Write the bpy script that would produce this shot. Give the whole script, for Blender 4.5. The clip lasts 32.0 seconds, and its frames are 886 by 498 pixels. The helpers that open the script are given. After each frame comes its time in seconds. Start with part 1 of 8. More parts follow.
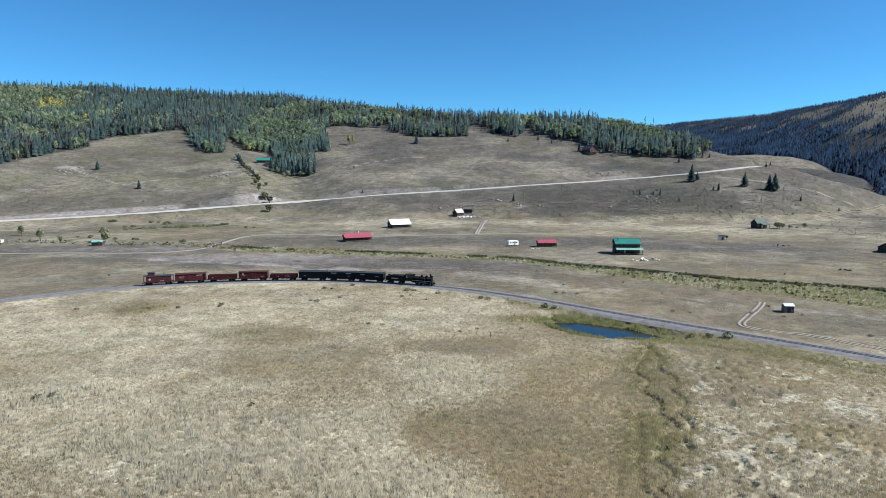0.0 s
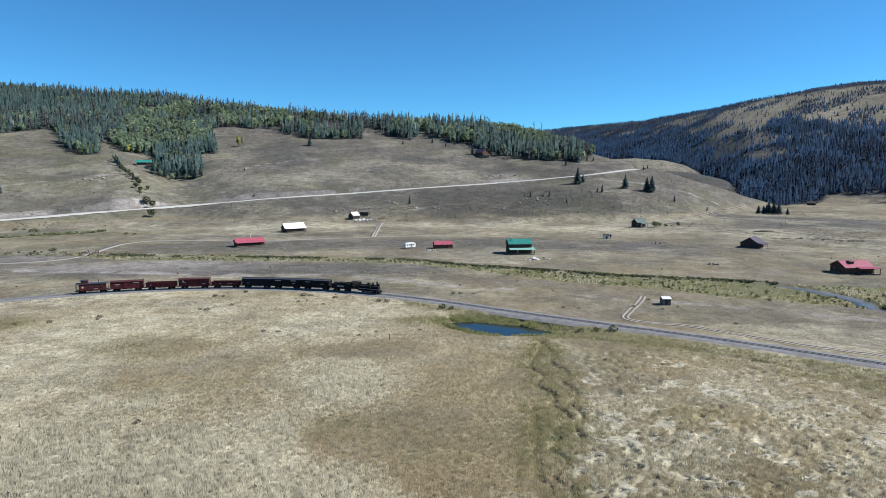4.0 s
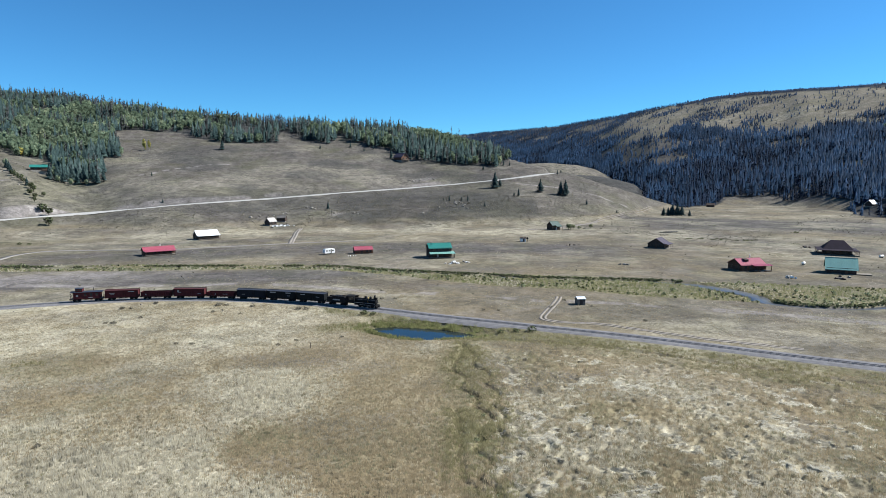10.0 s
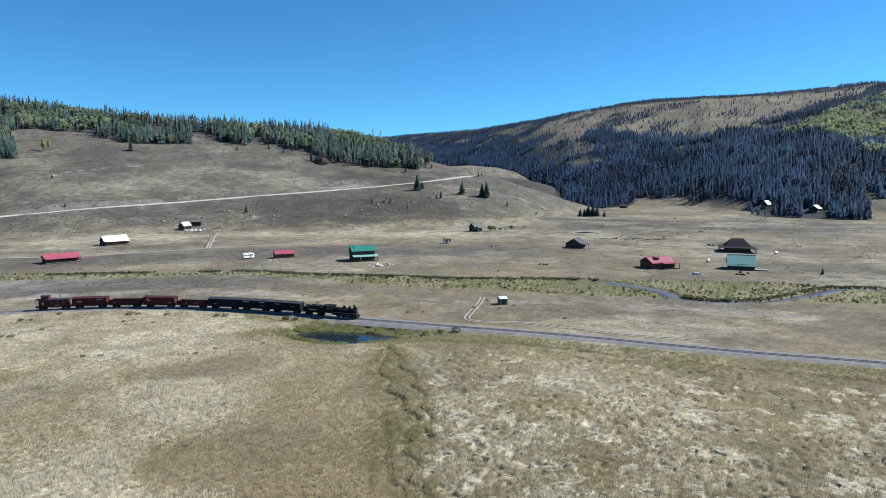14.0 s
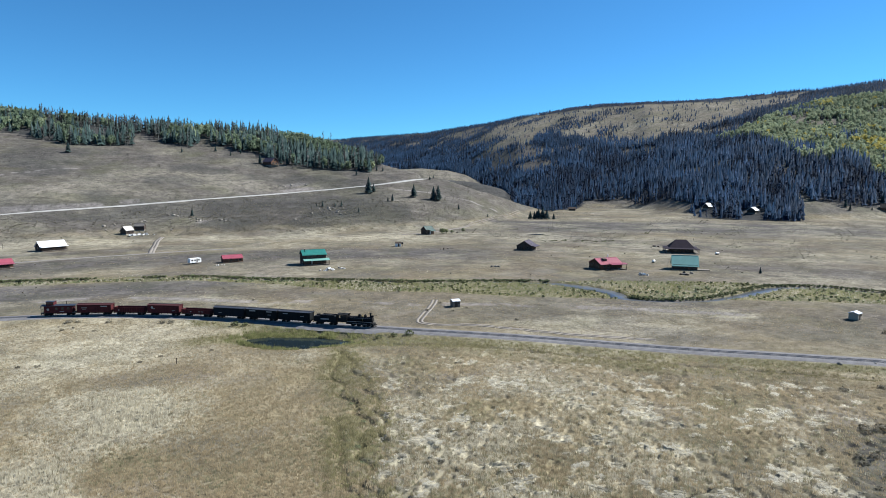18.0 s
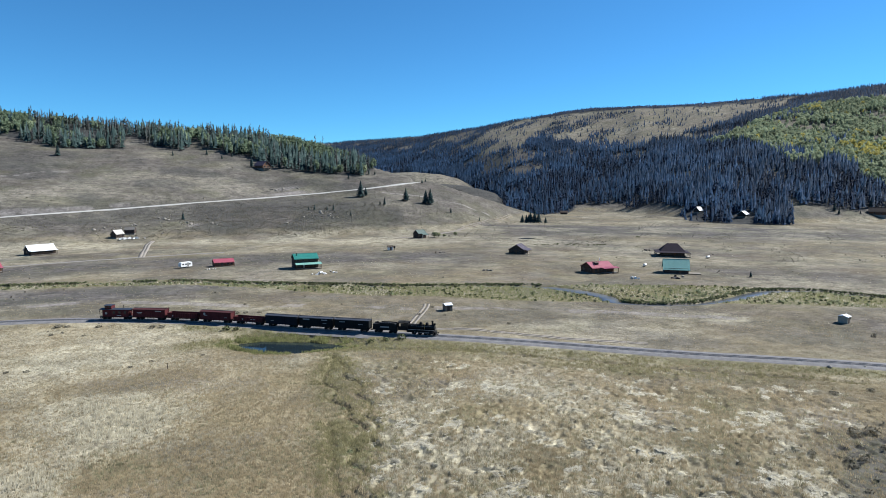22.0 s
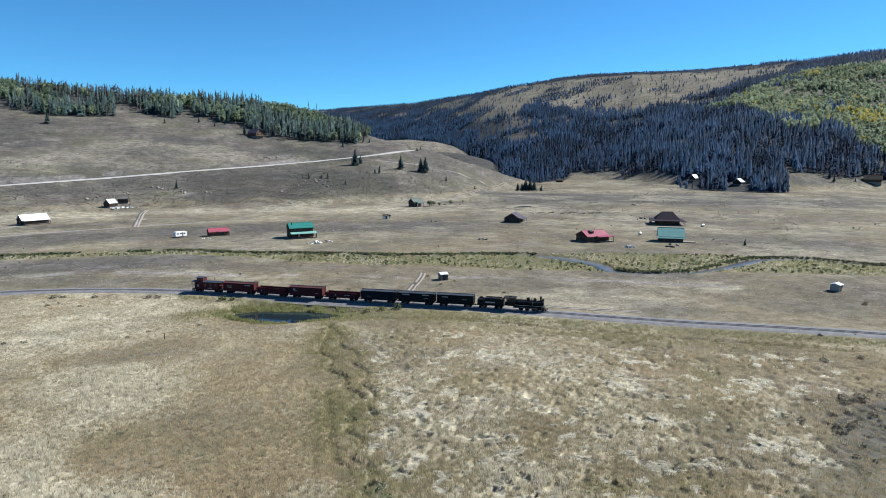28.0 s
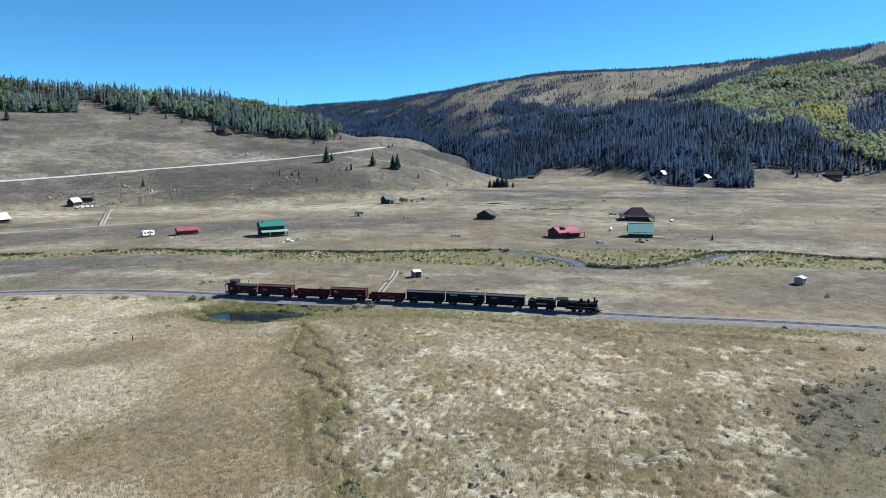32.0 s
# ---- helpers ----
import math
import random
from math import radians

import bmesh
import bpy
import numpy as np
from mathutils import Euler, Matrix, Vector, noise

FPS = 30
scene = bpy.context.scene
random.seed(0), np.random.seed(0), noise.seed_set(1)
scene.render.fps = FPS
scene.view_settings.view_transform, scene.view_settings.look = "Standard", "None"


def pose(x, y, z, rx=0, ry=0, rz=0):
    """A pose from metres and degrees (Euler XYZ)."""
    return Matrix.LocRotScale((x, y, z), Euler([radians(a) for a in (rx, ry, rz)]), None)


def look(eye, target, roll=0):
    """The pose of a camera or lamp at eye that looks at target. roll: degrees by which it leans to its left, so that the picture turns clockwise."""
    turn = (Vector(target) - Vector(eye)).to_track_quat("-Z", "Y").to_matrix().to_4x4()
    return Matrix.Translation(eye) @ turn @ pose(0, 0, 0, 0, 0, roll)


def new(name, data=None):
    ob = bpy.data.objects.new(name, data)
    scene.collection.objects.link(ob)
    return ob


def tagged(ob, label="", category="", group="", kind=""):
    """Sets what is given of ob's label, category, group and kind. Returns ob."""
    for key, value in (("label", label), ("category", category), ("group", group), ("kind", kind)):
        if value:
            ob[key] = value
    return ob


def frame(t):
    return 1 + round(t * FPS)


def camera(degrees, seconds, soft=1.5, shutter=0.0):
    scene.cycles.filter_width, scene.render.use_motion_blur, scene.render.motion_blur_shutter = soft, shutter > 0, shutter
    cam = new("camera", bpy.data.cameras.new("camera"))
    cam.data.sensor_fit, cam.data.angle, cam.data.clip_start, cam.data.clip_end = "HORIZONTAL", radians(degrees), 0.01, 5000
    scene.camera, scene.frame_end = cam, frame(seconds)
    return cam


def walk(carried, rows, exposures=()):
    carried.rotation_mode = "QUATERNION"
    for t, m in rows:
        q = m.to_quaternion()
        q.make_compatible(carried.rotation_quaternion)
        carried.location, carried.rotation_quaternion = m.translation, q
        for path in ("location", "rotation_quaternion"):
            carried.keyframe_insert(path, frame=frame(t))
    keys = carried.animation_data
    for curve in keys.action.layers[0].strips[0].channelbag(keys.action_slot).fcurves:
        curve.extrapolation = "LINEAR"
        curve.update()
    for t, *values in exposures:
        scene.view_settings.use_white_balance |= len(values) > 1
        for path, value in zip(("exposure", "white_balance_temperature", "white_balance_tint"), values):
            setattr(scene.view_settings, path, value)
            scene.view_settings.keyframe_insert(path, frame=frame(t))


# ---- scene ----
cam = camera(70.05, 32.0, soft=0.5)
# seconds, place, yaw, pitch and roll: the drone hovers, drifts a little and turns
walk(cam, [(t, pose(x, y, z, 0, 0, yaw) @ pose(0, 0, 0, 90 + pitch, 0, 0) @ pose(0, 0, 0, 0, 0, roll)) for t, x, y, z, yaw, pitch, roll in (
    (0, 0.79, 0.75, 38.66, 0.12, -7.46, -0.04), (0.5, 0.78, 0.64, 38.64, -1.67, -7.40, -0.06), (1, 0.76, 0.52, 38.63, -3.41, -7.40, -0.07), (1.5, 0.73, 0.41, 38.63, -5.01, -7.35, -0.06),
    (2, 0.70, 0.38, 38.63, -6.41, -7.31, -0.05), (2.5, 0.67, 0.41, 38.65, -7.33, -7.32, -0.02), (3, 0.67, 0.45, 38.64, -7.68, -7.26, -0.01), (3.5, 0.66, 0.48, 38.64, -8.43, -7.24, 0.01),
    (5.5, 0.51, 0.25, 38.71, -11.12, -7.11, -0.00), (6, 0.52, 0.22, 38.72, -11.47, -7.05, -0.01), (6.5, 0.53, 0.21, 38.74, -12.17, -7.01, -0.03), (7, 0.54, 0.22, 38.78, -12.82, -6.99, -0.05),
    (7.5, 0.52, 0.23, 38.82, -13.33, -6.97, -0.08), (8, 0.50, 0.22, 38.86, -13.93, -6.93, -0.10), (8.5, 0.48, 0.21, 38.88, -14.50, -6.90, -0.10), (9, 0.47, 0.20, 38.87, -15.26, -6.88, -0.08),
    (9.5, 0.45, 0.19, 38.86, -16.04, -6.85, -0.07), (10, 0.42, 0.17, 38.86, -16.57, -6.83, -0.07), (10.5, 0.38, 0.14, 38.86, -17.26, -6.80, -0.08), (11, 0.33, 0.12, 38.84, -17.98, -6.79, -0.08),
    (11.5, 0.29, 0.11, 38.81, -18.80, -6.77, -0.08), (12, 0.26, 0.10, 38.78, -20.06, -6.74, -0.06), (12.5, 0.23, 0.07, 38.79, -21.40, -6.72, -0.04), (13, 0.21, 0.02, 38.83, -22.22, -6.70, -0.03),
    (13.5, 0.18, -0.03, 38.87, -22.93, -6.68, -0.04), (14, 0.17, -0.08, 38.89, -23.58, -6.63, -0.04), (14.5, 0.16, -0.12, 38.89, -24.23, -6.59, -0.05), (16.5, 0.03, -0.12, 38.91, -27.31, -6.46, -0.01),
    (17, 0.02, -0.10, 38.91, -27.57, -6.43, -0.00), (17.5, 0.00, -0.09, 38.90, -27.81, -6.40, 0.00), (18, -0.03, -0.08, 38.90, -27.97, -6.36, 0.01), (18.5, -0.06, -0.09, 38.91, -28.12, -6.34, 0.02),
    (19, -0.08, -0.09, 38.92, -28.24, -6.29, 0.02), (19.5, -0.09, -0.08, 38.93, -28.33, -6.24, 0.03), (20, -0.09, -0.06, 38.94, -28.42, -6.19, 0.04), (20.5, -0.08, -0.04, 38.95, -28.50, -6.13, 0.05),
    (21, -0.08, -0.05, 38.98, -28.58, -6.10, 0.06), (21.5, -0.08, -0.04, 39.01, -28.64, -6.08, 0.06), (22, -0.08, -0.04, 39.03, -28.69, -6.04, 0.07), (22.5, -0.10, -0.01, 39.03, -28.72, -5.99, 0.07),
    (23, -0.11, 0.02, 39.02, -28.76, -6.00, 0.07), (23.5, -0.10, 0.06, 39.03, -28.78, -5.98, 0.06), (24, -0.08, 0.08, 39.04, -28.79, -5.98, 0.05), (24.5, -0.08, 0.11, 39.06, -28.84, -6.00, 0.04),
    (25, -0.09, 0.13, 39.09, -28.88, -6.30, 0.03), (25.5, -0.10, 0.13, 39.13, -28.91, -6.81, 0.03), (26, -0.09, 0.12, 39.16, -28.93, -7.35, 0.03), (26.5, -0.08, 0.10, 39.20, -28.99, -7.91, 0.04),
    (28.5, -0.14, 0.06, 39.51, -29.14, -9.03, -0.01), (29, -0.15, 0.06, 39.54, -29.16, -9.04, -0.02), (29.5, -0.15, 0.06, 39.56, -29.39, -9.07, -0.03), (30, -0.16, 0.07, 39.58, -29.76, -9.11, -0.04),
    (30.5, -0.15, 0.09, 39.58, -30.11, -9.14, -0.06), (31, -0.14, 0.11, 39.58, -30.41, -9.16, -0.07), (31.5, -0.12, 0.13, 39.58, -31.21, -9.20, -0.07), (32, -0.11, 0.14, 39.59, -31.62, -9.24, -0.08),
)], exposures=((0, 1.055, 6500, 10), (14, 1.10, 6500, 10), (26, 1.10, 6500, 10), (32, 1.20, 6500, 10)))

# ---------------------------------------------------------------- light
SUN_TOWARDS = Vector((0.96, -0.10, 0)).normalized()
SUN_HEIGHT = radians(42)
world = bpy.data.worlds.new("sky")
scene.world = world
world.use_nodes = True
sky = world.node_tree.nodes.new("ShaderNodeTexSky")
sky.sky_type, sky.sun_disc = "NISHITA", False
sky.sun_elevation, sky.sun_rotation = SUN_HEIGHT, math.atan2(SUN_TOWARDS.x, SUN_TOWARDS.y)
sky.altitude, sky.air_density, sky.dust_density, sky.ozone_density = 2900, 1.0, 0.0, 4.0
deep = world.node_tree.nodes.new("ShaderNodeVectorMath")  # the deep blue of thin mountain air
deep.operation = "MULTIPLY"
deep.inputs[1].default_value = (0.38, 0.875, 1.09)
world.node_tree.links.new(sky.outputs["Color"], deep.inputs[0])
world.node_tree.links.new(deep.outputs[0], world.node_tree.nodes["Background"].inputs["Color"])
world.node_tree.nodes["Background"].inputs["Strength"].default_value = 0.065
sun = new("sun", bpy.data.lights.new("sun", "SUN"))
sun.data.energy, sun.data.angle, sun.data.color = 4.3, radians(0.53), (1.0, 1.0, 0.965)
SUN_WAY = Vector((SUN_TOWARDS.x * math.cos(SUN_HEIGHT), SUN_TOWARDS.y * math.cos(SUN_HEIGHT), math.sin(SUN_HEIGHT)))
sun.matrix_world = look((0, 0, 300), Vector((0, 0, 300)) - SUN_WAY)

# ---------------------------------------------------------------- terrain
# The valley floor is z = 0. The hills are given by bearing (degrees east of the
# y axis, seen from the middle of the meadow): foot distance, crest distance, crest height.
def vnoise(x, y, seed=0):
    """Smooth value noise in 0..1 on arrays."""
    xi, yi = np.floor(x).astype(np.int64), np.floor(y).astype(np.int64)
    fx, fy = x - xi, y - yi
    fx, fy = fx * fx * (3 - 2 * fx), fy * fy * (3 - 2 * fy)

    def lattice(i, j):
        h = (i * 374761393 + j * 668265263 + seed * 982451653) & 0x7FFFFFFF
        h = ((h ^ (h >> 13)) * 1274126177) & 0x7FFFFFFF
        return ((h ^ (h >> 16)) & 0xFFFF) / 65535.0

    a, b = lattice(xi, yi), lattice(xi + 1, yi)
    c, d = lattice(xi, yi + 1), lattice(xi + 1, yi + 1)
    return (a * (1 - fx) + b * fx) * (1 - fy) + (c * (1 - fx) + d * fx) * fy


def fbm(x, y, size, octaves=4, seed=0):
    total, amp, norm = 0.0, 1.0, 0.0
    for k in range(octaves):
        total = total + amp * vnoise(x / size + 17.3 * k, y / size - 9.1 * k, seed + k)
        norm, amp, size = norm + amp, amp * 0.5, size * 0.5
    return total / norm


def smooth(a, b, x):
    u = np.clip((x - a) / (b - a), 0, 1)
    return u * u * (3 - 2 * u)


def catmull(points, step=1.0):
    """A smooth plan line through the points, resampled at an even step: array of x, y."""
    p = np.array(points, float)
    p = np.vstack([2 * p[0] - p[1], p, 2 * p[-1] - p[-2]])
    out = []
    for i in range(1, len(p) - 2):
        u = np.linspace(0, 1, 40, endpoint=False)[:, None]
        a, b, c, d = p[i - 1], p[i], p[i + 1], p[i + 2]
        out.append(0.5 * (2 * b + (c - a) * u + (2 * a - 5 * b + 4 * c - d) * u ** 2 + (3 * b - a - 3 * c + d) * u ** 3))
    out = np.vstack(out + [p[-2:-1]])
    s = np.r_[0, np.cumsum(np.hypot(*np.diff(out, axis=0).T))]
    at = np.arange(0, s[-1], step)
    return np.stack([np.interp(at, s, out[:, k]) for k in range(out.shape[1])], 1)


def near_line(x, y, line, reach):
    """Distance from points to a plan line (inf past reach), and the index of the nearest line point."""
    dist, index = np.full(x.shape, np.inf), np.zeros(x.shape, int)
    lo, hi = line[:, :2].min(0) - reach, line[:, :2].max(0) + reach
    m = np.nonzero((x > lo[0]) & (x < hi[0]) & (y > lo[1]) & (y < hi[1]))[0]
    for part in np.array_split(m, max(1, len(m) // 4000)):
        d = (x[part, None] - line[None, :, 0]) ** 2 + (y[part, None] - line[None, :, 1]) ** 2
        k = d.argmin(1)
        dist[part], index[part] = np.sqrt(d[np.arange(len(part)), k]), k
    dist[dist > reach] = np.inf
    return dist, index


def inside(x, y, poly):
    """Whether points lie in a plan polygon."""
    hit = np.zeros(np.shape(x), bool)
    n = len(poly)
    for i in range(n):
        (x0, y0), (x1, y1) = poly[i], poly[(i + 1) % n]
        if y0 != y1:
            hit ^= ((y0 > y) != (y1 > y)) & (x < (x1 - x0) * (y - y0) / (y1 - y0) + x0)
    return hit


NEAR_BEARING = [-70, -35, -27, -19, -14, -9, -4, 1, 6, 11, 16, 19.5, 22.2, 24.8, 27.7, 30.5, 32.7, 35, 37.5, 40]
NEAR_FOOT = [520, 505, 493, 492, 480, 467, 457, 465, 463, 464, 464, 469, 472, 482, 499, 524, 572, 660, 720, 740]
NEAR_CREST = [1150, 1117, 1140, 1100, 1091, 991, 917, 875, 868, 849, 812, 760, 726, 701, 686, 664, 673, 720, 760, 780]
NEAR_HEIGHT = [140, 135, 143, 135, 134, 115, 101, 90, 89, 85, 76.6, 64, 56, 48, 41, 30.8, 22.5, 10.5, 0, 0]
NEAR_BROW = [11, 12, 11, 11, 12, 11, 11, 9, 8, 8, 6.4, 4, 1, 0.5, 0, 0, 0, 0, 0, 0]
FAR_BEARING = [5, 15, 19, 22, 24.4, 27, 29.5, 32, 34.6, 37, 39.6, 42, 44.4, 49, 53.5, 57.5, 61.3, 63.7, 66, 75, 95]
FAR_FOOT = [1500, 1500, 1500, 1450, 1400, 1350, 1250, 1050, 880, 820, 840, 860, 860, 770, 690, 690, 740, 780, 800, 850, 900]
FAR_CREST = [2700, 2650, 2600, 2500, 2400, 2300, 2200, 2100, 2000, 1900, 1850, 1800, 1750, 1700, 1700, 1650, 1600, 1600, 1550, 1500, 1500]
FAR_RISE = [3.0, 3.35, 3.4, 3.7, 3.85, 4.1, 4.5, 4.85, 5.35, 5.75, 6.15, 6.4, 6.4, 6.42, 6.6, 6.75, 7.0, 7.1, 7.4, 7.6, 6.0]
DOME_BEARING = [22, 24, 28.35, 30.4, 31.9, 33.4, 34.0, 34.8]
DOME_HEIGHT = [20, 34, 36.5, 34.5, 30, 24, 17.5, 0]
EYE_HEIGHT = 39.0


def hill_profile(r, foot, crest, height, fall, brow):
    u = (r - foot) / (crest - foot)
    up = np.where(u < 0.12, height * 0.12 * smooth(-0.06, 0.12, u) ** 1.2, height * u + brow * smooth(0.8, 1.0, u))
    over = height + brow - (r - crest) * fall
    return np.maximum(np.minimum(up, over), 0)


def base_height(x, y):
    """Ground without lines, water and fine relief."""
    r, b = np.hypot(x, y), np.degrees(np.arctan2(x, y))
    one = hill_profile(r, np.interp(b, NEAR_BEARING, NEAR_FOOT), np.interp(b, NEAR_BEARING, NEAR_CREST),
                       np.interp(b, NEAR_BEARING, NEAR_HEIGHT), np.interp(b, [10, 20], [0.03, 0.22]), np.interp(b, NEAR_BEARING, NEAR_BROW))
    one = one * smooth(-110, -70, b)
    crest = np.interp(b, FAR_BEARING, FAR_CREST)
    foot = np.interp(b, FAR_BEARING, FAR_FOOT)
    height = EYE_HEIGHT + crest * np.tan(np.radians(np.interp(b, FAR_BEARING, FAR_RISE)))
    u = np.clip((r - foot) / (crest - foot), 0, 1)
    two = height * (0.9 * u + 0.1 * u * u * (3 - 2 * u)) - np.maximum(r - crest, 0) * 0.04
    two = two * smooth(3, 14, b) * smooth(140, 100, b)
    # shallow draws run down the far slope
    draw = vnoise(b / 4.2 + 3.1, r / 2500.0, 5) + 0.5 * vnoise(b / 1.7, r / 900.0, 6)
    two = two * (1 + 0.10 * (draw - 0.75) * np.sin(np.pi * np.clip(u, 0, 1)))
    # a bare rounded knoll behind the spur, and the grassy saddle beyond it
    saddle = np.interp(b, DOME_BEARING, DOME_HEIGHT, left=0) * smooth(735, 850, r) * (1 - 0.5 * smooth(900, 1020, r))
    saddle = np.maximum(saddle, np.interp(b, [12, 22, 26, 28.5, 30, 31, 32, 33], [0, 54, 57, 53, 46, 35, 20, 4]) * smooth(980, 1180, r))
    z = np.maximum(np.maximum(one, two), saddle)
    back = 60 * smooth(600, 2500, r) * smooth(95, 140, np.abs(b))
    return np.maximum(z, back)


# draws and spurs on the near hill: plan line, half width, depth (negative: a spur)
GULLIES = [([(-118, 480), (-122, 530), (-142, 600), (-178, 690), (-230, 800)], 26, 7.0),
           ([(-160, 500), (-180, 570), (-225, 650)], 34, -5.0),
           ([(-30, 470), (-20, 560), (-25, 700)], 40, 2.5),
           ([(120, 480), (150, 560), (170, 690)], 45, 3.0),
           ([(-330, 470), (-345, 600), (-400, 760)], 60, 4.0)]
TRACK = catmull([(-172, 100), (-152, 146), (-127.2, 178.3), (-104.4, 196.6), (-80, 206.5), (-54.4, 210.5), (-30, 209), (-8, 202.5), (12, 191.5),
                 (30, 177.3), (46.4, 161.5), (67.4, 142.6), (86.5, 125.3), (113.7, 97.5), (139.5, 74), (200, 14), (320, -105)], 0.5)
POND = [(1.033 * x, 1.033 * y) for x, y in ((26.4, 153.4), (29, 154.8), (33, 154.6), (38.3, 151.8), (45.4, 147.4), (50.1, 141.4), (51.5, 138.6), (45.6, 139.0), (38.1, 140.0), (32.3, 143.0), (28.0, 148.0))]
CREEK = catmull([(-330, 345), (-240, 330), (-160, 318), (-109, 306), (-76, 294), (-48.5, 289), (-6, 277), (28, 266), (48.8, 249), (67.8, 236.5), (85, 225), (100.3, 214),
                 (118, 205), (134, 198), (146, 188), (150, 179.5), (152, 170), (152, 161), (148.5, 153), (156, 143), (166, 138), (176, 137.5), (189, 138.3), (204.8, 141.3), (214.6, 141),
                 (226, 134), (231, 124), (238, 112), (262, 90), (300, 60), (380, 20)], 1.5)
BAND_HIGH = [(-120, 312), (-76, 300), (-48.5, 294), (-6, 281), (28, 271), (48.8, 253), (85, 229), (118.5, 211), (152, 188), (174, 177.5), (192, 166), (209, 154), (219, 139), (236, 116), (300, 70)]
BAND_LOW = [(-120, 303), (-94.6, 288.3), (-45.7, 275.3), (-5.9, 269), (27.1, 257), (54, 233), (61.3, 221), (77.4, 204.9), (98.4, 191), (118, 172), (134, 161), (148, 150), (165, 141), (180, 131.5), (193.4, 121), (215, 104), (270, 50)]
DITCHES = [catmull([(46, 137), (43, 129), (39, 122), (37, 117), (38.2, 112), (35.2, 107), (36.8, 102), (35, 97), (36, 92), (32, 88), (31.5, 84), (29, 81), (30.3, 77.5), (27, 74), (28, 69), (25, 64), (22, 58), (15, 42)], 0.5),
           catmull([(45.5, 134), (44.5, 125), (42, 119), (43.5, 113), (40.5, 108), (41, 102), (38, 97), (38.5, 93), (35.5, 88), (35, 84)], 0.5),
           catmull([(51, 139), (60, 133.5), (68, 128.5), (80, 117.5), (90, 107), (100, 96), (112, 84), (130, 66)], 0.5),
           catmull([(31.5, 97), (29.6, 90), (27.5, 83), (26.3, 79), (25, 74), (26, 70)], 0.5)]
# the woods in plan, and the open land within them
NEAR_FOREST = [(-640, 560), (-400, 570), (-387, 604), (-385, 646), (-378, 675), (-392, 714), (-383, 745), (-358, 776), (-321, 804), (-276, 711), (-247, 666), (-238, 688), (-265, 787),
               (-231, 738), (-209, 696), (-205, 672), (-190, 668), (-172, 641), (-153, 640), (-133, 637), (-147, 716), (-128, 718), (-162, 871), (-143, 885), (-101, 859), (-61, 826), (-31, 798),
               (27, 807), (32, 850), (45, 850), (62, 823), (87, 787), (111, 839), (117, 798), (145, 760), (174, 714), (191, 682), (224, 657), (247, 638), (275, 665)]
NEAR_FOREST_BACK = [(300, 720), (300, 800), (260, 900), (150, 980), (0, 1010), (-200, 1130), (-450, 1180), (-900, 1000)]
FAR_FOREST = [(300, 2800), (420, 1700), (520, 1180), (560, 1080), (590, 1060), (600, 1010), (600, 930), (545, 850), (478, 722), (466, 690), (440, 640), (432, 596), (518, 628), (584, 672), (623, 650), (608, 592), (627, 589), (626, 575),
              (602, 514), (530, 438), (526, 396), (545, 356), (600, 380), (643, 413), (676, 419), (655, 399), (690, 372), (740, 350), (800, 330), (900, 300), (1500, 480), (1420, 900), (1250, 1400), (1150, 1950), (1000, 2800)]
OPEN_SLOPE = [(1106, 1629), (1120, 1547), (1138, 1388), (1160, 1310), (1211, 1200), (1239, 1103), (1243, 1007), (1283, 960), (1300, 890), (1368, 872), (1198, 817), (1129, 831), (1036, 824), (984, 832), (945, 838), (908, 858),
              (882, 871), (864, 917), (839, 921), (862, 971), (874, 1028), (883, 1095), (931, 1218), (848, 1170), (808, 1156), (813, 1280), (861, 1436), (921, 1583), (1038, 1588)]
HIGH_MEADOW = [(1270, 672), (1420, 660), (1460, 600), (1325, 590), (1262, 625)]
THIN_WOODS = [(937, 1806), (897, 1526), (790, 1180), (720, 940), (690, 830), (640, 910), (676, 1063), (740, 1274), (799, 1447)]
OPEN_GLADE = [(770, 522), (756, 488), (722, 468), (718, 492), (744, 512)]
CABIN_GLADE = [(-226, 722), (-199, 738), (-176, 668), (-168, 636), (-168, 560), (-196, 598), (-207, 640)]
HIGHWAY_STEP = 2.0


def ragged_edge(x, y, reach):
    return x + reach * (fbm(x, y, 30, 3, 91) - 0.5), y + reach * (fbm(x, y, 30, 3, 92) - 0.5)


def clearing(x, y):
    """0 in closed forest, 1 in the small meadows between the clumps of the far woods."""
    b = np.degrees(np.arctan2(x, y))
    edge = np.interp(b, [20, 38, 44, 52], [0.33, 0.355, 0.375, 0.365])
    return smooth(edge + 0.03, edge - 0.03, fbm(x, y, 70, 4, 64))


def relief(x, y):
    """Base ground with draws and medium relief, as it was before anyone built on it."""
    z = base_height(x, y)
    for points, width, depth in GULLIES:
        line = catmull(points, 4.0)
        d, _ = near_line(x, y, line, width * 3)
        z = z - np.where(np.isfinite(d), depth * np.exp(-(np.minimum(d, 1e4) / width) ** 2), 0) * smooth(0, 14, z)
    hill = smooth(1, 25, z)
    calm = 1 - 0.7 * smooth(680, 760, np.hypot(x, y)) * smooth(26, 28, np.degrees(np.arctan2(x, y))) * smooth(36, 34, np.degrees(np.arctan2(x, y)))
    z = z + calm * hill * 7 * (fbm(x, y, 120, 4, 11) - 0.5) + hill * 1.2 * (fbm(x, y, 14, 2, 12) - 0.5)
    r = np.hypot(x, y)
    z = z + (1 - hill) * (0.5 * (fbm(x, y, 40, 3, 13) - 0.5) * smooth(30, 90, r))
    return z

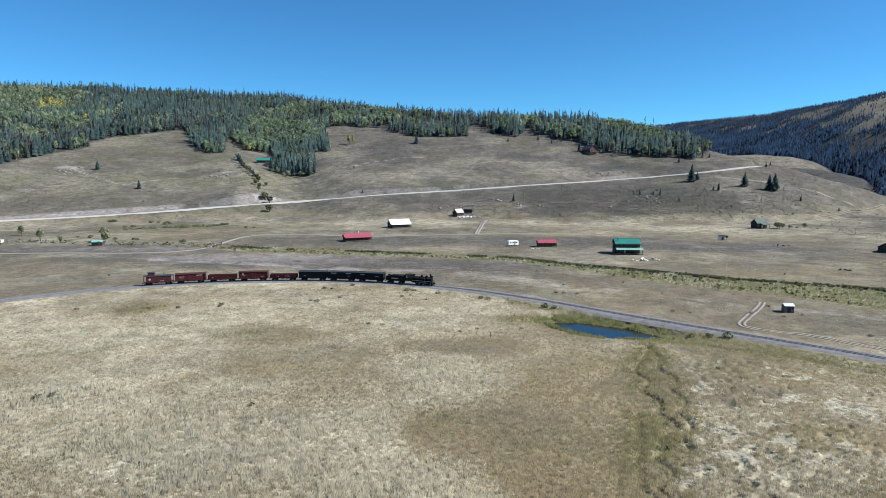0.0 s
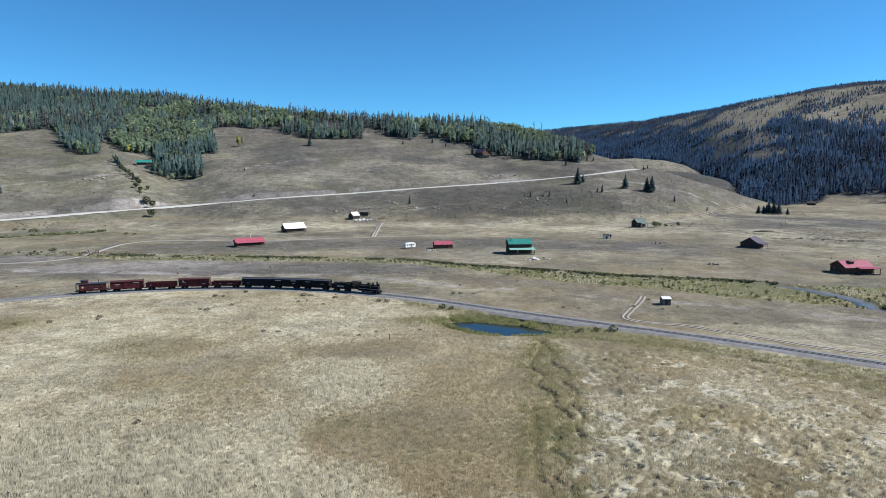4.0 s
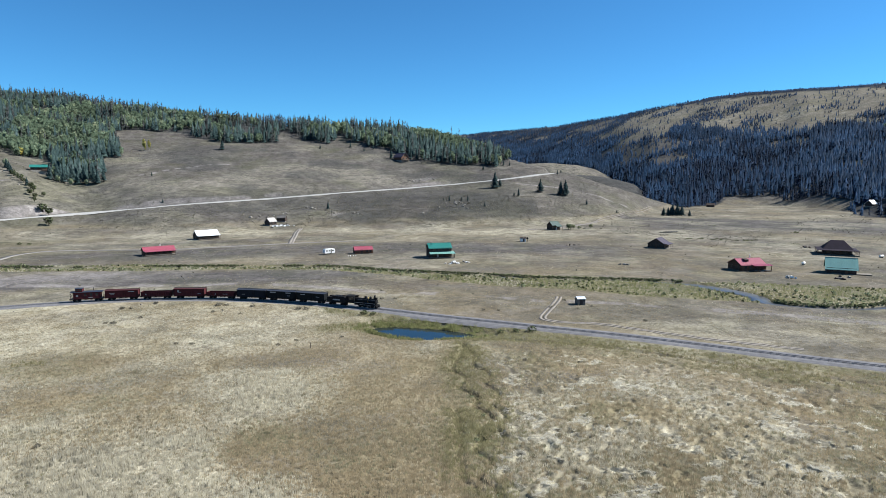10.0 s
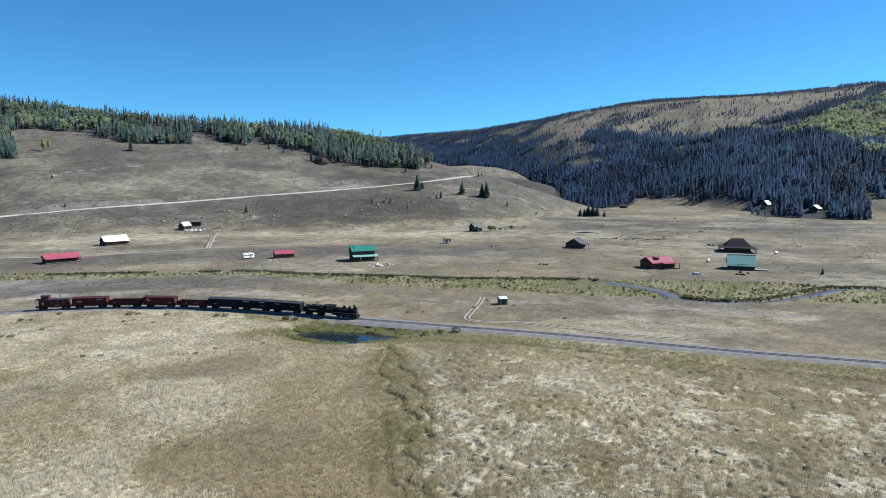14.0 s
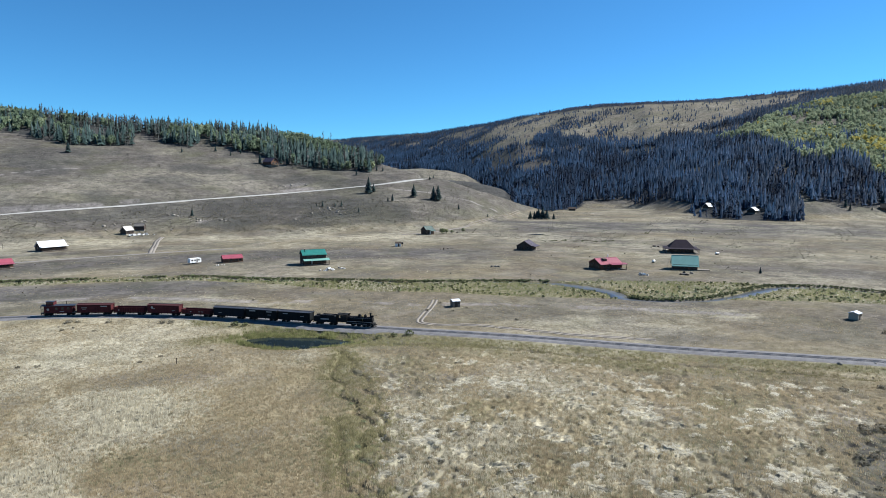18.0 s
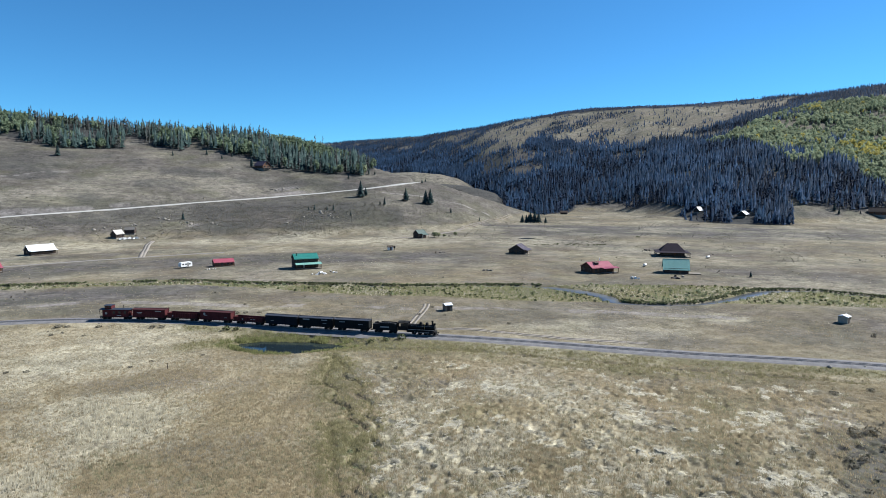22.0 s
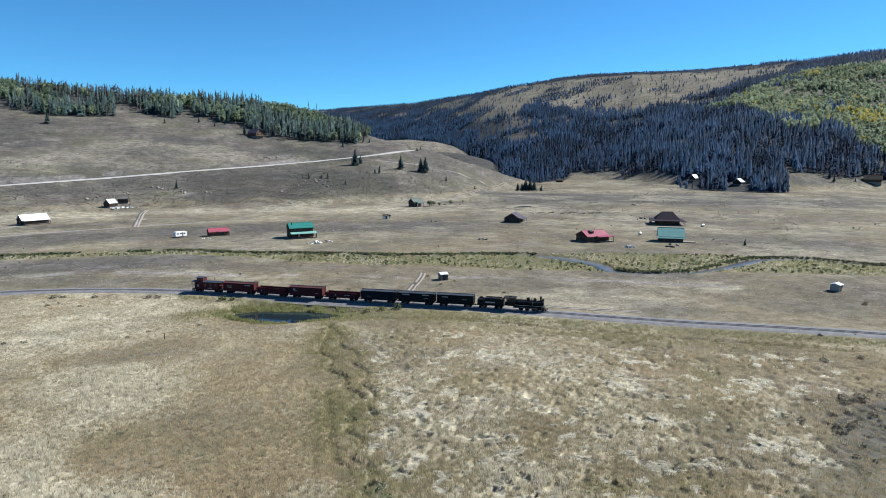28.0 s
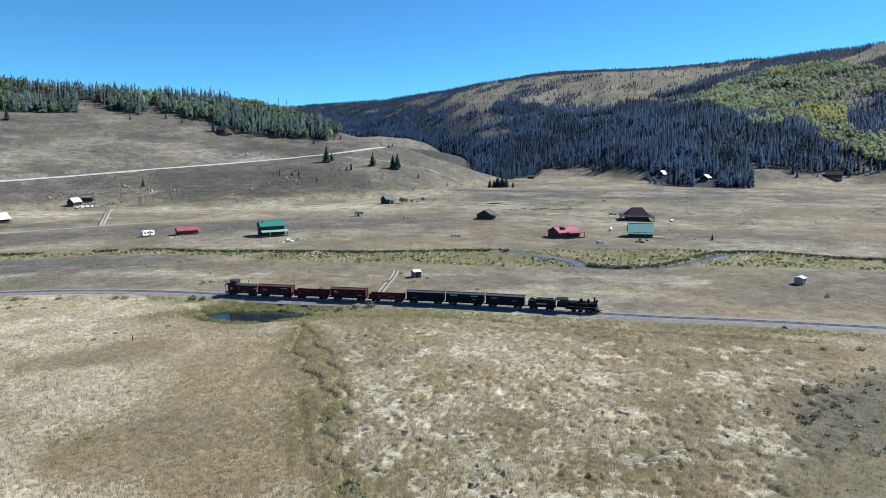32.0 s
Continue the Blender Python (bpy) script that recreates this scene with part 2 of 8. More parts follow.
# ---------------------------------------------------------------- materials
def material(name, color=(0.5, 0.5, 0.5), rough=0.8, metal=0.0, vary=0.25, size=1.0, bump=0.0, fine=0.0, spread=0.0, grain=(1, 1, 1)):
    """A surface of one colour with stains (size, in metres), finer grain, and a tone that differs from piece to piece (spread)."""
    m = bpy.data.materials.new(name)
    m.use_nodes = True
    nt = m.node_tree
    p = nt.nodes["Principled BSDF"]
    p.inputs["Roughness"].default_value, p.inputs["Metallic"].default_value = rough, metal
    p.inputs["Specular IOR Level"].default_value = 0.5 if rough < 0.6 else 0.2
    co = nt.nodes.new("ShaderNodeTexCoord")
    sc = nt.nodes.new("ShaderNodeVectorMath")
    sc.operation = "MULTIPLY"
    sc.inputs[1].default_value = grain
    nt.links.new(co.outputs["Object"], sc.inputs[0])
    big = nt.nodes.new("ShaderNodeTexNoise")
    big.inputs["Scale"].default_value, big.inputs["Detail"].default_value = 1 / size, 4
    small = nt.nodes.new("ShaderNodeTexNoise")
    small.inputs["Scale"].default_value, small.inputs["Detail"].default_value = 9 / size, 3
    for n in (big, small):
        nt.links.new(sc.outputs[0], n.inputs["Vector"])
    mix = nt.nodes.new("ShaderNodeMath")
    mix.operation = "MULTIPLY_ADD"
    nt.links.new(small.outputs["Fac"], mix.inputs[0])
    mix.inputs[1].default_value = 0.5
    nt.links.new(big.outputs["Fac"], mix.inputs[2])
    tone = nt.nodes.new("ShaderNodeMapRange")
    tone.inputs["From Min"].default_value, tone.inputs["From Max"].default_value = 0.45, 1.05
    tone.inputs["To Min"].default_value, tone.inputs["To Max"].default_value = 1 - vary, 1 + vary
    nt.links.new(mix.outputs[0], tone.inputs["Value"])
    value = tone.outputs["Result"]
    if spread:
        info = nt.nodes.new("ShaderNodeObjectInfo")
        rnd = nt.nodes.new("ShaderNodeMapRange")
        rnd.inputs["To Min"].default_value, rnd.inputs["To Max"].default_value = 1 - spread, 1 + spread
        nt.links.new(info.outputs["Random"], rnd.inputs["Value"])
        mul = nt.nodes.new("ShaderNodeMath")
        mul.operation = "MULTIPLY"
        nt.links.new(value, mul.inputs[0])
        nt.links.new(rnd.outputs["Result"], mul.inputs[1])
        value = mul.outputs[0]
    col = nt.nodes.new("ShaderNodeVectorMath")
    col.operation = "SCALE"
    col.inputs[0].default_value = color
    nt.links.new(value, col.inputs["Scale"])
    nt.links.new(col.outputs[0], p.inputs["Base Color"])
    if bump:
        b = nt.nodes.new("ShaderNodeBump")
        b.inputs["Strength"].default_value, b.inputs["Distance"].default_value = bump, 0.05 * size
        nt.links.new(mix.outputs[0], b.inputs["Height"])
        nt.links.new(b.outputs[0], p.inputs["Normal"])
    return m


def leaf_material(name, stops, rough=0.75, through_light=0.0, wander=0.5):
    """Foliage or grass: each island takes its colour from a ramp (position, colour)."""
    m = bpy.data.materials.new(name)
    m.use_nodes = True
    nt = m.node_tree
    p = nt.nodes["Principled BSDF"]
    p.inputs["Roughness"].default_value = rough
    p.inputs["Specular IOR Level"].default_value = 0.03
    geo = nt.nodes.new("ShaderNodeNewGeometry")
    ramp = nt.nodes.new("ShaderNodeValToRGB")
    while len(ramp.color_ramp.elements) < len(stops):
        ramp.color_ramp.elements.new(0.5)
    for e, (at, c) in zip(ramp.color_ramp.elements, stops):
        e.position, e.color = at, (*c, 1)
    nt.links.new(geo.outputs["Random Per Island"], ramp.inputs["Fac"])
    co = nt.nodes.new("ShaderNodeTexCoord")
    n = nt.nodes.new("ShaderNodeTexNoise")
    n.inputs["Scale"].default_value, n.inputs["Detail"].default_value = 0.9, 3
    nt.links.new(co.outputs["Object"], n.inputs["Vector"])
    tone = nt.nodes.new("ShaderNodeMapRange")
    tone.inputs["From Min"].default_value, tone.inputs["From Max"].default_value = 0.3, 0.7
    tone.inputs["To Min"].default_value, tone.inputs["To Max"].default_value = 0.65, 1.35
    nt.links.new(n.outputs["Fac"], tone.inputs["Value"])
    # tone also drifts from stand to stand
    stand = nt.nodes.new("ShaderNodeTexNoise")
    stand.inputs["Scale"].default_value, stand.inputs["Detail"].default_value = 0.022, 3
    nt.links.new(co.outputs["Object"], stand.inputs["Vector"])
    drift = nt.nodes.new("ShaderNodeMapRange")
    drift.inputs["From Min"].default_value, drift.inputs["From Max"].default_value = 0.35, 0.65
    drift.inputs["To Min"].default_value, drift.inputs["To Max"].default_value = 1 - 0.3 * wander, 1 + 0.3 * wander
    nt.links.new(stand.outputs["Fac"], drift.inputs["Value"])
    both = nt.nodes.new("ShaderNodeMath")
    both.operation = "MULTIPLY"
    nt.links.new(tone.outputs["Result"], both.inputs[0])
    nt.links.new(drift.outputs["Result"], both.inputs[1])
    col = nt.nodes.new("ShaderNodeVectorMath")
    col.operation = "SCALE"
    nt.links.new(ramp.outputs["Color"], col.inputs[0])
    nt.links.new(both.outputs[0], col.inputs["Scale"])
    nt.links.new(col.outputs[0], p.inputs["Base Color"])
    if through_light:
        t = nt.nodes.new("ShaderNodeBsdfTranslucent")
        nt.links.new(col.outputs[0], t.inputs["Color"])
        mix = nt.nodes.new("ShaderNodeMixShader")
        mix.inputs["Fac"].default_value = through_light
        nt.links.new(p.outputs[0], mix.inputs[1])
        nt.links.new(t.outputs[0], mix.inputs[2])
        nt.links.new(mix.outputs[0], nt.nodes["Material Output"].inputs["Surface"])
    return m


def ground_material():
    """Dry meadow. Attribute 'cover': red straw, green fresh growth, blue bare ground, alpha sagebrush and hill turf."""
    m = bpy.data.materials.new("meadow_ground")
    m.use_nodes = True
    nt = m.node_tree
    p = nt.nodes["Principled BSDF"]
    p.inputs["Roughness"].default_value = 0.95
    p.inputs["Specular IOR Level"].default_value = 0.05
    geo = nt.nodes.new("ShaderNodeNewGeometry")
    cover = nt.nodes.new("ShaderNodeAttribute")
    cover.attribute_name = "cover"
    parts = nt.nodes.new("ShaderNodeSeparateColor")
    nt.links.new(cover.outputs["Color"], parts.inputs["Color"])

    def tex(scale, detail=4.0, rough=0.55, stretch=(1, 1, 1)):
        mp = nt.nodes.new("ShaderNodeMapping")
        mp.inputs["Scale"].default_value = stretch
        nt.links.new(geo.outputs["Position"], mp.inputs["Vector"])
        n = nt.nodes.new("ShaderNodeTexNoise")
        n.inputs["Scale"].default_value, n.inputs["Detail"].default_value, n.inputs["Roughness"].default_value = scale, detail, rough
        nt.links.new(mp.outputs[0], n.inputs["Vector"])
        return n.outputs["Fac"]

    def remap(v, lo, hi, a=0.0, b=1.0):
        r = nt.nodes.new("ShaderNodeMapRange")
        r.interpolation_type = "SMOOTHSTEP"
        for k, q in (("From Min", lo), ("From Max", hi), ("To Min", a), ("To Max", b)):
            r.inputs[k].default_value = q
        nt.links.new(v, r.inputs["Value"])
        return r.outputs["Result"]

    def calc(op, a, b):
        n = nt.nodes.new("ShaderNodeMath")
        n.operation, n.use_clamp = op, op != "ADD" and op != "SUBTRACT"
        for i, q in enumerate((a, b)):
            if isinstance(q, (int, float)):
                n.inputs[i].default_value = q
            else:
                nt.links.new(q, n.inputs[i])
        return n.outputs[0]

    def blend(fac, a, b):
        n = nt.nodes.new("ShaderNodeMix")
        n.data_type = "RGBA"
        nt.links.new(fac, n.inputs["Factor"])
        for i, q in ((6, a), (7, b)):
            if isinstance(q, tuple):
                n.inputs[i].default_value = (*q, 1)
            else:
                nt.links.new(q, n.inputs[i])
        return n.outputs[2]

    wide, mid, fine, grit = tex(0.02, 5), tex(0.16, 5, 0.6), tex(1.1, 5, 0.65), tex(6.0, 3, 0.6)
    straw, fresh, bare, scrub = parts.outputs["Red"], parts.outputs["Green"], parts.outputs["Blue"], cover.outputs["Alpha"]
    col = blend(remap(mid, 0.35, 0.65), (0.182, 0.151, 0.0930), (0.216, 0.182, 0.118))
    col = blend(calc("MULTIPLY", remap(wide, 0.42, 0.62), 0.5), col, (0.146, 0.112, 0.072))
    # sagebrush and thin hill turf, with darker shrubs
    turf = blend(remap(mid, 0.38, 0.62), (0.071, 0.0651, 0.0634), (0.105, 0.0954, 0.0898))
    turf = blend(calc("MULTIPLY", remap(tex(1.0, 5, 0.6, (0.00536, 0.00551, 0.214)), 0.50, 0.66), 0.40), turf, (0.137, 0.126, 0.112))
    turf = blend(calc("MULTIPLY", remap(tex(1.0, 4, 0.6, (0.00887, 0.00914, 0.154)), 0.54, 0.68), 0.35), turf, (0.0693, 0.0619, 0.0552))
    turf = blend(remap(tex(0.055, 4), 0.5, 0.68), turf, (0.0602, 0.0588, 0.0486))
    turf = blend(calc("MULTIPLY", remap(tex(0.30, 3, 0.6), 0.53, 0.62), 0.7), turf, (0.048, 0.046, 0.040))
    col = blend(scrub, col, turf)
    col = blend(calc("MULTIPLY", remap(tex(0.03, 6, 0.7), 0.46, 0.60), 0.55), col, (0.0829, 0.08, 0.0676))
    col = blend(calc("MULTIPLY", remap(tex(0.045, 6, 0.68), 0.50, 0.62), 0.35), col, (0.180, 0.165, 0.146))
    s = calc("MULTIPLY", remap(calc("ADD", calc("MULTIPLY", mid, 0.5), calc("MULTIPLY", fine, 0.5)), 0.36, 0.62), straw)
    col = blend(s, col, (0.392, 0.358, 0.270))
    f = calc("MULTIPLY", remap(fine, 0.33, 0.6), fresh)
    col = blend(f, col, (0.0958, 0.0965, 0.0495))
    g = calc("MULTIPLY", remap(calc("ADD", calc("MULTIPLY", fine, 0.4), calc("MULTIPLY", bare, 0.6)), 0.3, 0.55), bare)
    col = blend(g, col, blend(remap(tex(0.35, 4, 0.7), 0.42, 0.6), (0.185, 0.168, 0.160), (0.262, 0.240, 0.226)))
    # near-black mat: fallen needles under the forest, dense sage, painted shade along its edge
    litter_shade = nt.nodes.new("ShaderNodeAttribute")
    litter_shade.attribute_name = "litter_shade"
    col = blend(litter_shade.outputs["Fac"], col, blend(remap(fine, 0.35, 0.65), (0.026, 0.030, 0.034), (0.048, 0.048, 0.048)))
    tone = remap(calc("ADD", calc("MULTIPLY", fine, 0.5), calc("MULTIPLY", grit, 0.5)), 0.3, 0.7, 0.85, 1.15)
    clump = remap(calc("ADD", calc("MULTIPLY", tex(0.42, 4, 0.7), 0.6), calc("MULTIPLY", tex(0.11, 3, 0.6), 0.4)), 0.36, 0.64, 0.76, 1.22)
    both = nt.nodes.new("ShaderNodeMath")
    both.operation = "MULTIPLY"
    nt.links.new(tone, both.inputs[0])
    nt.links.new(clump, both.inputs[1])
    tone = both.outputs[0]
    out = nt.nodes.new("ShaderNodeVectorMath")
    out.operation = "SCALE"
    nt.links.new(col, out.inputs[0])
    nt.links.new(tone, out.inputs["Scale"])
    nt.links.new(out.outputs[0], p.inputs["Base Color"])
    b = nt.nodes.new("ShaderNodeBump")
    b.inputs["Strength"].default_value, b.inputs["Distance"].default_value = 0.5, 0.3
    nt.links.new(calc("ADD", calc("ADD", fine, calc("MULTIPLY", grit, 0.35)), clump), b.inputs["Height"])
    nt.links.new(b.outputs[0], p.inputs["Normal"])
    return m


def water_material(name, color, rough=0.06, ripple=0.12):
    m = material(name, color, rough, vary=0.3, size=4)
    nt = m.node_tree
    p = nt.nodes["Principled BSDF"]
    p.inputs["IOR"].default_value = 1.33
    co = nt.nodes.new("ShaderNodeNewGeometry")
    n = nt.nodes.new("ShaderNodeTexNoise")
    n.inputs["Scale"].default_value = 2.5
    nt.links.new(co.outputs["Position"], n.inputs["Vector"])
    b = nt.nodes.new("ShaderNodeBump")
    b.inputs["Strength"].default_value, b.inputs["Distance"].default_value = ripple, 0.02
    nt.links.new(n.outputs["Fac"], b.inputs["Height"])
    nt.links.new(b.outputs[0], p.inputs["Normal"])
    return m


GROUND = ground_material()
WATER = water_material("pond_water", (0.012, 0.02, 0.025))
STREAM = water_material("stream_water", (0.075, 0.080, 0.090), 0.28, 1.0)
BALLAST = material("ballast", (0.138, 0.134, 0.138), 0.95, vary=0.35, size=1.5, bump=0.6)
STEEL = material("rail_steel", (0.23, 0.22, 0.22), 0.55, 0.35, 0.2)
TIE = material("weathered_tie", (0.135, 0.130, 0.132), 0.9, vary=0.35, size=0.6, spread=0.3)
ASPHALT = material("pale_gravel_road", (0.33, 0.32, 0.30), 0.9, vary=0.12, size=5, bump=0.2)
WORN = material("worn_track", (0.205, 0.182, 0.158), 0.95, vary=0.3, size=2, bump=0.3)
DIRT = material("dirt_road", (0.205, 0.190, 0.172), 0.95, vary=0.25, size=4, bump=0.3)
RED_PAINT = material("boxcar_red_paint", (0.0700, 0.0142, 0.0165), 0.8, vary=0.25, size=1.2)
DARK_BLUE = material("dark_blue_paint", (0.0068, 0.00935, 0.0161), 0.75, vary=0.25, size=1.2)
DARK_GREEN = material("dark_green_black_paint", (0.00595, 0.00765, 0.0085), 0.75, vary=0.25, size=1.2)
BLACK = material("sooty_black_paint", (0.007, 0.007, 0.008), 0.65, vary=0.35, size=0.8)
IRON = material("dusty_black_iron", (0.010, 0.010, 0.010), 0.8, 0.0, 0.35, 0.5)
CAR_ROOF = material("grey_metal_car_roof", (0.030, 0.036, 0.052), 0.55, 0.1, 0.25, 1.0)
RED_ROOF_PAINT = material("faded_red_car_roof", (0.060, 0.020, 0.022), 0.75, 0.0, 0.25, 1.0)
WHITE_PAINT = material("white_lettering", (0.30, 0.29, 0.28), 0.7, vary=0.15)
COAL = material("coal", (0.012, 0.012, 0.013), 0.5, vary=0.4, size=0.4, bump=0.8)
GLASS = material("dark_window_glass", (0.02, 0.025, 0.03), 0.08, vary=0.1)
BRASS = material("brass", (0.45, 0.32, 0.12), 0.3, 1.0, 0.2)
LOG_BROWN = material("brown_log", (0.115, 0.062, 0.04), 0.8, vary=0.3, size=0.8, spread=0.2)
LOG_DARK = material("dark_weathered_log", (0.062, 0.046, 0.038), 0.85, vary=0.3, size=0.8, spread=0.2)
BEIGE_BOARD = material("beige_painted_board", (0.334, 0.296, 0.243), 0.85, vary=0.2, size=0.8)
BLEACHED = material("sunbleached_tin_roof", (0.42, 0.40, 0.37), 0.6, 0.0, 0.35, 1.5)
HUT_BOARD = material("brown_grey_hut_board", (0.175, 0.145, 0.118), 0.9, vary=0.25, size=0.8)
BOARD_GREY = material("grey_weathered_board", (0.118, 0.109, 0.101), 0.9, vary=0.3, size=0.8, spread=0.15)
DECK = material("sunbleached_decking", (0.185, 0.163, 0.135), 0.9, vary=0.25, size=0.7)
ROOF_RED = material("red_metal_roof", (0.300, 0.068, 0.095), 0.42, 0.0, 0.12, 3)
ROOF_GREEN = material("green_metal_roof", (0.022, 0.165, 0.138), 0.42, 0.0, 0.12, 3)
ROOF_TEAL = material("teal_metal_roof", (0.18, 0.36, 0.31), 0.42, 0.0, 0.12, 3)
ROOF_WHITE = material("bright_galvanised_roof", (0.8, 0.81, 0.83), 0.45, 0.0, 0.1, 3)
ROOF_PURPLE = material("dark_purple_roof", (0.013, 0.008, 0.018), 0.9, 0.0, 0.2, 2)
ROOF_MAUVE = material("faded_mauve_roof", (0.0585, 0.0483, 0.0691), 0.65, 0.0, 0.15, 2)
ROOF_GREY_GREEN = material("grey_green_roof", (0.0731, 0.107, 0.0958), 0.6, 0.0, 0.2, 2)
WHITE_WALL = material("white_siding", (0.74, 0.73, 0.70), 0.6, vary=0.1, size=1.5)
STONE = material("pale_stone", (0.236, 0.214, 0.185), 0.9, vary=0.35, size=0.8, bump=0.5, spread=0.25)
BARK = material("bark", (0.0478, 0.0371, 0.0281), 0.95, vary=0.3, size=0.6)
PALE_BARK = material("pale_aspen_bark", (0.253, 0.242, 0.208), 0.9, vary=0.3, size=0.6)
# this green is lightened and blued a little for haze
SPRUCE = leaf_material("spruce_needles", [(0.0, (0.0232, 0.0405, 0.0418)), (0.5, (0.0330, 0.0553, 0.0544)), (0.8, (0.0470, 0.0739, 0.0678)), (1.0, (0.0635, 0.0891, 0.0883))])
# the blue haze over the far mountain is painted into these two colours
HAZED_FIR = leaf_material("haze_tinted_fir_needles", [(0.0, (0.0069, 0.0182, 0.0401)), (0.5, (0.0102, 0.0250, 0.0529)), (0.8, (0.0152, 0.0336, 0.0630)), (1.0, (0.0241, 0.0442, 0.0873))], wander=1.3)
HAZED_DEAD_SPRUCE = leaf_material("haze_tinted_beetle_killed_spruce", [(0.0, (0.0217, 0.0332, 0.0608)), (0.45, (0.0171, 0.0276, 0.0522)), (0.55, (0.0137, 0.0228, 0.0423)), (0.8, (0.0256, 0.0375, 0.0647)), (1.0, (0.0365, 0.0482, 0.0713))], wander=1.0)
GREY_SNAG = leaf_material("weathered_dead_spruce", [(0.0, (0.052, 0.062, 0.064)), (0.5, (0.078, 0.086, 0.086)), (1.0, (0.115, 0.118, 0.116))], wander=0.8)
GREEN_ASPEN = leaf_material("green_aspen_leaves", [(0.0, (0.0948, 0.1370, 0.0906)), (0.6, (0.1320, 0.1801, 0.1177)), (1.0, (0.1793, 0.2233, 0.1478))], through_light=0.45, wander=0.8)
ASPEN = leaf_material("aspen_leaves", [(0.0, (0.1793, 0.2290, 0.1537)), (0.5, (0.2173, 0.2646, 0.1702)), (1.0, (0.2770, 0.3024, 0.1865))], through_light=0.45, wander=0.8)
GOLD = leaf_material("golden_aspen_leaves", [(0.0, (0.2472, 0.2460, 0.0850)), (0.6, (0.3220, 0.2940, 0.0850)), (1.0, (0.4025, 0.3240, 0.0800))], through_light=0.35)
SHRUB = leaf_material("willow_and_sage", [(0.0, (0.125, 0.152, 0.088)), (0.5, (0.175, 0.198, 0.115)), (1.0, (0.245, 0.252, 0.142))], through_light=0.3)
DARK_WILLOW = leaf_material("dark_willow_leaves", [(0.0, (0.052, 0.064, 0.034)), (0.5, (0.078, 0.092, 0.048)), (1.0, (0.118, 0.130, 0.068))], through_light=0.15)
SAGE = leaf_material("grey_sagebrush", [(0.0, (0.103, 0.0965, 0.076)), (0.6, (0.156, 0.144, 0.113)), (1.0, (0.207, 0.191, 0.152))], through_light=0.2)
STRAW_BLADE = leaf_material("straw_grass", [(0.0, (0.350, 0.318, 0.238)), (0.5, (0.400, 0.370, 0.284)), (1.0, (0.450, 0.424, 0.340))], through_light=0.45)
LODGED_BLADE = leaf_material("wind_flattened_straw", [(0.0, (0.370, 0.340, 0.270)), (0.5, (0.440, 0.412, 0.335)), (1.0, (0.510, 0.485, 0.405))], through_light=0.3)
TAN_BLADE = leaf_material("tan_grass", [(0.0, (0.225, 0.180, 0.113)), (0.5, (0.275, 0.225, 0.145)), (1.0, (0.330, 0.278, 0.188))], through_light=0.45)
GREEN_BLADE = leaf_material("olive_grass", [(0.0, (0.150, 0.146, 0.088)), (0.5, (0.185, 0.178, 0.112)), (1.0, (0.230, 0.215, 0.146))], through_light=0.45)
CREEK_BLADE = leaf_material("green_creek_sedge", [(0.0, (0.098, 0.118, 0.058)), (0.5, (0.138, 0.156, 0.080)), (1.0, (0.190, 0.198, 0.108))], through_light=0.35)
REED_BLADE = leaf_material("green_reeds", [(0.0, (0.088, 0.100, 0.040)), (0.5, (0.125, 0.134, 0.058)), (1.0, (0.178, 0.176, 0.086))], through_light=0.3)
DITCH_BLADE = leaf_material("dark_olive_sedge", [(0.0, (0.112, 0.105, 0.054)), (0.5, (0.150, 0.138, 0.074)), (1.0, (0.205, 0.186, 0.104))], through_light=0.25)


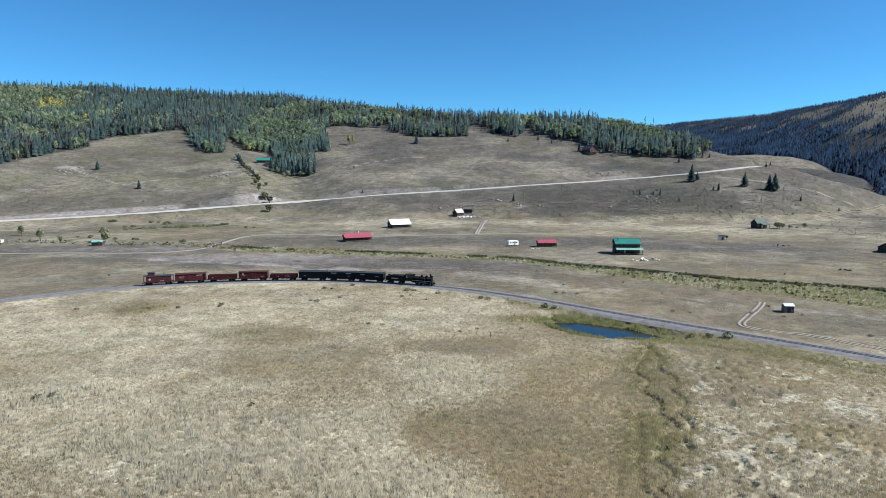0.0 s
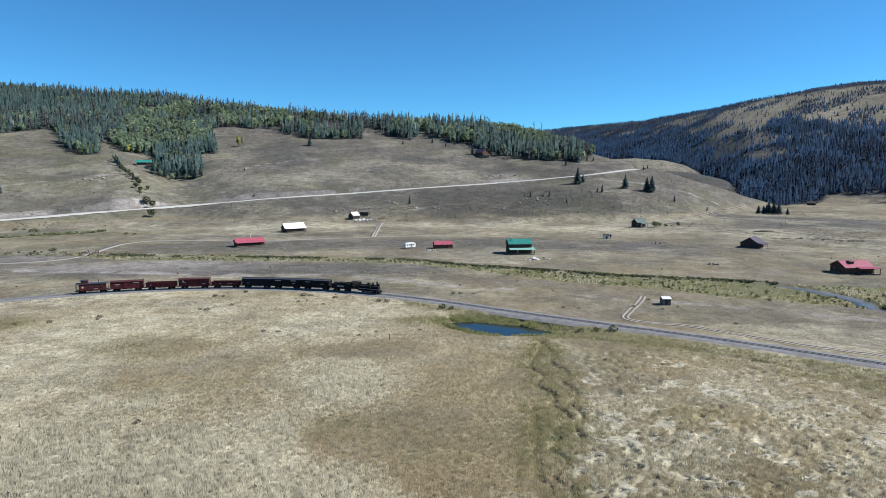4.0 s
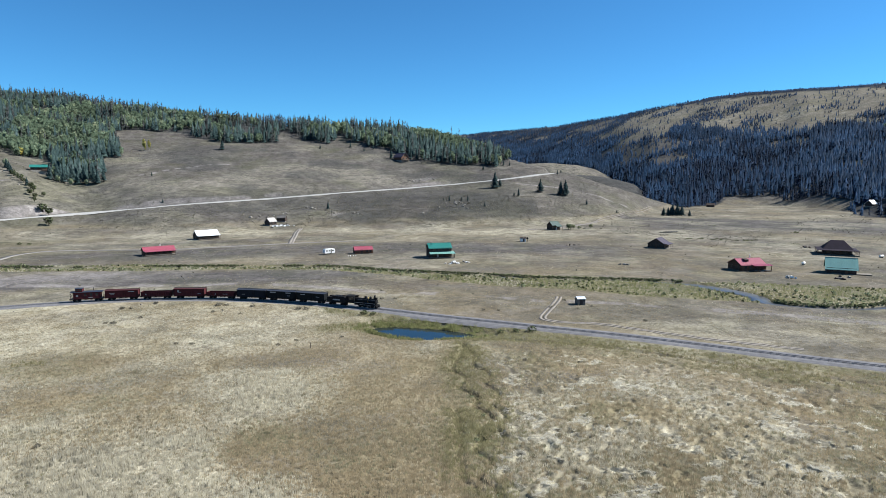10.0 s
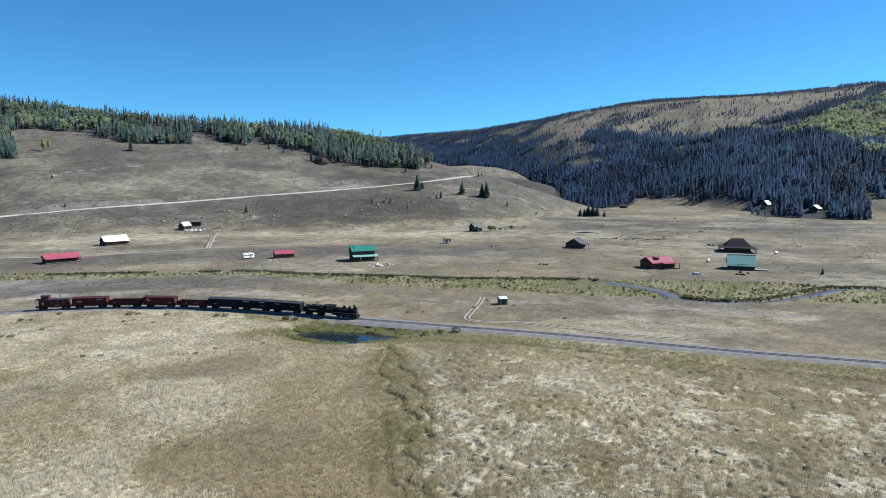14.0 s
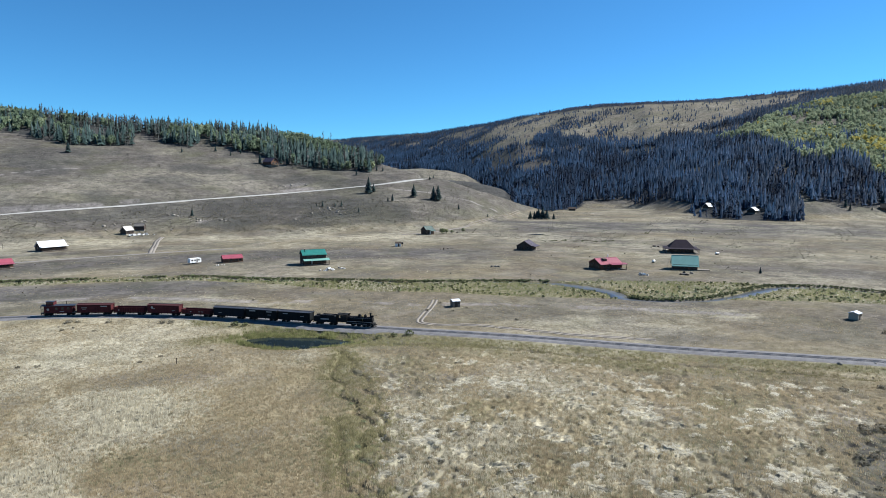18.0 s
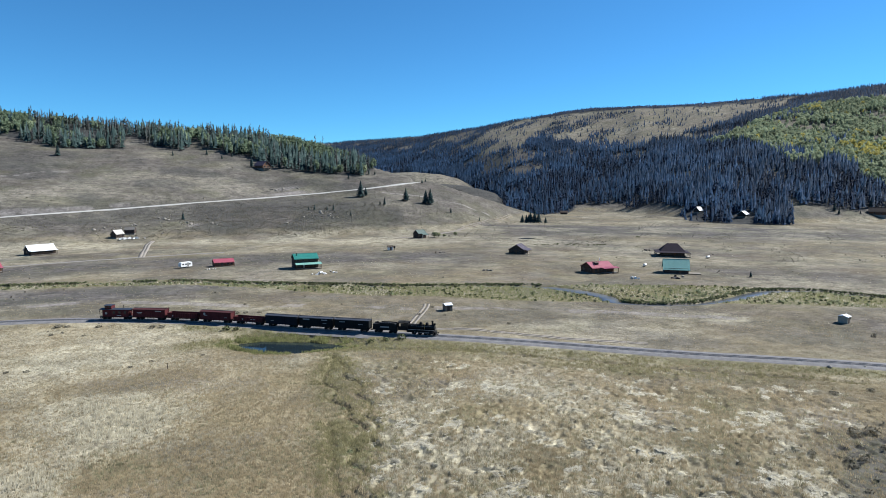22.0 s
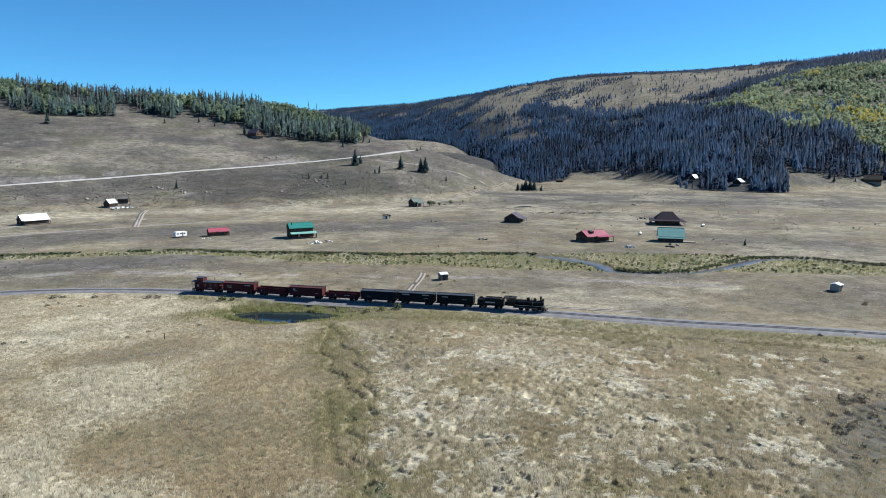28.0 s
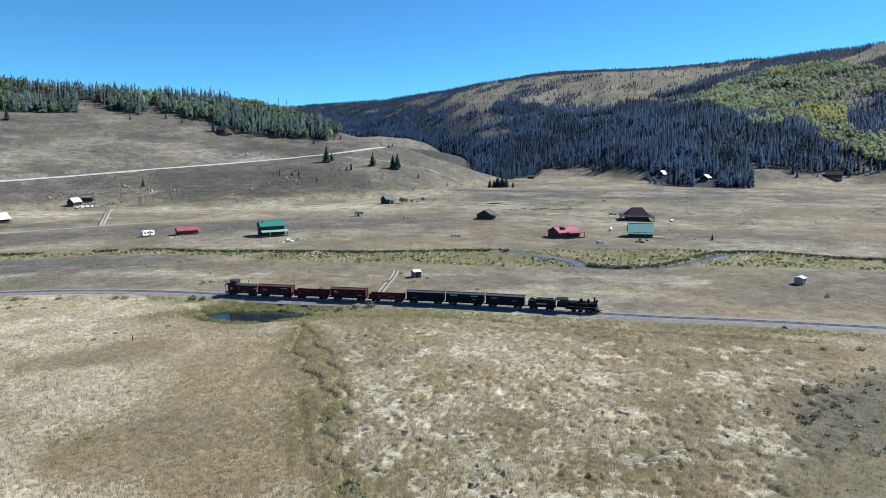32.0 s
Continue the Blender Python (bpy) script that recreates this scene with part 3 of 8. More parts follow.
# ---------------------------------------------------------------- building blocks
class Shape:
    """Collects the faces of one mesh."""

    def __init__(self):
        self.v, self.f = [], []

    def add(self, verts, faces):
        k = len(self.v)
        self.v += [tuple(p) for p in verts]
        self.f += [tuple(i + k for i in q) for q in faces]
        return self

    def box(self, x, y, z, sx, sy, sz, m=None, taper=(1, 1)):
        """Centre of the bottom, and the sizes; the top may taper."""
        tx, ty = taper
        p = [(x + a * sx / 2 * (tx if c else 1), y + b * sy / 2 * (ty if c else 1), z + c * sz) for c in (0, 1) for a, b in ((-1, -1), (1, -1), (1, 1), (-1, 1))]
        if m is not None:
            p = [m @ Vector(q) for q in p]
        return self.add(p, [(3, 2, 1, 0), (4, 5, 6, 7), (0, 1, 5, 4), (1, 2, 6, 5), (2, 3, 7, 6), (3, 0, 4, 7)])

    def tube(self, a, b, ra, rb=None, n=10, caps=True):
        a, b, rb = Vector(a), Vector(b), ra if rb is None else rb
        q = (b - a).to_track_quat("Z", "Y").to_matrix()
        ring = [q @ Vector((math.cos(2 * math.pi * i / n), math.sin(2 * math.pi * i / n), 0)) for i in range(n)]
        p = [a + ra * d for d in ring] + [b + rb * d for d in ring]
        f = [(i, (i + 1) % n, n + (i + 1) % n, n + i) for i in range(n)]
        if caps:
            f += [tuple(range(n - 1, -1, -1)), tuple(range(n, 2 * n))]
        return self.add(p, f)

    def lathe(self, x, y, profile, n=12):
        """A turned form about an upright axis: profile of (radius, z)."""
        p = [(x + r * math.cos(2 * math.pi * i / n), y + r * math.sin(2 * math.pi * i / n), z) for r, z in profile for i in range(n)]
        f = [(k * n + i, k * n + (i + 1) % n, (k + 1) * n + (i + 1) % n, (k + 1) * n + i) for k in range(len(profile) - 1) for i in range(n)]
        f += [tuple(range(n - 1, -1, -1)), tuple(range((len(profile) - 1) * n, len(profile) * n))]
        return self.add(p, f)

    def slab(self, outline, thick):
        """A sheet with thickness: upper corners in order, thickened downwards."""
        n = len(outline)
        p = list(outline) + [(x, y, z - thick) for x, y, z in outline]
        return self.add(p, [tuple(range(n)), tuple(range(2 * n - 1, n - 1, -1))] + [(i, n + i, n + (i + 1) % n, (i + 1) % n) for i in range(n)])

    def extrude(self, outline, axis, a, b):
        """A closed outline of (u, z) pushed along x or y from a to b."""
        n = len(outline)
        put = (lambda u, z, t: (t, u, z)) if axis == "x" else (lambda u, z, t: (u, t, z))
        p = [put(u, z, a) for u, z in outline] + [put(u, z, b) for u, z in outline]
        return self.add(p, [tuple(range(n - 1, -1, -1)), tuple(range(n, 2 * n))] + [(i, (i + 1) % n, n + (i + 1) % n, n + i) for i in range(n)])

    def mesh(self, name, mat, flat=True):
        me = bpy.data.meshes.new(name)
        me.from_pydata(self.v, [], self.f)
        me.validate()
        bm = bmesh.new()
        bm.from_mesh(me)
        bmesh.ops.recalc_face_normals(bm, faces=bm.faces)
        bm.to_mesh(me)
        bm.free()
        me.materials.append(mat)
        if not flat:
            me.polygons.foreach_set("use_smooth", [True] * len(me.polygons))
        return me


def part(name, shape, mat, parent, label="", at=None, flat=True):
    me = shape if isinstance(shape, bpy.types.Mesh) else shape.mesh(name, mat, flat)
    ob = new(name, me)
    ob.parent = parent
    if at is not None:
        ob.matrix_basis = at
    if label:
        ob["label"] = label
    return ob


def thing(name, m, label, category, group=""):
    ob = new(name)
    ob.matrix_basis = m
    ob.empty_display_size = 0.2
    return tagged(ob, label, category, group)


def fast_mesh(name, verts, faces, mat, smooth_shade=False):
    """A large mesh from arrays; every face has the same number of corners."""
    verts, faces = np.asarray(verts, np.float32), np.asarray(faces, np.int32)
    me = bpy.data.meshes.new(name)
    n, k = faces.shape
    me.vertices.add(len(verts))
    me.vertices.foreach_set("co", verts.ravel())
    me.loops.add(n * k)
    me.loops.foreach_set("vertex_index", faces.ravel())
    me.polygons.add(n)
    me.polygons.foreach_set("loop_start", np.arange(0, n * k, k, dtype=np.int32))
    me.polygons.foreach_set("use_smooth", np.full(n, smooth_shade))
    me.update(calc_edges=True)
    me.materials.append(mat)
    return me


def strew(name, templates, places, sizes, turns, pick, mat, stretch=None, soften=0.0):
    """One mesh that holds a copy of a template (verts, triangles) at each place. soften bends the shading of thin blades towards the sky."""
    vs, fs, ns, base = [], [], [], 0
    for k, (tv, tf) in enumerate(templates):
        m = pick == k
        n = int(m.sum())
        if not n:
            continue
        c, s = np.cos(turns[m])[:, None], np.sin(turns[m])[:, None]
        w = sizes[m][:, None]
        h = w if stretch is None else w * stretch[m][:, None]
        x = (tv[None, :, 0] * c - tv[None, :, 1] * s) * w
        y = (tv[None, :, 0] * s + tv[None, :, 1] * c) * w
        z = tv[None, :, 2] * h
        v = np.stack([x, y, z], 2) + places[m][:, None, :]
        f = tf[None] + (np.arange(n) * len(tv))[:, None, None] + base
        vs.append(v.reshape(-1, 3))
        fs.append(f.reshape(-1, 3))
        base += n * len(tv)
    me = fast_mesh(name, np.vstack(vs), np.vstack(fs), mat, soften > 0)
    if soften:
        own = np.zeros(len(me.vertices) * 3, np.float32)
        me.vertices.foreach_get("normal", own)
        own = own.reshape(-1, 3) * (1 - soften)
        own[:, 2] = np.abs(own[:, 2]) + soften
        me.normals_split_custom_set_from_vertices(own / np.linalg.norm(own, axis=1)[:, None])
    return me


# ---------------------------------------------------------------- ground
HIGHWAY = catmull([(-420, 330), (-345, 380), (-291, 414), (-233, 446), (-165, 484), (-131, 511), (-87, 527), (-40, 538), (8, 550), (58, 561), (111, 575), (154, 583),
                   (200, 584), (232, 583), (262, 590), (285, 601), (303, 613), (318, 634), (322, 662), (316, 700)], HIGHWAY_STEP)
hz = relief(HIGHWAY[:, 0], HIGHWAY[:, 1])
hz = np.convolve(np.pad(hz, 25, mode="edge"), np.ones(51) / 51, mode="valid")
HIGHWAY_Z = np.convolve(np.pad(hz, 8, mode="edge"), np.ones(17) / 17, mode="valid")
HIGHWAY_SIDE = np.gradient(HIGHWAY, axis=0)
HIGHWAY_SIDE = np.stack([HIGHWAY_SIDE[:, 1], -HIGHWAY_SIDE[:, 0]], 1) / np.hypot(HIGHWAY_SIDE[:, 0], HIGHWAY_SIDE[:, 1])[:, None]
BAND = np.array(BAND_HIGH + BAND_LOW[::-1])
STREAM_LEVEL, POND_LEVEL, TRACK_LEVEL = -0.55, -1.3, 0.55
CREEK_HALF = 0.75 + 3.2 * np.exp(-(((CREEK[:, 0] - 149) / 9) ** 2 + ((CREEK[:, 1] - 172) / 20) ** 2)) + 1.7 * np.exp(-(((CREEK[:, 0] - 200) / 26) ** 2 + ((CREEK[:, 1] - 139) / 12) ** 2))


# where the tall grass lies flat: x, y, reach
LODGED_SPOTS = ((39.3, 82.9, 3.6), (50.8, 80.9, 3.8), (42.8, 76, 2), (44.6, 66.5, 2.8), (71.4, 83.3, 5), (77.5, 76.2, 5), (65.6, 69.7, 4), (95.1, 63.6, 2.8), (105.7, 54, 4.5), (79.4, 47, 4), (60, 61.6, 2.2), (48.5, 95, 2), (42.6, 112.3, 5),
                (60.8, 101, 4.5), (85, 82, 4), (88, 56, 3), (97, 57, 3))



def lodged_at(x, y):
    """How far the grass is beaten flat: past 0.5 it lies down."""
    n = fbm(x + 1.5 * fbm(x, y, 7, 2, 46), y, 2.0, 4, 35)
    near = np.zeros(np.shape(x))
    for px, py, reach in LODGED_SPOTS:
        near = np.maximum(near, np.exp(-((x - px) ** 2 + (y - py) ** 2) / reach ** 2))
    r, b = np.hypot(x, y), np.degrees(np.arctan2(x, y))
    zone = smooth(19, 23, b) * smooth(66, 61, b) * smooth(150, 130, r)
    return zone * (0.24 + 0.40 * near + 2.2 * (n - 0.53))


def pits_at(x, y):
    """1 in the small hollows that stock and snow have left in the eastern meadow."""
    b = np.degrees(np.arctan2(x, y))
    return smooth(0.38, 0.24, vnoise((0.85 * x + 0.5 * y) / 1.05, (0.85 * y - 0.5 * x) / 0.8, 25)) * smooth(20, 24, b) * smooth(67, 64, b) * smooth(150, 130, np.hypot(x, y)) * smooth(0.30, 0.44, fbm(x, y, 11, 2, 26))


def height(x, y):
    """The finished ground."""
    x, y = np.atleast_1d(np.asarray(x, float)), np.atleast_1d(np.asarray(y, float))
    z = relief(x, y)
    r = np.hypot(x, y)
    # tussocks of the meadow, lower where stock has grazed
    field = smooth(40, 60, r) * smooth(330, 180, r)
    z = z + field * (0.20 * (fbm(x, y, 2.2, 2, 21) - 0.5) + 0.28 * (fbm(x, y, 9.0, 2, 22) - 0.5))
    rough = smooth(0.2, 0.5, lodged_at(x, y))
    z = z + rough * (0.30 * (fbm(x, y, 1.5, 2, 24) - 0.5))
    z = z - 0.42 * pits_at(x, y)
    d, k = near_line(x, y, CREEK, 14)
    d = np.minimum(d, 1e3)
    z = np.where(d < 14, z * smooth(3, 14, d), z)
    z = z - 1.15 * smooth(1.3, -0.6, d - CREEK_HALF[k])
    poly = catmull(POND + POND[:1], 1.0)
    d, _ = near_line(x, y, poly, 11)
    d = np.minimum(d, 1e3)
    pond = inside(x, y, POND)
    z = np.where(pond, POND_LEVEL - 0.5 * smooth(0, 2.5, d), np.where(d < 11, z * smooth(0.5, 11, d) + (POND_LEVEL + 0.05) * smooth(9, 0, d) ** 1.4, z))
    for k, line in enumerate(DITCHES):
        d, _ = near_line(x, y, line, 6)
        d = np.minimum(d, 1e3)
        z = z - (0.75 if k < 2 else 0.5) * np.exp(-(d / (0.55 if k < 2 else 0.8)) ** 2) * (0.5 + fbm(x, y, 4, 2, 23))
    d, _ = near_line(x, y, TRACK, 9)
    d = np.minimum(d, 1e3)
    w = smooth(7.0, 2.2, d)
    z = z * (1 - w) + (TRACK_LEVEL - 0.12) * w
    d, k = near_line(x, y, HIGHWAY, 16)
    d = np.minimum(d, 1e3)
    below = (x - HIGHWAY[k, 0]) * HIGHWAY_SIDE[k, 0] + (y - HIGHWAY[k, 1]) * HIGHWAY_SIDE[k, 1] > 0
    w = np.where(below, smooth(9.0, 4.2, d), smooth(12, 4.6, d))
    return z * (1 - w) + (HIGHWAY_Z[k] - 0.06) * w


def ground_at(x, y):
    return float(height([x], [y])[0])


# faint trails worn across the hillside
TRAILS = [catmull(p, 1.5) for p in ([(-345, 588), (-327, 576), (-297, 554), (-272, 537), (-254, 554), (-232, 574), (-209, 581)], [(-100, 640), (-60, 668), (-34, 692), (5, 696)], [(240, 560), (275, 545), (310, 520), (338, 513)])]
# the old roadbed between creek and railway
OLD_BED = catmull([(-120, 262), (-70, 248), (-32, 236), (-3, 232), (17, 221), (35, 206), (52, 197), (67, 187), (80, 177), (106, 163), (135, 140), (160, 118)], 2.0)
# patches of growth: x, y, half length, half width, heading, amount of straw, fresh, bare, scrub
PATCHES = []


def patch(x, y, length, width, turn, straw=0.0, fresh=0.0, bare=0.0, scrub=0.0):
    PATCHES.append((x, y, length, width, turn, straw, fresh, bare, scrub))


patch(-59, 164, 14, 28, -7, 0.50)
patch(2.5, 112, 9, 11, -7, 0.60)
patch(-26, 83, 24, 10, -6, 0.70)
patch(-60, 100, 24, 14, 10, 0.35)
patch(-100, 165, 25, 14, 20, 0.35)
patch(-13, 95, 9, 10, -7, 0.25)
patch(0, 123, 12, 12, -32, 0.40)
patch(-95, 130, 30, 14, 15, 0.35)
patch(4.7, 134.6, 13, 6, -7, -0.85, 0.15, 0, 0.35)
patch(-83, 170, 8, 10, -7, -0.6, 0.5)
patch(-41, 143, 13, 8, -7, -0.65, 0.45)
patch(1.2, 91, 6.5, 8, -6, -0.9, 0.3)
patch(16.8, 83, 9, 18, -6, -0.9, 0.06)
patch(13, 83, 11, 13, -32, -0.3)
patch(26, 115, 10, 13, -7, -0.75)
patch(34, 103, 4.5, 34, -16, -0.6, 0.28)
patch(30, 84, 5, 12, -18, -0.4, 0.4)
patch(27, 67, 4, 6, -18, -0.4, 0.7)
patch(53.4, 113, 5.5, 12, -20, -0.6, 0.4)
patch(54.6, 87, 9, 5, -6, -0.6, 0.2)
patch(56, 89.4, 6.5, 7, -32, -0.4, 0.2)
patch(58.7, 70.3, 6, 7, -7, -0.5, 0.05)
patch(51.7, 66, 4.5, 8, -32, -0.7)
patch(58, 48.6, 8, 6, -32, -0.95, 0.25)
patch(50.5, 51.3, 3.2, 2.4, -32, -0.5, 0.9)
patch(82, 65.6, 7, 18, -32, -0.5, 0.3)
patch(34.4, 64.8, 6, 7, -32, -0.5, 0.3)
patch(100, 70, 14, 8, -40, -0.4, 0.25)
patch(105, 42, 22, 10, -60, -0.6, 0.1, 0, 0.7)
patch(92, 42, 12, 7, -60, -0.6, 0.1, 0, 0.6)
patch(60, 134, 22, 4.5, -38, -0.2, 0.6, 0, 0)
patch(40, 153, 20, 5, -28, -0.2, 0.9, 0, 0)
patch(22, 158, 9, 5, 0, -0.2, 0.7, 0, 0)
patch(100, 90, 40, 4, -45, -0.3, 0.55, 0, 0)
patch(54, 138, 7, 4, -30, 0, 0.7, 0, 0)
patch(-150, 296, 80, 15, 4, -0.4, 0, 0.45, 0.5)
patch(-40, 252, 90, 14, -4, -0.4, 0, 0.30, 0.8)
patch(-75, 272, 70, 14, 3, -0.3, 0, 0.5, 0.2)
patch(-170, 400, 70, 28, 8, -0.2, 0.4, 0, 0)
patch(-120, 345, 40, 14, 0, -0.2, 0.4, 0, 0)
patch(-20, 380, 70, 12, 2, -0.4, 0.15, 0, 0.3)
patch(-170, 330, 90, 14, 4, 0.1, 0.15, 0, 0.3)
patch(-90, 385, 60, 14, 4, 0.35, 0, 0, 0)
patch(0, 432, 130, 17, 2, 0.5, 0, 0, 0)
patch(160, 400, 80, 25, -8, 0.45, 0, 0.05, 0)
patch(20, 330, 90, 26, 0, -0.4, 0.05, 0, 0.75)
patch(130, 300, 60, 30, -25, -0.3, 0.05, 0, 0.5)
patch(230, 330, 70, 40, -30, 0.25, 0, 0, 0.1)
patch(330, 400, 90, 50, -35, 0.0, 0, 0, 0.5)
patch(420, 350, 120, 60, -45, 0.05, 0, 0.05, 0.45)
patch(360, 440, 80, 14, -38, -0.4, 0, 0, 0.8)
patch(390, 330, 60, 9, -45, -0.4, 0.1, 0, 0.8)
patch(300, 250, 70, 40, -45, 0.1, 0.05, 0, 0.3)
patch(250, 160, 60, 30, -50, 0.05, 0, 0, 0.3)
patch(60, 205, 60, 9, -35, -0.2, 0, 0.15, 0.2)
patch(160, 120, 60, 20, -45, -0.15, 0, 0, 0.35)
patch(-345, 588, 13, 7, 30, bare=0.9)
patch(-332, 508, 12, 6, 20, bare=0.6)
patch(-202, 588, 16, 5, 10, bare=0.8)
patch(-190, 578, 10, 12, 10, straw=0.35)
patch(163, 613, 15, 8, 20, bare=0.8)
patch(61, 487, 8, 6, 60, bare=0.7)
patch(20, 485, 12, 5, 0, bare=0.5)
patch(300, 545, 40, 14, -35, straw=0.4)
patch(-60, 235, 60, 8, 0, 0.3, 0, 0, 0)
patch(20, 220, 40, 8, -30, 0.3, 0, 0, 0)



def below_road(x, y, k):
    return ((x - HIGHWAY[k, 0]) * HIGHWAY_SIDE[k, 0] + (y - HIGHWAY[k, 1]) * HIGHWAY_SIDE[k, 1] > 0).astype(float)


def litter_shade_at(x, y, z):
    """Fallen needles under the woods, the dark sage mat below the road, shade painted round the far forest."""
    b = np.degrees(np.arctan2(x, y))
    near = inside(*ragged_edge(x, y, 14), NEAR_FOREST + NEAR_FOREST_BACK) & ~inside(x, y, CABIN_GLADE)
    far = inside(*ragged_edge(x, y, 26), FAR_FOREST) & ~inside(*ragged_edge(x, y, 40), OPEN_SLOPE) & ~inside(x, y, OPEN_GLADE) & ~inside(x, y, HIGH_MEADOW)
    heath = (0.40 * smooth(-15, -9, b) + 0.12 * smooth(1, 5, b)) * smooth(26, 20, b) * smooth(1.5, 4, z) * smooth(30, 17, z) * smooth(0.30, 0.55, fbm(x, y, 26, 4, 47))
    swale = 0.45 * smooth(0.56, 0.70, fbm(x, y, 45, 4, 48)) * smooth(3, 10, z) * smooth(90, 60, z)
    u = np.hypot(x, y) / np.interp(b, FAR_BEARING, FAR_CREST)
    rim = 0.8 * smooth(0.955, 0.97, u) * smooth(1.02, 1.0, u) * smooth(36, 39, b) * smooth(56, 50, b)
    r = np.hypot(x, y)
    # the knoll is darkened so that it stands out behind the spur
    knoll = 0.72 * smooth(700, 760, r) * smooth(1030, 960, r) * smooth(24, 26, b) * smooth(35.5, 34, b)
    # tree shade at the foot of the far forest, painted into the ground colour
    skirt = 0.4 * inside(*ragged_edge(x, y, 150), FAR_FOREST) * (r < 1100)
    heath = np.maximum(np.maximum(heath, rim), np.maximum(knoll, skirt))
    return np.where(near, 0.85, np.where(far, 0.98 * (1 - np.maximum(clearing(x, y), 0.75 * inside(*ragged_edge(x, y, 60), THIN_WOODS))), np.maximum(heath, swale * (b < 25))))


NEAR_SIDE = [tuple(p) for p in TRACK[::20]] + [(320, -200), (-200, -60)]


def rough_ground(x, y):
    """1 on the grey uneven ground past the edge of the tall grass."""
    r, b = np.hypot(x, y), np.degrees(np.arctan2(x, y))
    return smooth(-0.5, 0.7, b - np.interp(r, [80, 105, 122, 140], [61.2, 62.6, 65.5, 68]) + 3 * (fbm(x, y, 12, 4, 32) - 0.5))


def cover_at(x, y, z):
    """Straw, fresh growth, bare ground and scrub at each point, 0..1."""
    r, b = np.hypot(x, y), np.degrees(np.arctan2(x, y))
    n1, n2, n3 = fbm(x, y, 30, 4, 31), fbm(x, y, 12, 4, 32), fbm(x, y, 5, 3, 33)
    hill = smooth(1.5, 6, z)
    straw = 0.42 + 1.5 * (n1 - 0.5) + 0.7 * (n2 - 0.5)
    fresh = 0.06 + 0.9 * (n2 - 0.57)
    bare = np.zeros_like(x)
    across = ~inside(x, y, NEAR_SIDE)
    straw = np.where(across, straw - 0.28, straw + 0.12 * smooth(20, 5, b))
    scrub = 0.9 * np.where(across, smooth(100, 140, r), 0) * (0.45 + 1.0 * (fbm(x, y, 55, 3, 34) - 0.35))
    for px, py, lx, ly, turn, *amounts in PATCHES:
        c, s = math.cos(radians(turn)), math.sin(radians(turn))
        u, v = ((x - px) * c + (y - py) * s) / lx, (-(x - px) * s + (y - py) * c) / ly
        g = np.exp(-(u * u + v * v) ** 1.5) * (0.55 + 0.9 * n3)
        straw, fresh, bare, scrub = (q + a * g for q, a in zip((straw, fresh, bare, scrub), amounts))
    # grass east of the ditch is beaten down in pale swirls
    lodged = smooth(0.42, 0.55, lodged_at(x, y))
    straw = straw + 0.9 * lodged
    # rough grey ground east of the tall grass
    rough = rough_ground(x, y) * smooth(150, 125, r) * (1 - across)
    straw, fresh, scrub = straw - 0.55 * rough, fresh + 0.2 * rough, scrub + 0.6 * rough
    band = inside(x, y, BAND)
    fresh = np.where(band, 0.75 + 0.5 * (n3 - 0.5), fresh)
    straw = np.where(band, 0.25 + 1.6 * (n2 - 0.5), straw)
    scrub = np.where(band, 0, scrub)
    # the hills: thin turf, rocky cuts above the road, pale banks
    straw = straw * (1 - hill) + hill * (0.02 + 0.28 * smooth(0.52, 0.75, fbm(x, y, 60, 4, 36)))
    fresh = fresh * (1 - hill) + hill * (0.35 * smooth(0.50, 0.7, fbm(x, y, 40, 4, 37)) + 0.18 * smooth(-8, -16, b) * smooth(60, 40, -b))
    scrub = np.maximum(scrub * (1 - hill), hill * 0.9)
    sward = (inside(*ragged_edge(x, y, 40), OPEN_SLOPE) | inside(x, y, HIGH_MEADOW)) & (r > 800)
    straw, scrub = straw + 0.16 * sward, scrub * (1 - 0.25 * sward)
    d, k = near_line(x, y, HIGHWAY, 32)
    d = np.minimum(d, 1e3)
    above = smooth(0.5, 2.5, z - HIGHWAY_Z[k])
    cut = smooth(20, 9, d) * smooth(3, 5, d) * smooth(-0.5, 0.8, z - HIGHWAY_Z[k]) * (1 - below_road(x, y, k)) * (0.25 + 0.75 * smooth(10, -60, x) + 0.6 * np.exp(-((x - 163) / 22) ** 2) + 0.5 * np.exp(-((x - 5) / 30) ** 2)) * smooth(0.32, 0.50, n2) * smooth(-380, -330, x)
    bare = bare + 1.1 * cut + 0.3 * smooth(8, 4, d)
    for line in TRAILS:
        d, _ = near_line(x, y, line, 6)
        bare = bare + 0.8 * smooth(2.6, 0.8, np.minimum(d, 99))
    for line in DITCHES[:2]:
        d, _ = near_line(x, y, line, 8)
        fresh = fresh + 0.22 * smooth(4.5, 1.0, np.minimum(d, 99)) * smooth(0.30, 0.50, n2)
    d, _ = near_line(x, y, OLD_BED, 8)
    d = np.minimum(d, 99)
    bare = bare + 0.6 * smooth(4.5, 1.5, d) * smooth(0.36, 0.52, n2)
    straw = straw + 0.5 * smooth(7, 4.5, d) * smooth(2.5, 4.5, d) * n2
    d, _ = near_line(x, y, TRACK, 12)
    bank = ~across & (d < 12) & (x > 18)
    fresh = np.where(bank, fresh + 0.65 * smooth(11, 7, np.minimum(d, 99)), fresh)
    bare = np.where(d < 3.9, 0.4, bare)
    d, _ = near_line(x, y, CREEK, 4)
    bare = np.where(d < 2.4, 0.35, bare)
    return np.clip(np.stack([straw, fresh, bare, scrub], -1), 0, 1)


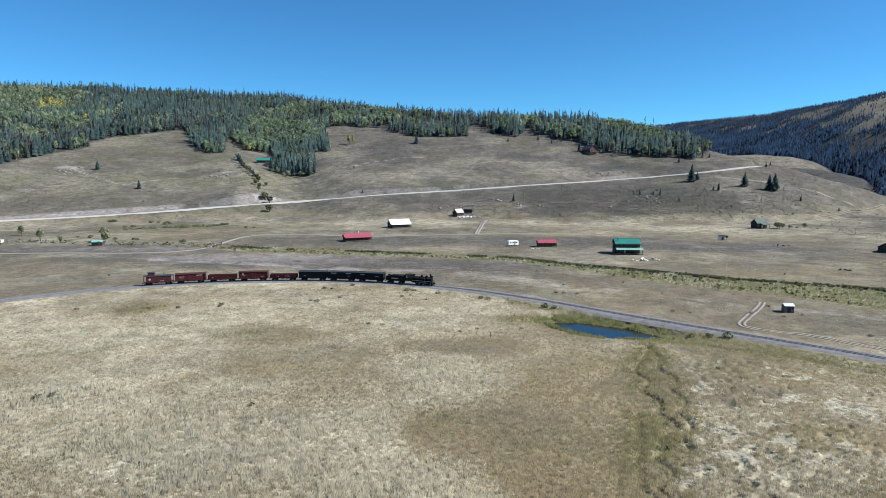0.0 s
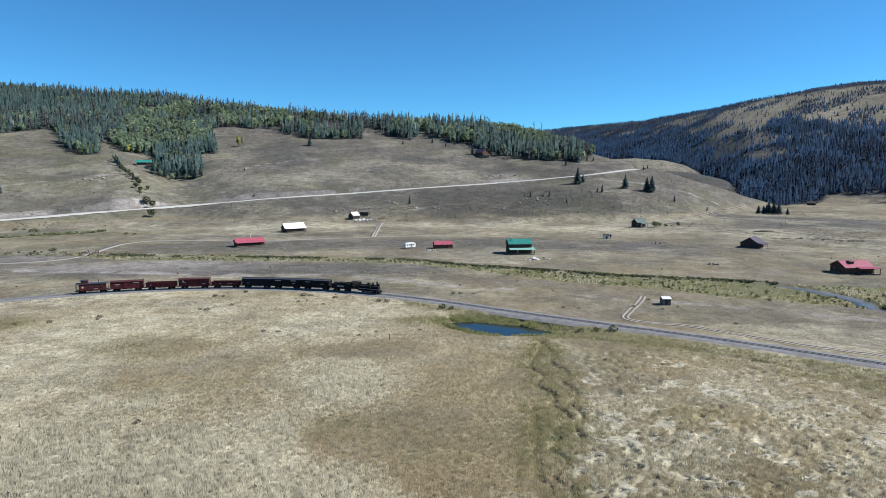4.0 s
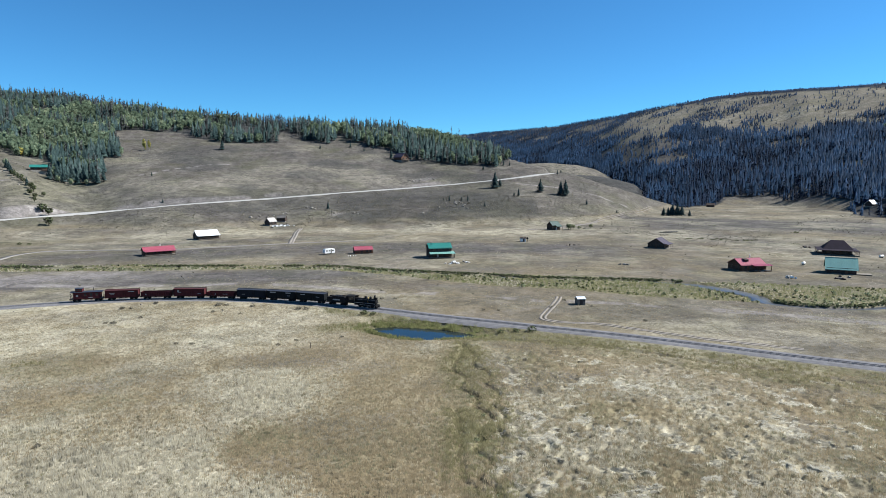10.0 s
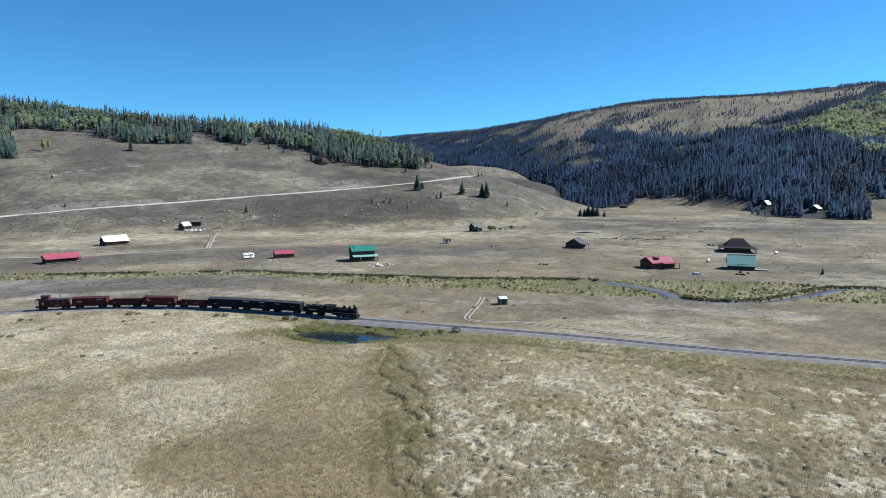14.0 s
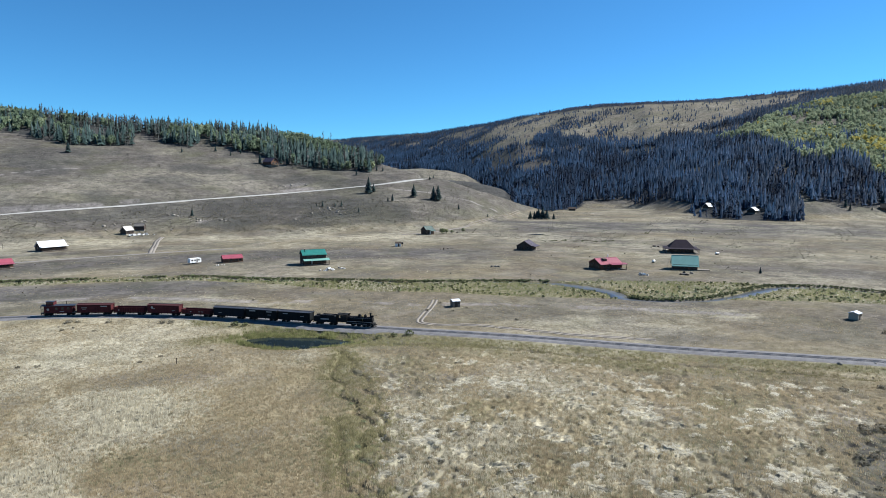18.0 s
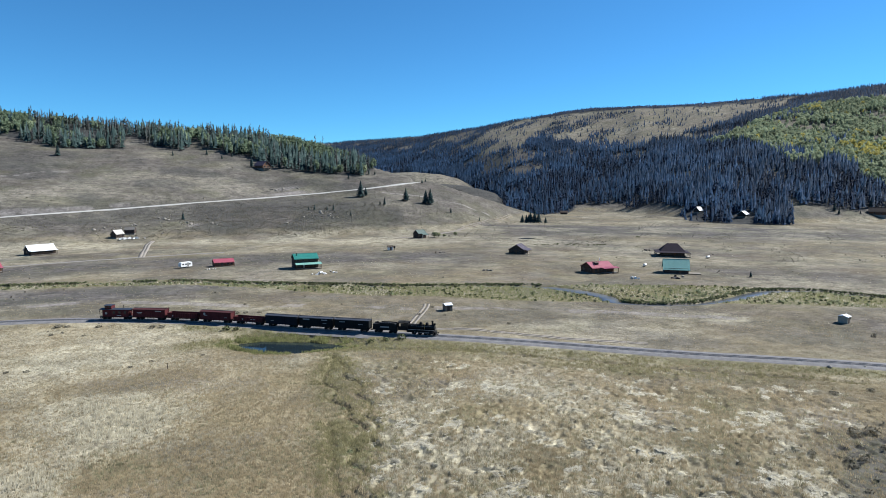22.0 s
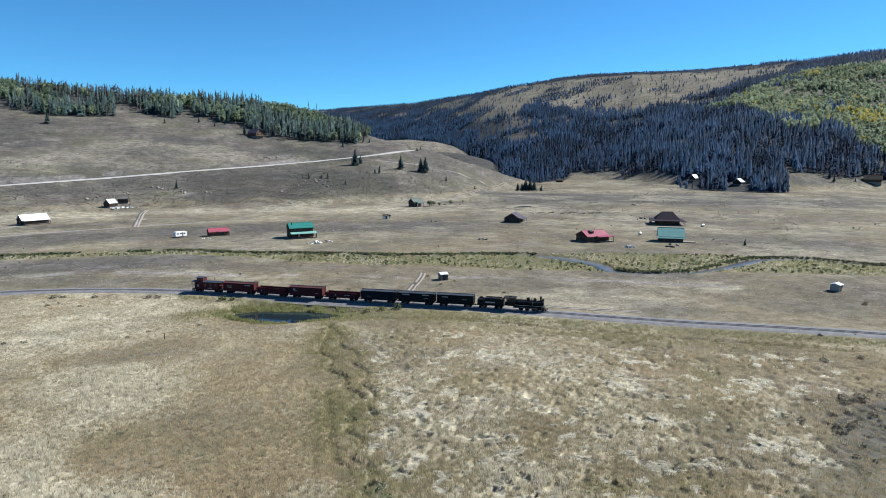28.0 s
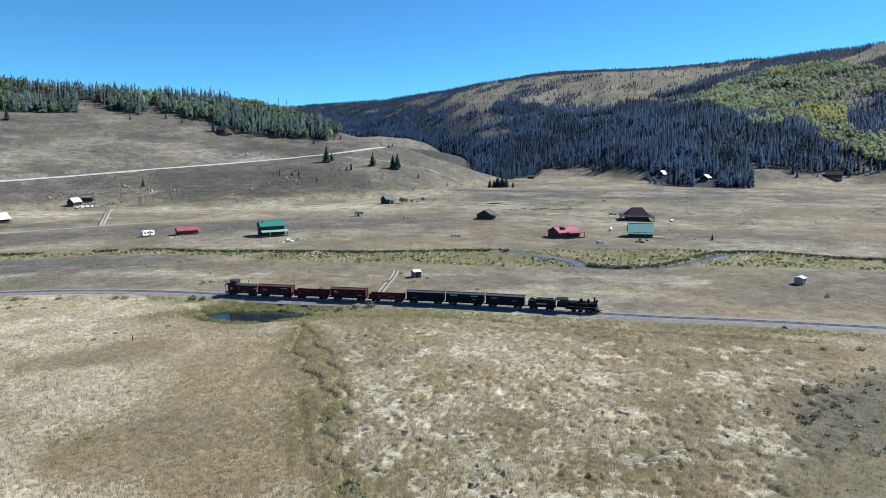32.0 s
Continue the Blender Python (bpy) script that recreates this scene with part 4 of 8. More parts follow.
def build_ground():
    deg = np.r_[np.arange(-180, -46, 3.0), np.arange(-46, 76, 0.21), np.arange(77, 180, 3.0)]
    rad = np.r_[6, 12, 20, 30, 40, 48, 54, np.geomspace(59, 150, 225), np.geomspace(150.8, 235, 75), np.geomspace(237.5, 1000, 170), np.geomspace(1012, 4900, 115)]
    a, r = np.meshgrid(np.radians(deg), rad)
    x, y = (r * np.sin(a)).ravel(), (r * np.cos(a)).ravel()
    z = height(x, y)
    m, n = len(rad), len(deg)
    i = np.arange(m * n).reshape(m, n)
    j = np.roll(i, -1, axis=1)
    quads = np.stack([i[:-1], i[1:], j[1:], j[:-1]], -1).reshape(-1, 4)
    middle = m * n
    verts = np.vstack([np.stack([x, y, z], 1), [[0, 0, 0]]])
    fan = np.stack([np.full(n, middle), i[0], j[0], np.full(n, middle)], -1)
    me = fast_mesh("ground", verts, quads, GROUND, True)
    cover = np.vstack([cover_at(x, y, z), [[0.5, 0, 0, 0]]]).astype(np.float32)
    me.attributes.new("cover", "FLOAT_COLOR", "POINT").data.foreach_set("color", cover.ravel())
    me.attributes.new("litter_shade", "FLOAT", "POINT").data.foreach_set("value", np.append(litter_shade_at(x, y, z), 0).astype(np.float32))
    ob = tagged(new("ground", me), "dry tan meadow rising into brown sagebrush hills", "ground", kind="structure")
    hub = Shape().add([(0, 0, 0)] + [tuple(verts[q]) for q in i[0]], [(0, 1 + (q + 1) % n, 1 + q) for q in range(n)])
    middle = part("ground_hub", hub, GROUND, ob)
    middle.data.attributes.new("cover", "FLOAT_COLOR", "POINT").data.foreach_set("color", np.tile(np.float32([0.5, 0.1, 0, 0]), len(middle.data.vertices)))
    return ob


ground = build_ground()


def ribbon(name, line, z, half, mat, label, category, kind="structure", crown=0.0):
    """A strip along a plan line with its own height at each point and a slight thickness."""
    line = np.asarray(line)
    t = np.gradient(line, axis=0)
    t /= np.hypot(t[:, 0], t[:, 1])[:, None]
    side = np.stack([t[:, 1], -t[:, 0]], 1)
    z = np.broadcast_to(np.asarray(z, float), (len(line),))
    half = np.broadcast_to(np.asarray(half, float), (len(line),))[:, None]
    cols = [(-1, -0.12), (-1, 0), (0, crown), (1, 0), (1, -0.12)]
    v = np.stack([np.c_[line + side * half * c, z + dz] for c, dz in cols], 1).reshape(-1, 3)
    n, k = len(line), len(cols)
    i = (np.arange(n - 1) * k)[:, None] + np.arange(k - 1)[None]
    f = np.stack([i, i + 1, i + k + 1, i + k], -1).reshape(-1, 4)
    return tagged(new(name, fast_mesh(name, v, f, mat, True)), label, category, kind=kind)


ribbon("road", HIGHWAY, HIGHWAY_Z + 0.03, 4.2, ASPHALT, "pale gravel road climbing across the hillside", "road", crown=0.06)


def embankment():
    """The pale gravel fill that spills from the lower edge of the road."""
    rows = []
    for off in (4.15, 4.7, 5.3, 5.9):
        p = HIGHWAY + HIGHWAY_SIDE * (off + (0.9 * (fbm(HIGHWAY[:, 0], HIGHWAY[:, 1], 9, 3, 42) - 0.5)[:, None] if off > 4.2 else 0))
        rows.append(np.c_[p, np.maximum(height(p[:, 0], p[:, 1]) + (0.12 if off < 5.8 else -0.1), HIGHWAY_Z - 4)])
    v = np.stack(rows, 1).reshape(-1, 3)
    i = (np.arange(len(HIGHWAY) - 1) * 4)[:, None] + np.arange(3)[None]
    f = np.stack([i, i + 1, i + 5, i + 4], -1).reshape(-1, 4)
    tagged(new("road_shoulder", fast_mesh("road_shoulder", v, f, ASPHALT, True)), "pale gravel shoulder below the hillside road", "road shoulder", kind="structure")


embankment()

LANE = catmull([(-330, 262), (-260, 272), (-200, 280), (-174, 282), (-150, 281), (-129, 285), (-118, 292), (-113.2, 303), (-112.7, 318), (-112, 335), (-109, 350), (-98, 359), (-74, 356), (-44, 350), (-27, 353), (-1, 358), (19, 361), (40, 364), (62, 365)], 1.5)
SPUR_LANE = catmull([(19, 361), (21, 380), (24, 405), (26, 425), (28, 440), (31, 452)], 1.5)
SIDE_LANE = catmull([(92, 179), (89, 174), (84, 167), (79, 160.5), (75, 155), (73.8, 151.5), (75.5, 148.5), (79, 146), (84, 143.5), (89, 137.5), (95, 130), (103, 121), (116, 108)], 0.8)
FAR_LANE = catmull([(384, 554), (350, 522), (312, 490), (275, 460), (242, 431), (205, 407), (180, 400)], 2.0)


def lane_tracks(name, line, gap, half, lift, label):
    """Two worn wheel tracks."""
    ob = tagged(new(name), label, "dirt track", kind="structure")
    t = np.gradient(line, axis=0)
    t /= np.hypot(t[:, 0], t[:, 1])[:, None]
    side = np.stack([t[:, 1], -t[:, 0]], 1)
    for s in (-gap, gap):
        p = line + side * s
        w = half * (0.8 + 0.4 * fbm(p[:, 0], p[:, 1], 6, 2, 41))
        strip = ribbon("wheel_track", p, height(p[:, 0], p[:, 1]) + lift, w, WORN, "", "", "")
        strip.parent = ob
    return ob


ribbon("lane", LANE, height(LANE[:, 0], LANE[:, 1]) + np.where(np.abs(LANE[:, 1] - 309) < 6, 0.5, 0.10), 1.6, DIRT, "pale dirt lane crossing the creek", "dirt road")
lane_tracks("side_lane", SIDE_LANE, 0.62, 0.42, 0.04, "pair of worn wheel tracks beside the railway")
lane_tracks("spur_lane", SPUR_LANE, 0.72, 0.85, 0.12, "pair of worn wheel tracks leading to the foot of the slope")
lane_tracks("far_lane", FAR_LANE, 1.0, 0.8, 0.18, "faint wheel tracks at the foot of the hill")


def flat_water(name, outline, z, mat, label, category):
    s = Shape().slab([(x, y, z) for x, y in outline], 0.05)
    return tagged(new(name, s.mesh(name, mat)), label, category, kind="structure")


flat_water("pond", [tuple(p) for p in catmull(POND + POND[:1], 1.0)], POND_LEVEL, WATER, "small still pond of dark blue water", "pond")
ribbon("stream", CREEK, STREAM_LEVEL, CREEK_HALF + 0.7, STREAM, "narrow meandering stream of blue water", "stream")


# ---------------------------------------------------------------- railway
TRACK_S = np.arange(len(TRACK)) * 0.5


def on_track(s):
    """Place and heading (degrees) at a distance along the line."""
    x, y = np.interp(s, TRACK_S, TRACK[:, 0]), np.interp(s, TRACK_S, TRACK[:, 1])
    x2, y2 = np.interp(s + 0.5, TRACK_S, TRACK[:, 0]), np.interp(s + 0.5, TRACK_S, TRACK[:, 1])
    return float(x), float(y), math.degrees(math.atan2(y2 - y, x2 - x))


def build_track():
    t = np.gradient(TRACK, axis=0)
    t /= np.hypot(t[:, 0], t[:, 1])[:, None]
    side = np.stack([t[:, 1], -t[:, 0]], 1)
    cols = [(-3.7, 0.05), (-3.0, 0.42), (-2.0, TRACK_LEVEL), (2.0, TRACK_LEVEL), (3.1, 0.42), (4.5, 0.02)]
    wob = 0.25 * (fbm(TRACK[:, 0], TRACK[:, 1], 3, 2, 51) - 0.5)
    v = np.stack([np.c_[TRACK + side * (c + (wob[:, None] if abs(c) > 2 else 0)), np.full(len(TRACK), z)] for c, z in cols], 1).reshape(-1, 3)
    n, k = len(TRACK), len(cols)
    i = (np.arange(n - 1) * k)[:, None] + np.arange(k - 1)[None]
    f = np.stack([i, i + 1, i + k + 1, i + k], -1).reshape(-1, 4)
    bed = tagged(new("railway_track", fast_mesh("railway_track", v, f, BALLAST)), "narrow-gauge railway track on a grey ballast bed", "railway track", kind="structure")
    for g in (-0.48, 0.48):
        p = TRACK + side * g
        prof = [(-0.04, 0), (-0.035, 0.11), (0.035, 0.11), (0.04, 0)]
        rv = np.stack([np.c_[p + side * a, np.full(n, TRACK_LEVEL + 0.04 + b)] for a, b in prof], 1).reshape(-1, 3)
        i = (np.arange(n - 1) * 4)[:, None] + np.arange(3)[None]
        rf = np.stack([i, i + 1, i + 5, i + 4], -1).reshape(-1, 4)
        part("rail", fast_mesh("rail", rv, rf, STEEL), STEEL, bed)
    me = Shape().box(0, 0, 0, 0.2, 2.1, 0.14).mesh("tie", TIE)
    for k in range(300):
        x, y, a = on_track(238 + k * 0.62)
        part("tie", me, TIE, bed, at=pose(x, y, TRACK_LEVEL - 0.10, 0, 0, a + random.uniform(-1.5, 1.5)))
    rest = Shape()
    for k in range(620):
        s = 2 + k * 0.62 if k < 380 else 424 + (k - 380) * 0.62
        if s < TRACK_S[-1] - 2:
            x, y, a = on_track(s)
            rest.box(0, 0, 0, 0.2, 2.1, 0.14, m=pose(x, y, TRACK_LEVEL - 0.10, 0, 0, a))
    tagged(part("ties", rest, TIE, bed), kind="stuff")


build_track()
RAIL_TOP = TRACK_LEVEL + 0.15

# ---------------------------------------------------------------- train
# Rolling stock: x ahead, z = 0 at the top of the rails.
WHEELSETS = []  # (object, radius, local pose)


def wheel_shape(r, gauge=0.92, spokes=0, width=0.12):
    s = Shape()
    for y in (-gauge / 2, gauge / 2):
        s.tube((0, y - width / 2, 0), (0, y + width / 2, 0), r, n=18)
        out = y + math.copysign(width / 2, y)
        s.tube((0, out, 0), (0, out + math.copysign(0.05, y), 0), r * 0.28, n=10)
        for k in range(spokes):
            a = 2 * math.pi * k / spokes
            s.box(0, 0, r * 0.2, 0.09, 0.05, r * 0.68, m=Matrix.Translation((0, out, 0)) @ Matrix.Rotation(a, 4, "Y"))
    s.tube((0, -gauge / 2 - 0.12, 0), (0, gauge / 2 + 0.12, 0), 0.07, n=8)
    return s


FREIGHT_WHEELS = wheel_shape(0.33).mesh("wheelset", IRON)
SIDE_FRAME = Shape()
for q in (-1, 1):
    SIDE_FRAME.box(q * 0.62, 0, 0.18, 0.26, 0.16, 0.32)
    SIDE_FRAME.box(q * 0.33, 0, 0.30, 0.50, 0.10, 0.10, m=Matrix.Translation((q * 0.33, 0, 0.36)) @ Matrix.Rotation(q * 0.45, 4, "Y") @ Matrix.Translation((-q * 0.33, 0, -0.36)))
SIDE_FRAME.box(0, 0, 0.50, 1.75, 0.10, 0.10)
SIDE_FRAME.box(0, 0, 0.14, 0.62, 0.12, 0.10)
SIDE_FRAME.tube((-0.12, 0, 0.24), (-0.12, 0, 0.50), 0.07, n=8)
SIDE_FRAME.tube((0.12, 0, 0.24), (0.12, 0, 0.50), 0.07, n=8)
SIDE_FRAME = SIDE_FRAME.mesh("side_frame", IRON)
TRUCK_BOLSTER = Shape().box(0, 0, 0.40, 0.34, 1.55, 0.24).tube((0, 0, 0.6), (0, 0, 0.74), 0.2, n=12).mesh("truck", IRON)
COUPLER = Shape().box(0.12, 0, 0.60, 0.5, 0.16, 0.16).box(0.42, 0.05, 0.54, 0.2, 0.28, 0.28).box(0.5, -0.08, 0.56, 0.14, 0.1, 0.24).mesh("coupler", IRON)


def add_truck(car, x, wheelbase=1.35):
    truck = part("truck", TRUCK_BOLSTER, IRON, car, at=pose(x, 0, 0))
    for y in (-0.66, 0.66):
        part("side_frame", SIDE_FRAME, IRON, truck, at=pose(0, y, 0))
    for dx in (-wheelbase / 2, wheelbase / 2):
        w = part("wheelset", FREIGHT_WHEELS, IRON, truck, at=pose(dx, 0, 0.33))
        WHEELSETS.append((w, 0.33, (dx, 0, 0.33)))
    return truck


def bars(car, spec, mat=WHITE_PAINT, half=1.16):
    """Lettering that cannot be read, as plain bars on both sides: x, z, length, height."""
    for x, z, length, tall in spec:
        for s in (-1, 1):
            part("lettering", Shape().box(x * -s, s * (half + 0.012), z, length, 0.012, tall), mat, car)


def underframe(car, length, sill_z=0.74):
    part("centre_sill", Shape().box(0, 0, sill_z - 0.12, length - 0.3, 0.36, 0.22).box(0, -0.95, sill_z, length, 0.12, 0.2).box(0, 0.95, sill_z, length, 0.12, 0.2), IRON, car)
    for y in (-0.55, 0.55):
        s = Shape()
        pts = [(-length * 0.30, sill_z), (-0.9, 0.40), (0.9, 0.40), (length * 0.30, sill_z)]
        for (x0, z0), (x1, z1) in zip(pts, pts[1:]):
            s.tube((x0, y, z0), (x1, y, z1), 0.03, n=5)
        s.box(-0.9, y, 0.40, 0.1, 0.1, sill_z - 0.4).box(0.9, y, 0.40, 0.1, 0.1, sill_z - 0.4)
        part("truss_rod", s, IRON, car)
    part("brake_cylinder", Shape().tube((-0.9, 0.3, 0.56), (-0.2, 0.3, 0.56), 0.17, n=10), IRON, car)
    for s in (-1, 1):
        part("coupler", COUPLER, IRON, car, at=pose(s * (length / 2 - 0.05), 0, 0, 0, 0, 0 if s > 0 else 180))
        add_truck(car, s * (length / 2 - 1.55))


def ladder(car, x, y, z0, z1, out):
    s = Shape()
    for k in range(int((z1 - z0) / 0.38)):
        s.box(x, y + out * 0.07, z0 + 0.2 + 0.38 * k, 0.42, 0.035, 0.035)
    for dx in (-0.2, 0.2):
        s.box(x + dx, y + out * 0.05, z0, 0.035, 0.05, z1 - z0)
    part("ladder", s, IRON, car)


def boxcar(name, paint, label, door_x=0.0, lettering=(), eave=2.98, ridge=3.22):
    car = thing(name, pose(0, 0, 0), label, "boxcar", "freight cars of the train")
    L, W, floor = 9.30, 2.30, 0.86
    body = Shape().box(0, 0, floor, L, W, eave - floor)
    # board-and-batten sheathing
    for k in range(31):
        x = -L / 2 + 0.15 + k * (L - 0.3) / 30
        for s in (-1, 1):
            body.box(x, s * (W / 2 + 0.008), floor, 0.05, 0.016, eave - floor)
    for s in (-1, 1):
        for x in (-L / 2 + 0.06, L / 2 - 0.06):
            body.box(x, s * (W / 2 + 0.02), floor - 0.05, 0.12, 0.04, eave - floor + 0.05)
        body.box(0, s * (W / 2 + 0.02), eave - 0.16, L, 0.04, 0.16)
    part("body", body, paint, car)
    half = W / 2 + 0.16
    roof = Shape().extrude([(-half, eave), (0, ridge), (half, eave), (half, eave + 0.07), (0, ridge + 0.07), (-half, eave + 0.07)], "x", -L / 2 - 0.12, L / 2 + 0.12)
    roof.f = roof.f[2:]
    for k in range(13):
        x = -L / 2 + k * L / 12
        for s in (-1, 1):
            roof.tube((x, s * half, eave + 0.09), (x, 0, ridge + 0.09), 0.018, n=4)
    for x in (-L / 2 - 0.1, L / 2 + 0.1):
        roof.add([(x, -half, eave), (x, half, eave), (x, 0, ridge + 0.05)], [(0, 1, 2)])
    part("roof", roof, RED_ROOF_PAINT if paint is RED_PAINT else CAR_ROOF, car, "weathered metal roof")
    walk_board = Shape()
    for y in (-0.15, 0, 0.15):
        walk_board.box(0, y, ridge + 0.12, L + 0.3, 0.13, 0.04)
    part("running_board", walk_board, BOARD_GREY, car)
    for s in (-1, 1):
        door = part("door", Shape().box(door_x, s * (W / 2 + 0.05), floor + 0.05, 1.6, 0.06, eave - floor - 0.25).box(door_x - 0.72, s * (W / 2 + 0.09), floor + 0.05, 0.1, 0.03, eave - floor - 0.25)
                    .box(door_x + 0.72, s * (W / 2 + 0.09), floor + 0.05, 0.1, 0.03, eave - floor - 0.25), paint, car)
        part("door_track", Shape().box(door_x + 0.7, s * (W / 2 + 0.08), eave - 0.22, 3.2, 0.06, 0.08), IRON, car)
        part("door_handle", Shape().box(door_x + 0.55, s * (W / 2 + 0.1), floor + 0.9, 0.06, 0.06, 0.35), IRON, door)
        ladder(car, -s * (L / 2 - 0.35), s * W / 2, floor - 0.1, eave, s)
        part("end_ladder", Shape().box(s * (L / 2 + 0.05), s * 0.75, floor, 0.05, 0.42, 0.04).box(s * (L / 2 + 0.05), s * 0.75, floor + 0.6, 0.05, 0.42, 0.04)
             .box(s * (L / 2 + 0.05), s * 0.75, floor + 1.2, 0.05, 0.42, 0.04).box(s * (L / 2 + 0.05), s * 0.75, floor + 1.8, 0.05, 0.42, 0.04).box(s * (L / 2 + 0.05), s * 0.55, floor, 0.04, 0.04, 2.0).box(s * (L / 2 + 0.05), s * 0.95, floor, 0.04, 0.04, 2.0), IRON, car)
    part("brake_wheel", Shape().tube((L / 2 + 0.1, 0.5, ridge + 0.28), (L / 2 + 0.1, 0.5, ridge + 0.31), 0.2, n=12).tube((L / 2 + 0.1, 0.5, floor), (L / 2 + 0.1, 0.5, ridge + 0.3), 0.025, n=5), IRON, car)
    underframe(car, L)
    bars(car, lettering, half=W / 2 + 0.03)
    return car


def gondola(label, posts, lettering=(), high=2.05, load=False):
    car = thing("gondola_car", pose(0, 0, 0), label, "gondola car", "freight cars of the train")
    L, W, floor = 9.0, 2.25, 0.90
    part("floor", Shape().box(0, 0, floor, L, W, 0.12), BOARD_GREY, car)
    for s in (-1, 1):
        side = Shape().box(0, s * (W / 2 - 0.04), floor, L, 0.08, high - floor).box(0, s * (W / 2), high - 0.1, L, 0.14, 0.1)
        part("side", side, RED_PAINT, car)
        part("end", Shape().box(s * (L / 2 - 0.05), 0, floor, 0.1, W, high - floor).box(s * (L / 2), 0, high - 0.3, 0.12, W, 0.14), RED_PAINT, car)
        for k in range(posts):
            x = -L / 2 + 0.35 + k * (L - 0.7) / (posts - 1)
            part("stake", Shape().box(x, s * (W / 2 + 0.05), floor - 0.12, 0.14, 0.10, high - floor + 0.16), RED_PAINT, car)
        ladder(car, -s * (L / 2 - 0.35), s * W / 2, floor - 0.1, high, s)
    part("brake_wheel", Shape().tube((L / 2 + 0.12, 0.4, high + 0.3), (L / 2 + 0.12, 0.4, high + 0.33), 0.2, n=12).tube((L / 2 + 0.12, 0.4, floor), (L / 2 + 0.12, 0.4, high + 0.32), 0.025, n=5), IRON, car)
    underframe(car, L)
    bars(car, lettering, half=W / 2 + 0.02)
    return car


def caboose():
    car = thing("caboose", pose(0, 0, 0), "red wooden caboose with a roof cupola and open end platforms", "caboose", "freight cars of the train")
    L, W, floor, eave, ridge = 7.3, 2.25, 0.90, 2.85, 3.12
    body = Shape().box(0, 0, floor, L, W, eave - floor)
    for k in range(25):
        for s in (-1, 1):
            body.box(-L / 2 + 0.15 + k * (L - 0.3) / 24, s * (W / 2 + 0.008), floor, 0.05, 0.016, eave - floor)
    part("body", body, RED_PAINT, car)
    half = W / 2 + 0.15
    roof = Shape().extrude([(-half, eave), (-half * 0.5, ridge - 0.05), (0, ridge), (half * 0.5, ridge - 0.05), (half, eave), (half, eave + 0.07), (0, ridge + 0.07), (-half, eave + 0.07)], "x", -L / 2 - 0.85, L / 2 + 0.85)
    part("roof", roof, CAR_ROOF, car, "dark metal roof reaching over the platforms")
    cup = part("cupola", Shape().box(-2.1, 0, eave + 0.1, 1.9, 1.9, 1.0), RED_PAINT, car)
    part("cupola_roof", Shape().extrude([(-1.1, eave + 1.08), (0, eave + 1.28), (1.1, eave + 1.08), (1.1, eave + 1.16), (0, eave + 1.36), (-1.1, eave + 1.16)], "x", -3.2, -1.0), CAR_ROOF, cup)
    for s in (-1, 1):
        for x in (-2.55, -1.65):
            part("cupola_window", Shape().box(x, s * 0.955, eave + 0.5, 0.55, 0.03, 0.45), GLASS, cup)
        for x in (-0.4, 1.2, 2.7):
            w = part("window", Shape().box(x, s * (W / 2 + 0.02), floor + 0.85, 0.62, 0.05, 0.75), GLASS, car)
            part("window_frame", Shape().box(x, s * (W / 2 + 0.03), floor + 0.78, 0.74, 0.06, 0.07).box(x, s * (W / 2 + 0.03), floor + 1.6, 0.74, 0.06, 0.07)
                 .box(x - 0.34, s * (W / 2 + 0.03), floor + 0.8, 0.06, 0.06, 0.85).box(x + 0.34, s * (W / 2 + 0.03), floor + 0.8, 0.06, 0.06, 0.85), RED_PAINT, w)
    for s in (-1, 1):
        x = s * (L / 2 + 0.42)
        deck = part("platform", Shape().box(x, 0, floor - 0.05, 0.85, W, 0.1), BOARD_GREY, car)
        rail = Shape()
        for y in (-1.05, 1.05):
            rail.tube((x + s * 0.38, y, floor), (x + s * 0.38, y, eave), 0.03, n=6)
        for y in (-0.7, -0.35, 0.35, 0.7):
            rail.tube((x + s * 0.38, y, floor), (x + s * 0.38, y, floor + 0.95), 0.02, n=5)
        rail.tube((x + s * 0.38, -1.05, floor + 0.95), (x + s * 0.38, 1.05, floor + 0.95), 0.03, n=6)
        part("railing", rail, IRON, deck)
        for y in (-1.0, 1.0):
            part("step", Shape().box(x, y, 0.40, 0.6, 0.3, 0.05).box(x, y, 0.65, 0.6, 0.3, 0.05).box(x - 0.3, y, 0.4, 0.04, 0.3, 0.5).box(x + 0.3, y, 0.4, 0.04, 0.3, 0.5), IRON, deck)
        part("end_door", Shape().box(s * (L / 2 + 0.02), 0, floor, 0.05, 0.7, 1.75), RED_PAINT, car)
    part("stovepipe", Shape().tube((1.6, 0.5, eave), (1.6, 0.5, ridge + 0.75), 0.08, n=8).tube((1.6, 0.5, ridge + 0.75), (1.6, 0.5, ridge + 0.85), 0.15, 0.06, n=8), IRON, car)
    part("marker_lamp", Shape().box(-L / 2 - 0.7, 1.2, eave - 0.5, 0.18, 0.18, 0.28), IRON, car)
    part("marker_lamp", Shape().box(-L / 2 - 0.7, -1.2, eave - 0.5, 0.18, 0.18, 0.28), IRON, car)
    for s in (-1, 1):
        part("herald", Shape().tube((-2.6 * 1, s * (W / 2 + 0.02), 1.9), (-2.6, s * (W / 2 + 0.035), 1.9), 0.34, n=18), WHITE_PAINT, car, "round pale emblem")
    bars(car, [(1.0, 1.2, 1.2, 0.16)], half=W / 2 + 0.02)
    underframe(car, L + 1.6)
    return car


DRIVERS = wheel_shape(0.58, 0.92, 10, 0.14).mesh("driving_wheels", IRON)
RODS = []


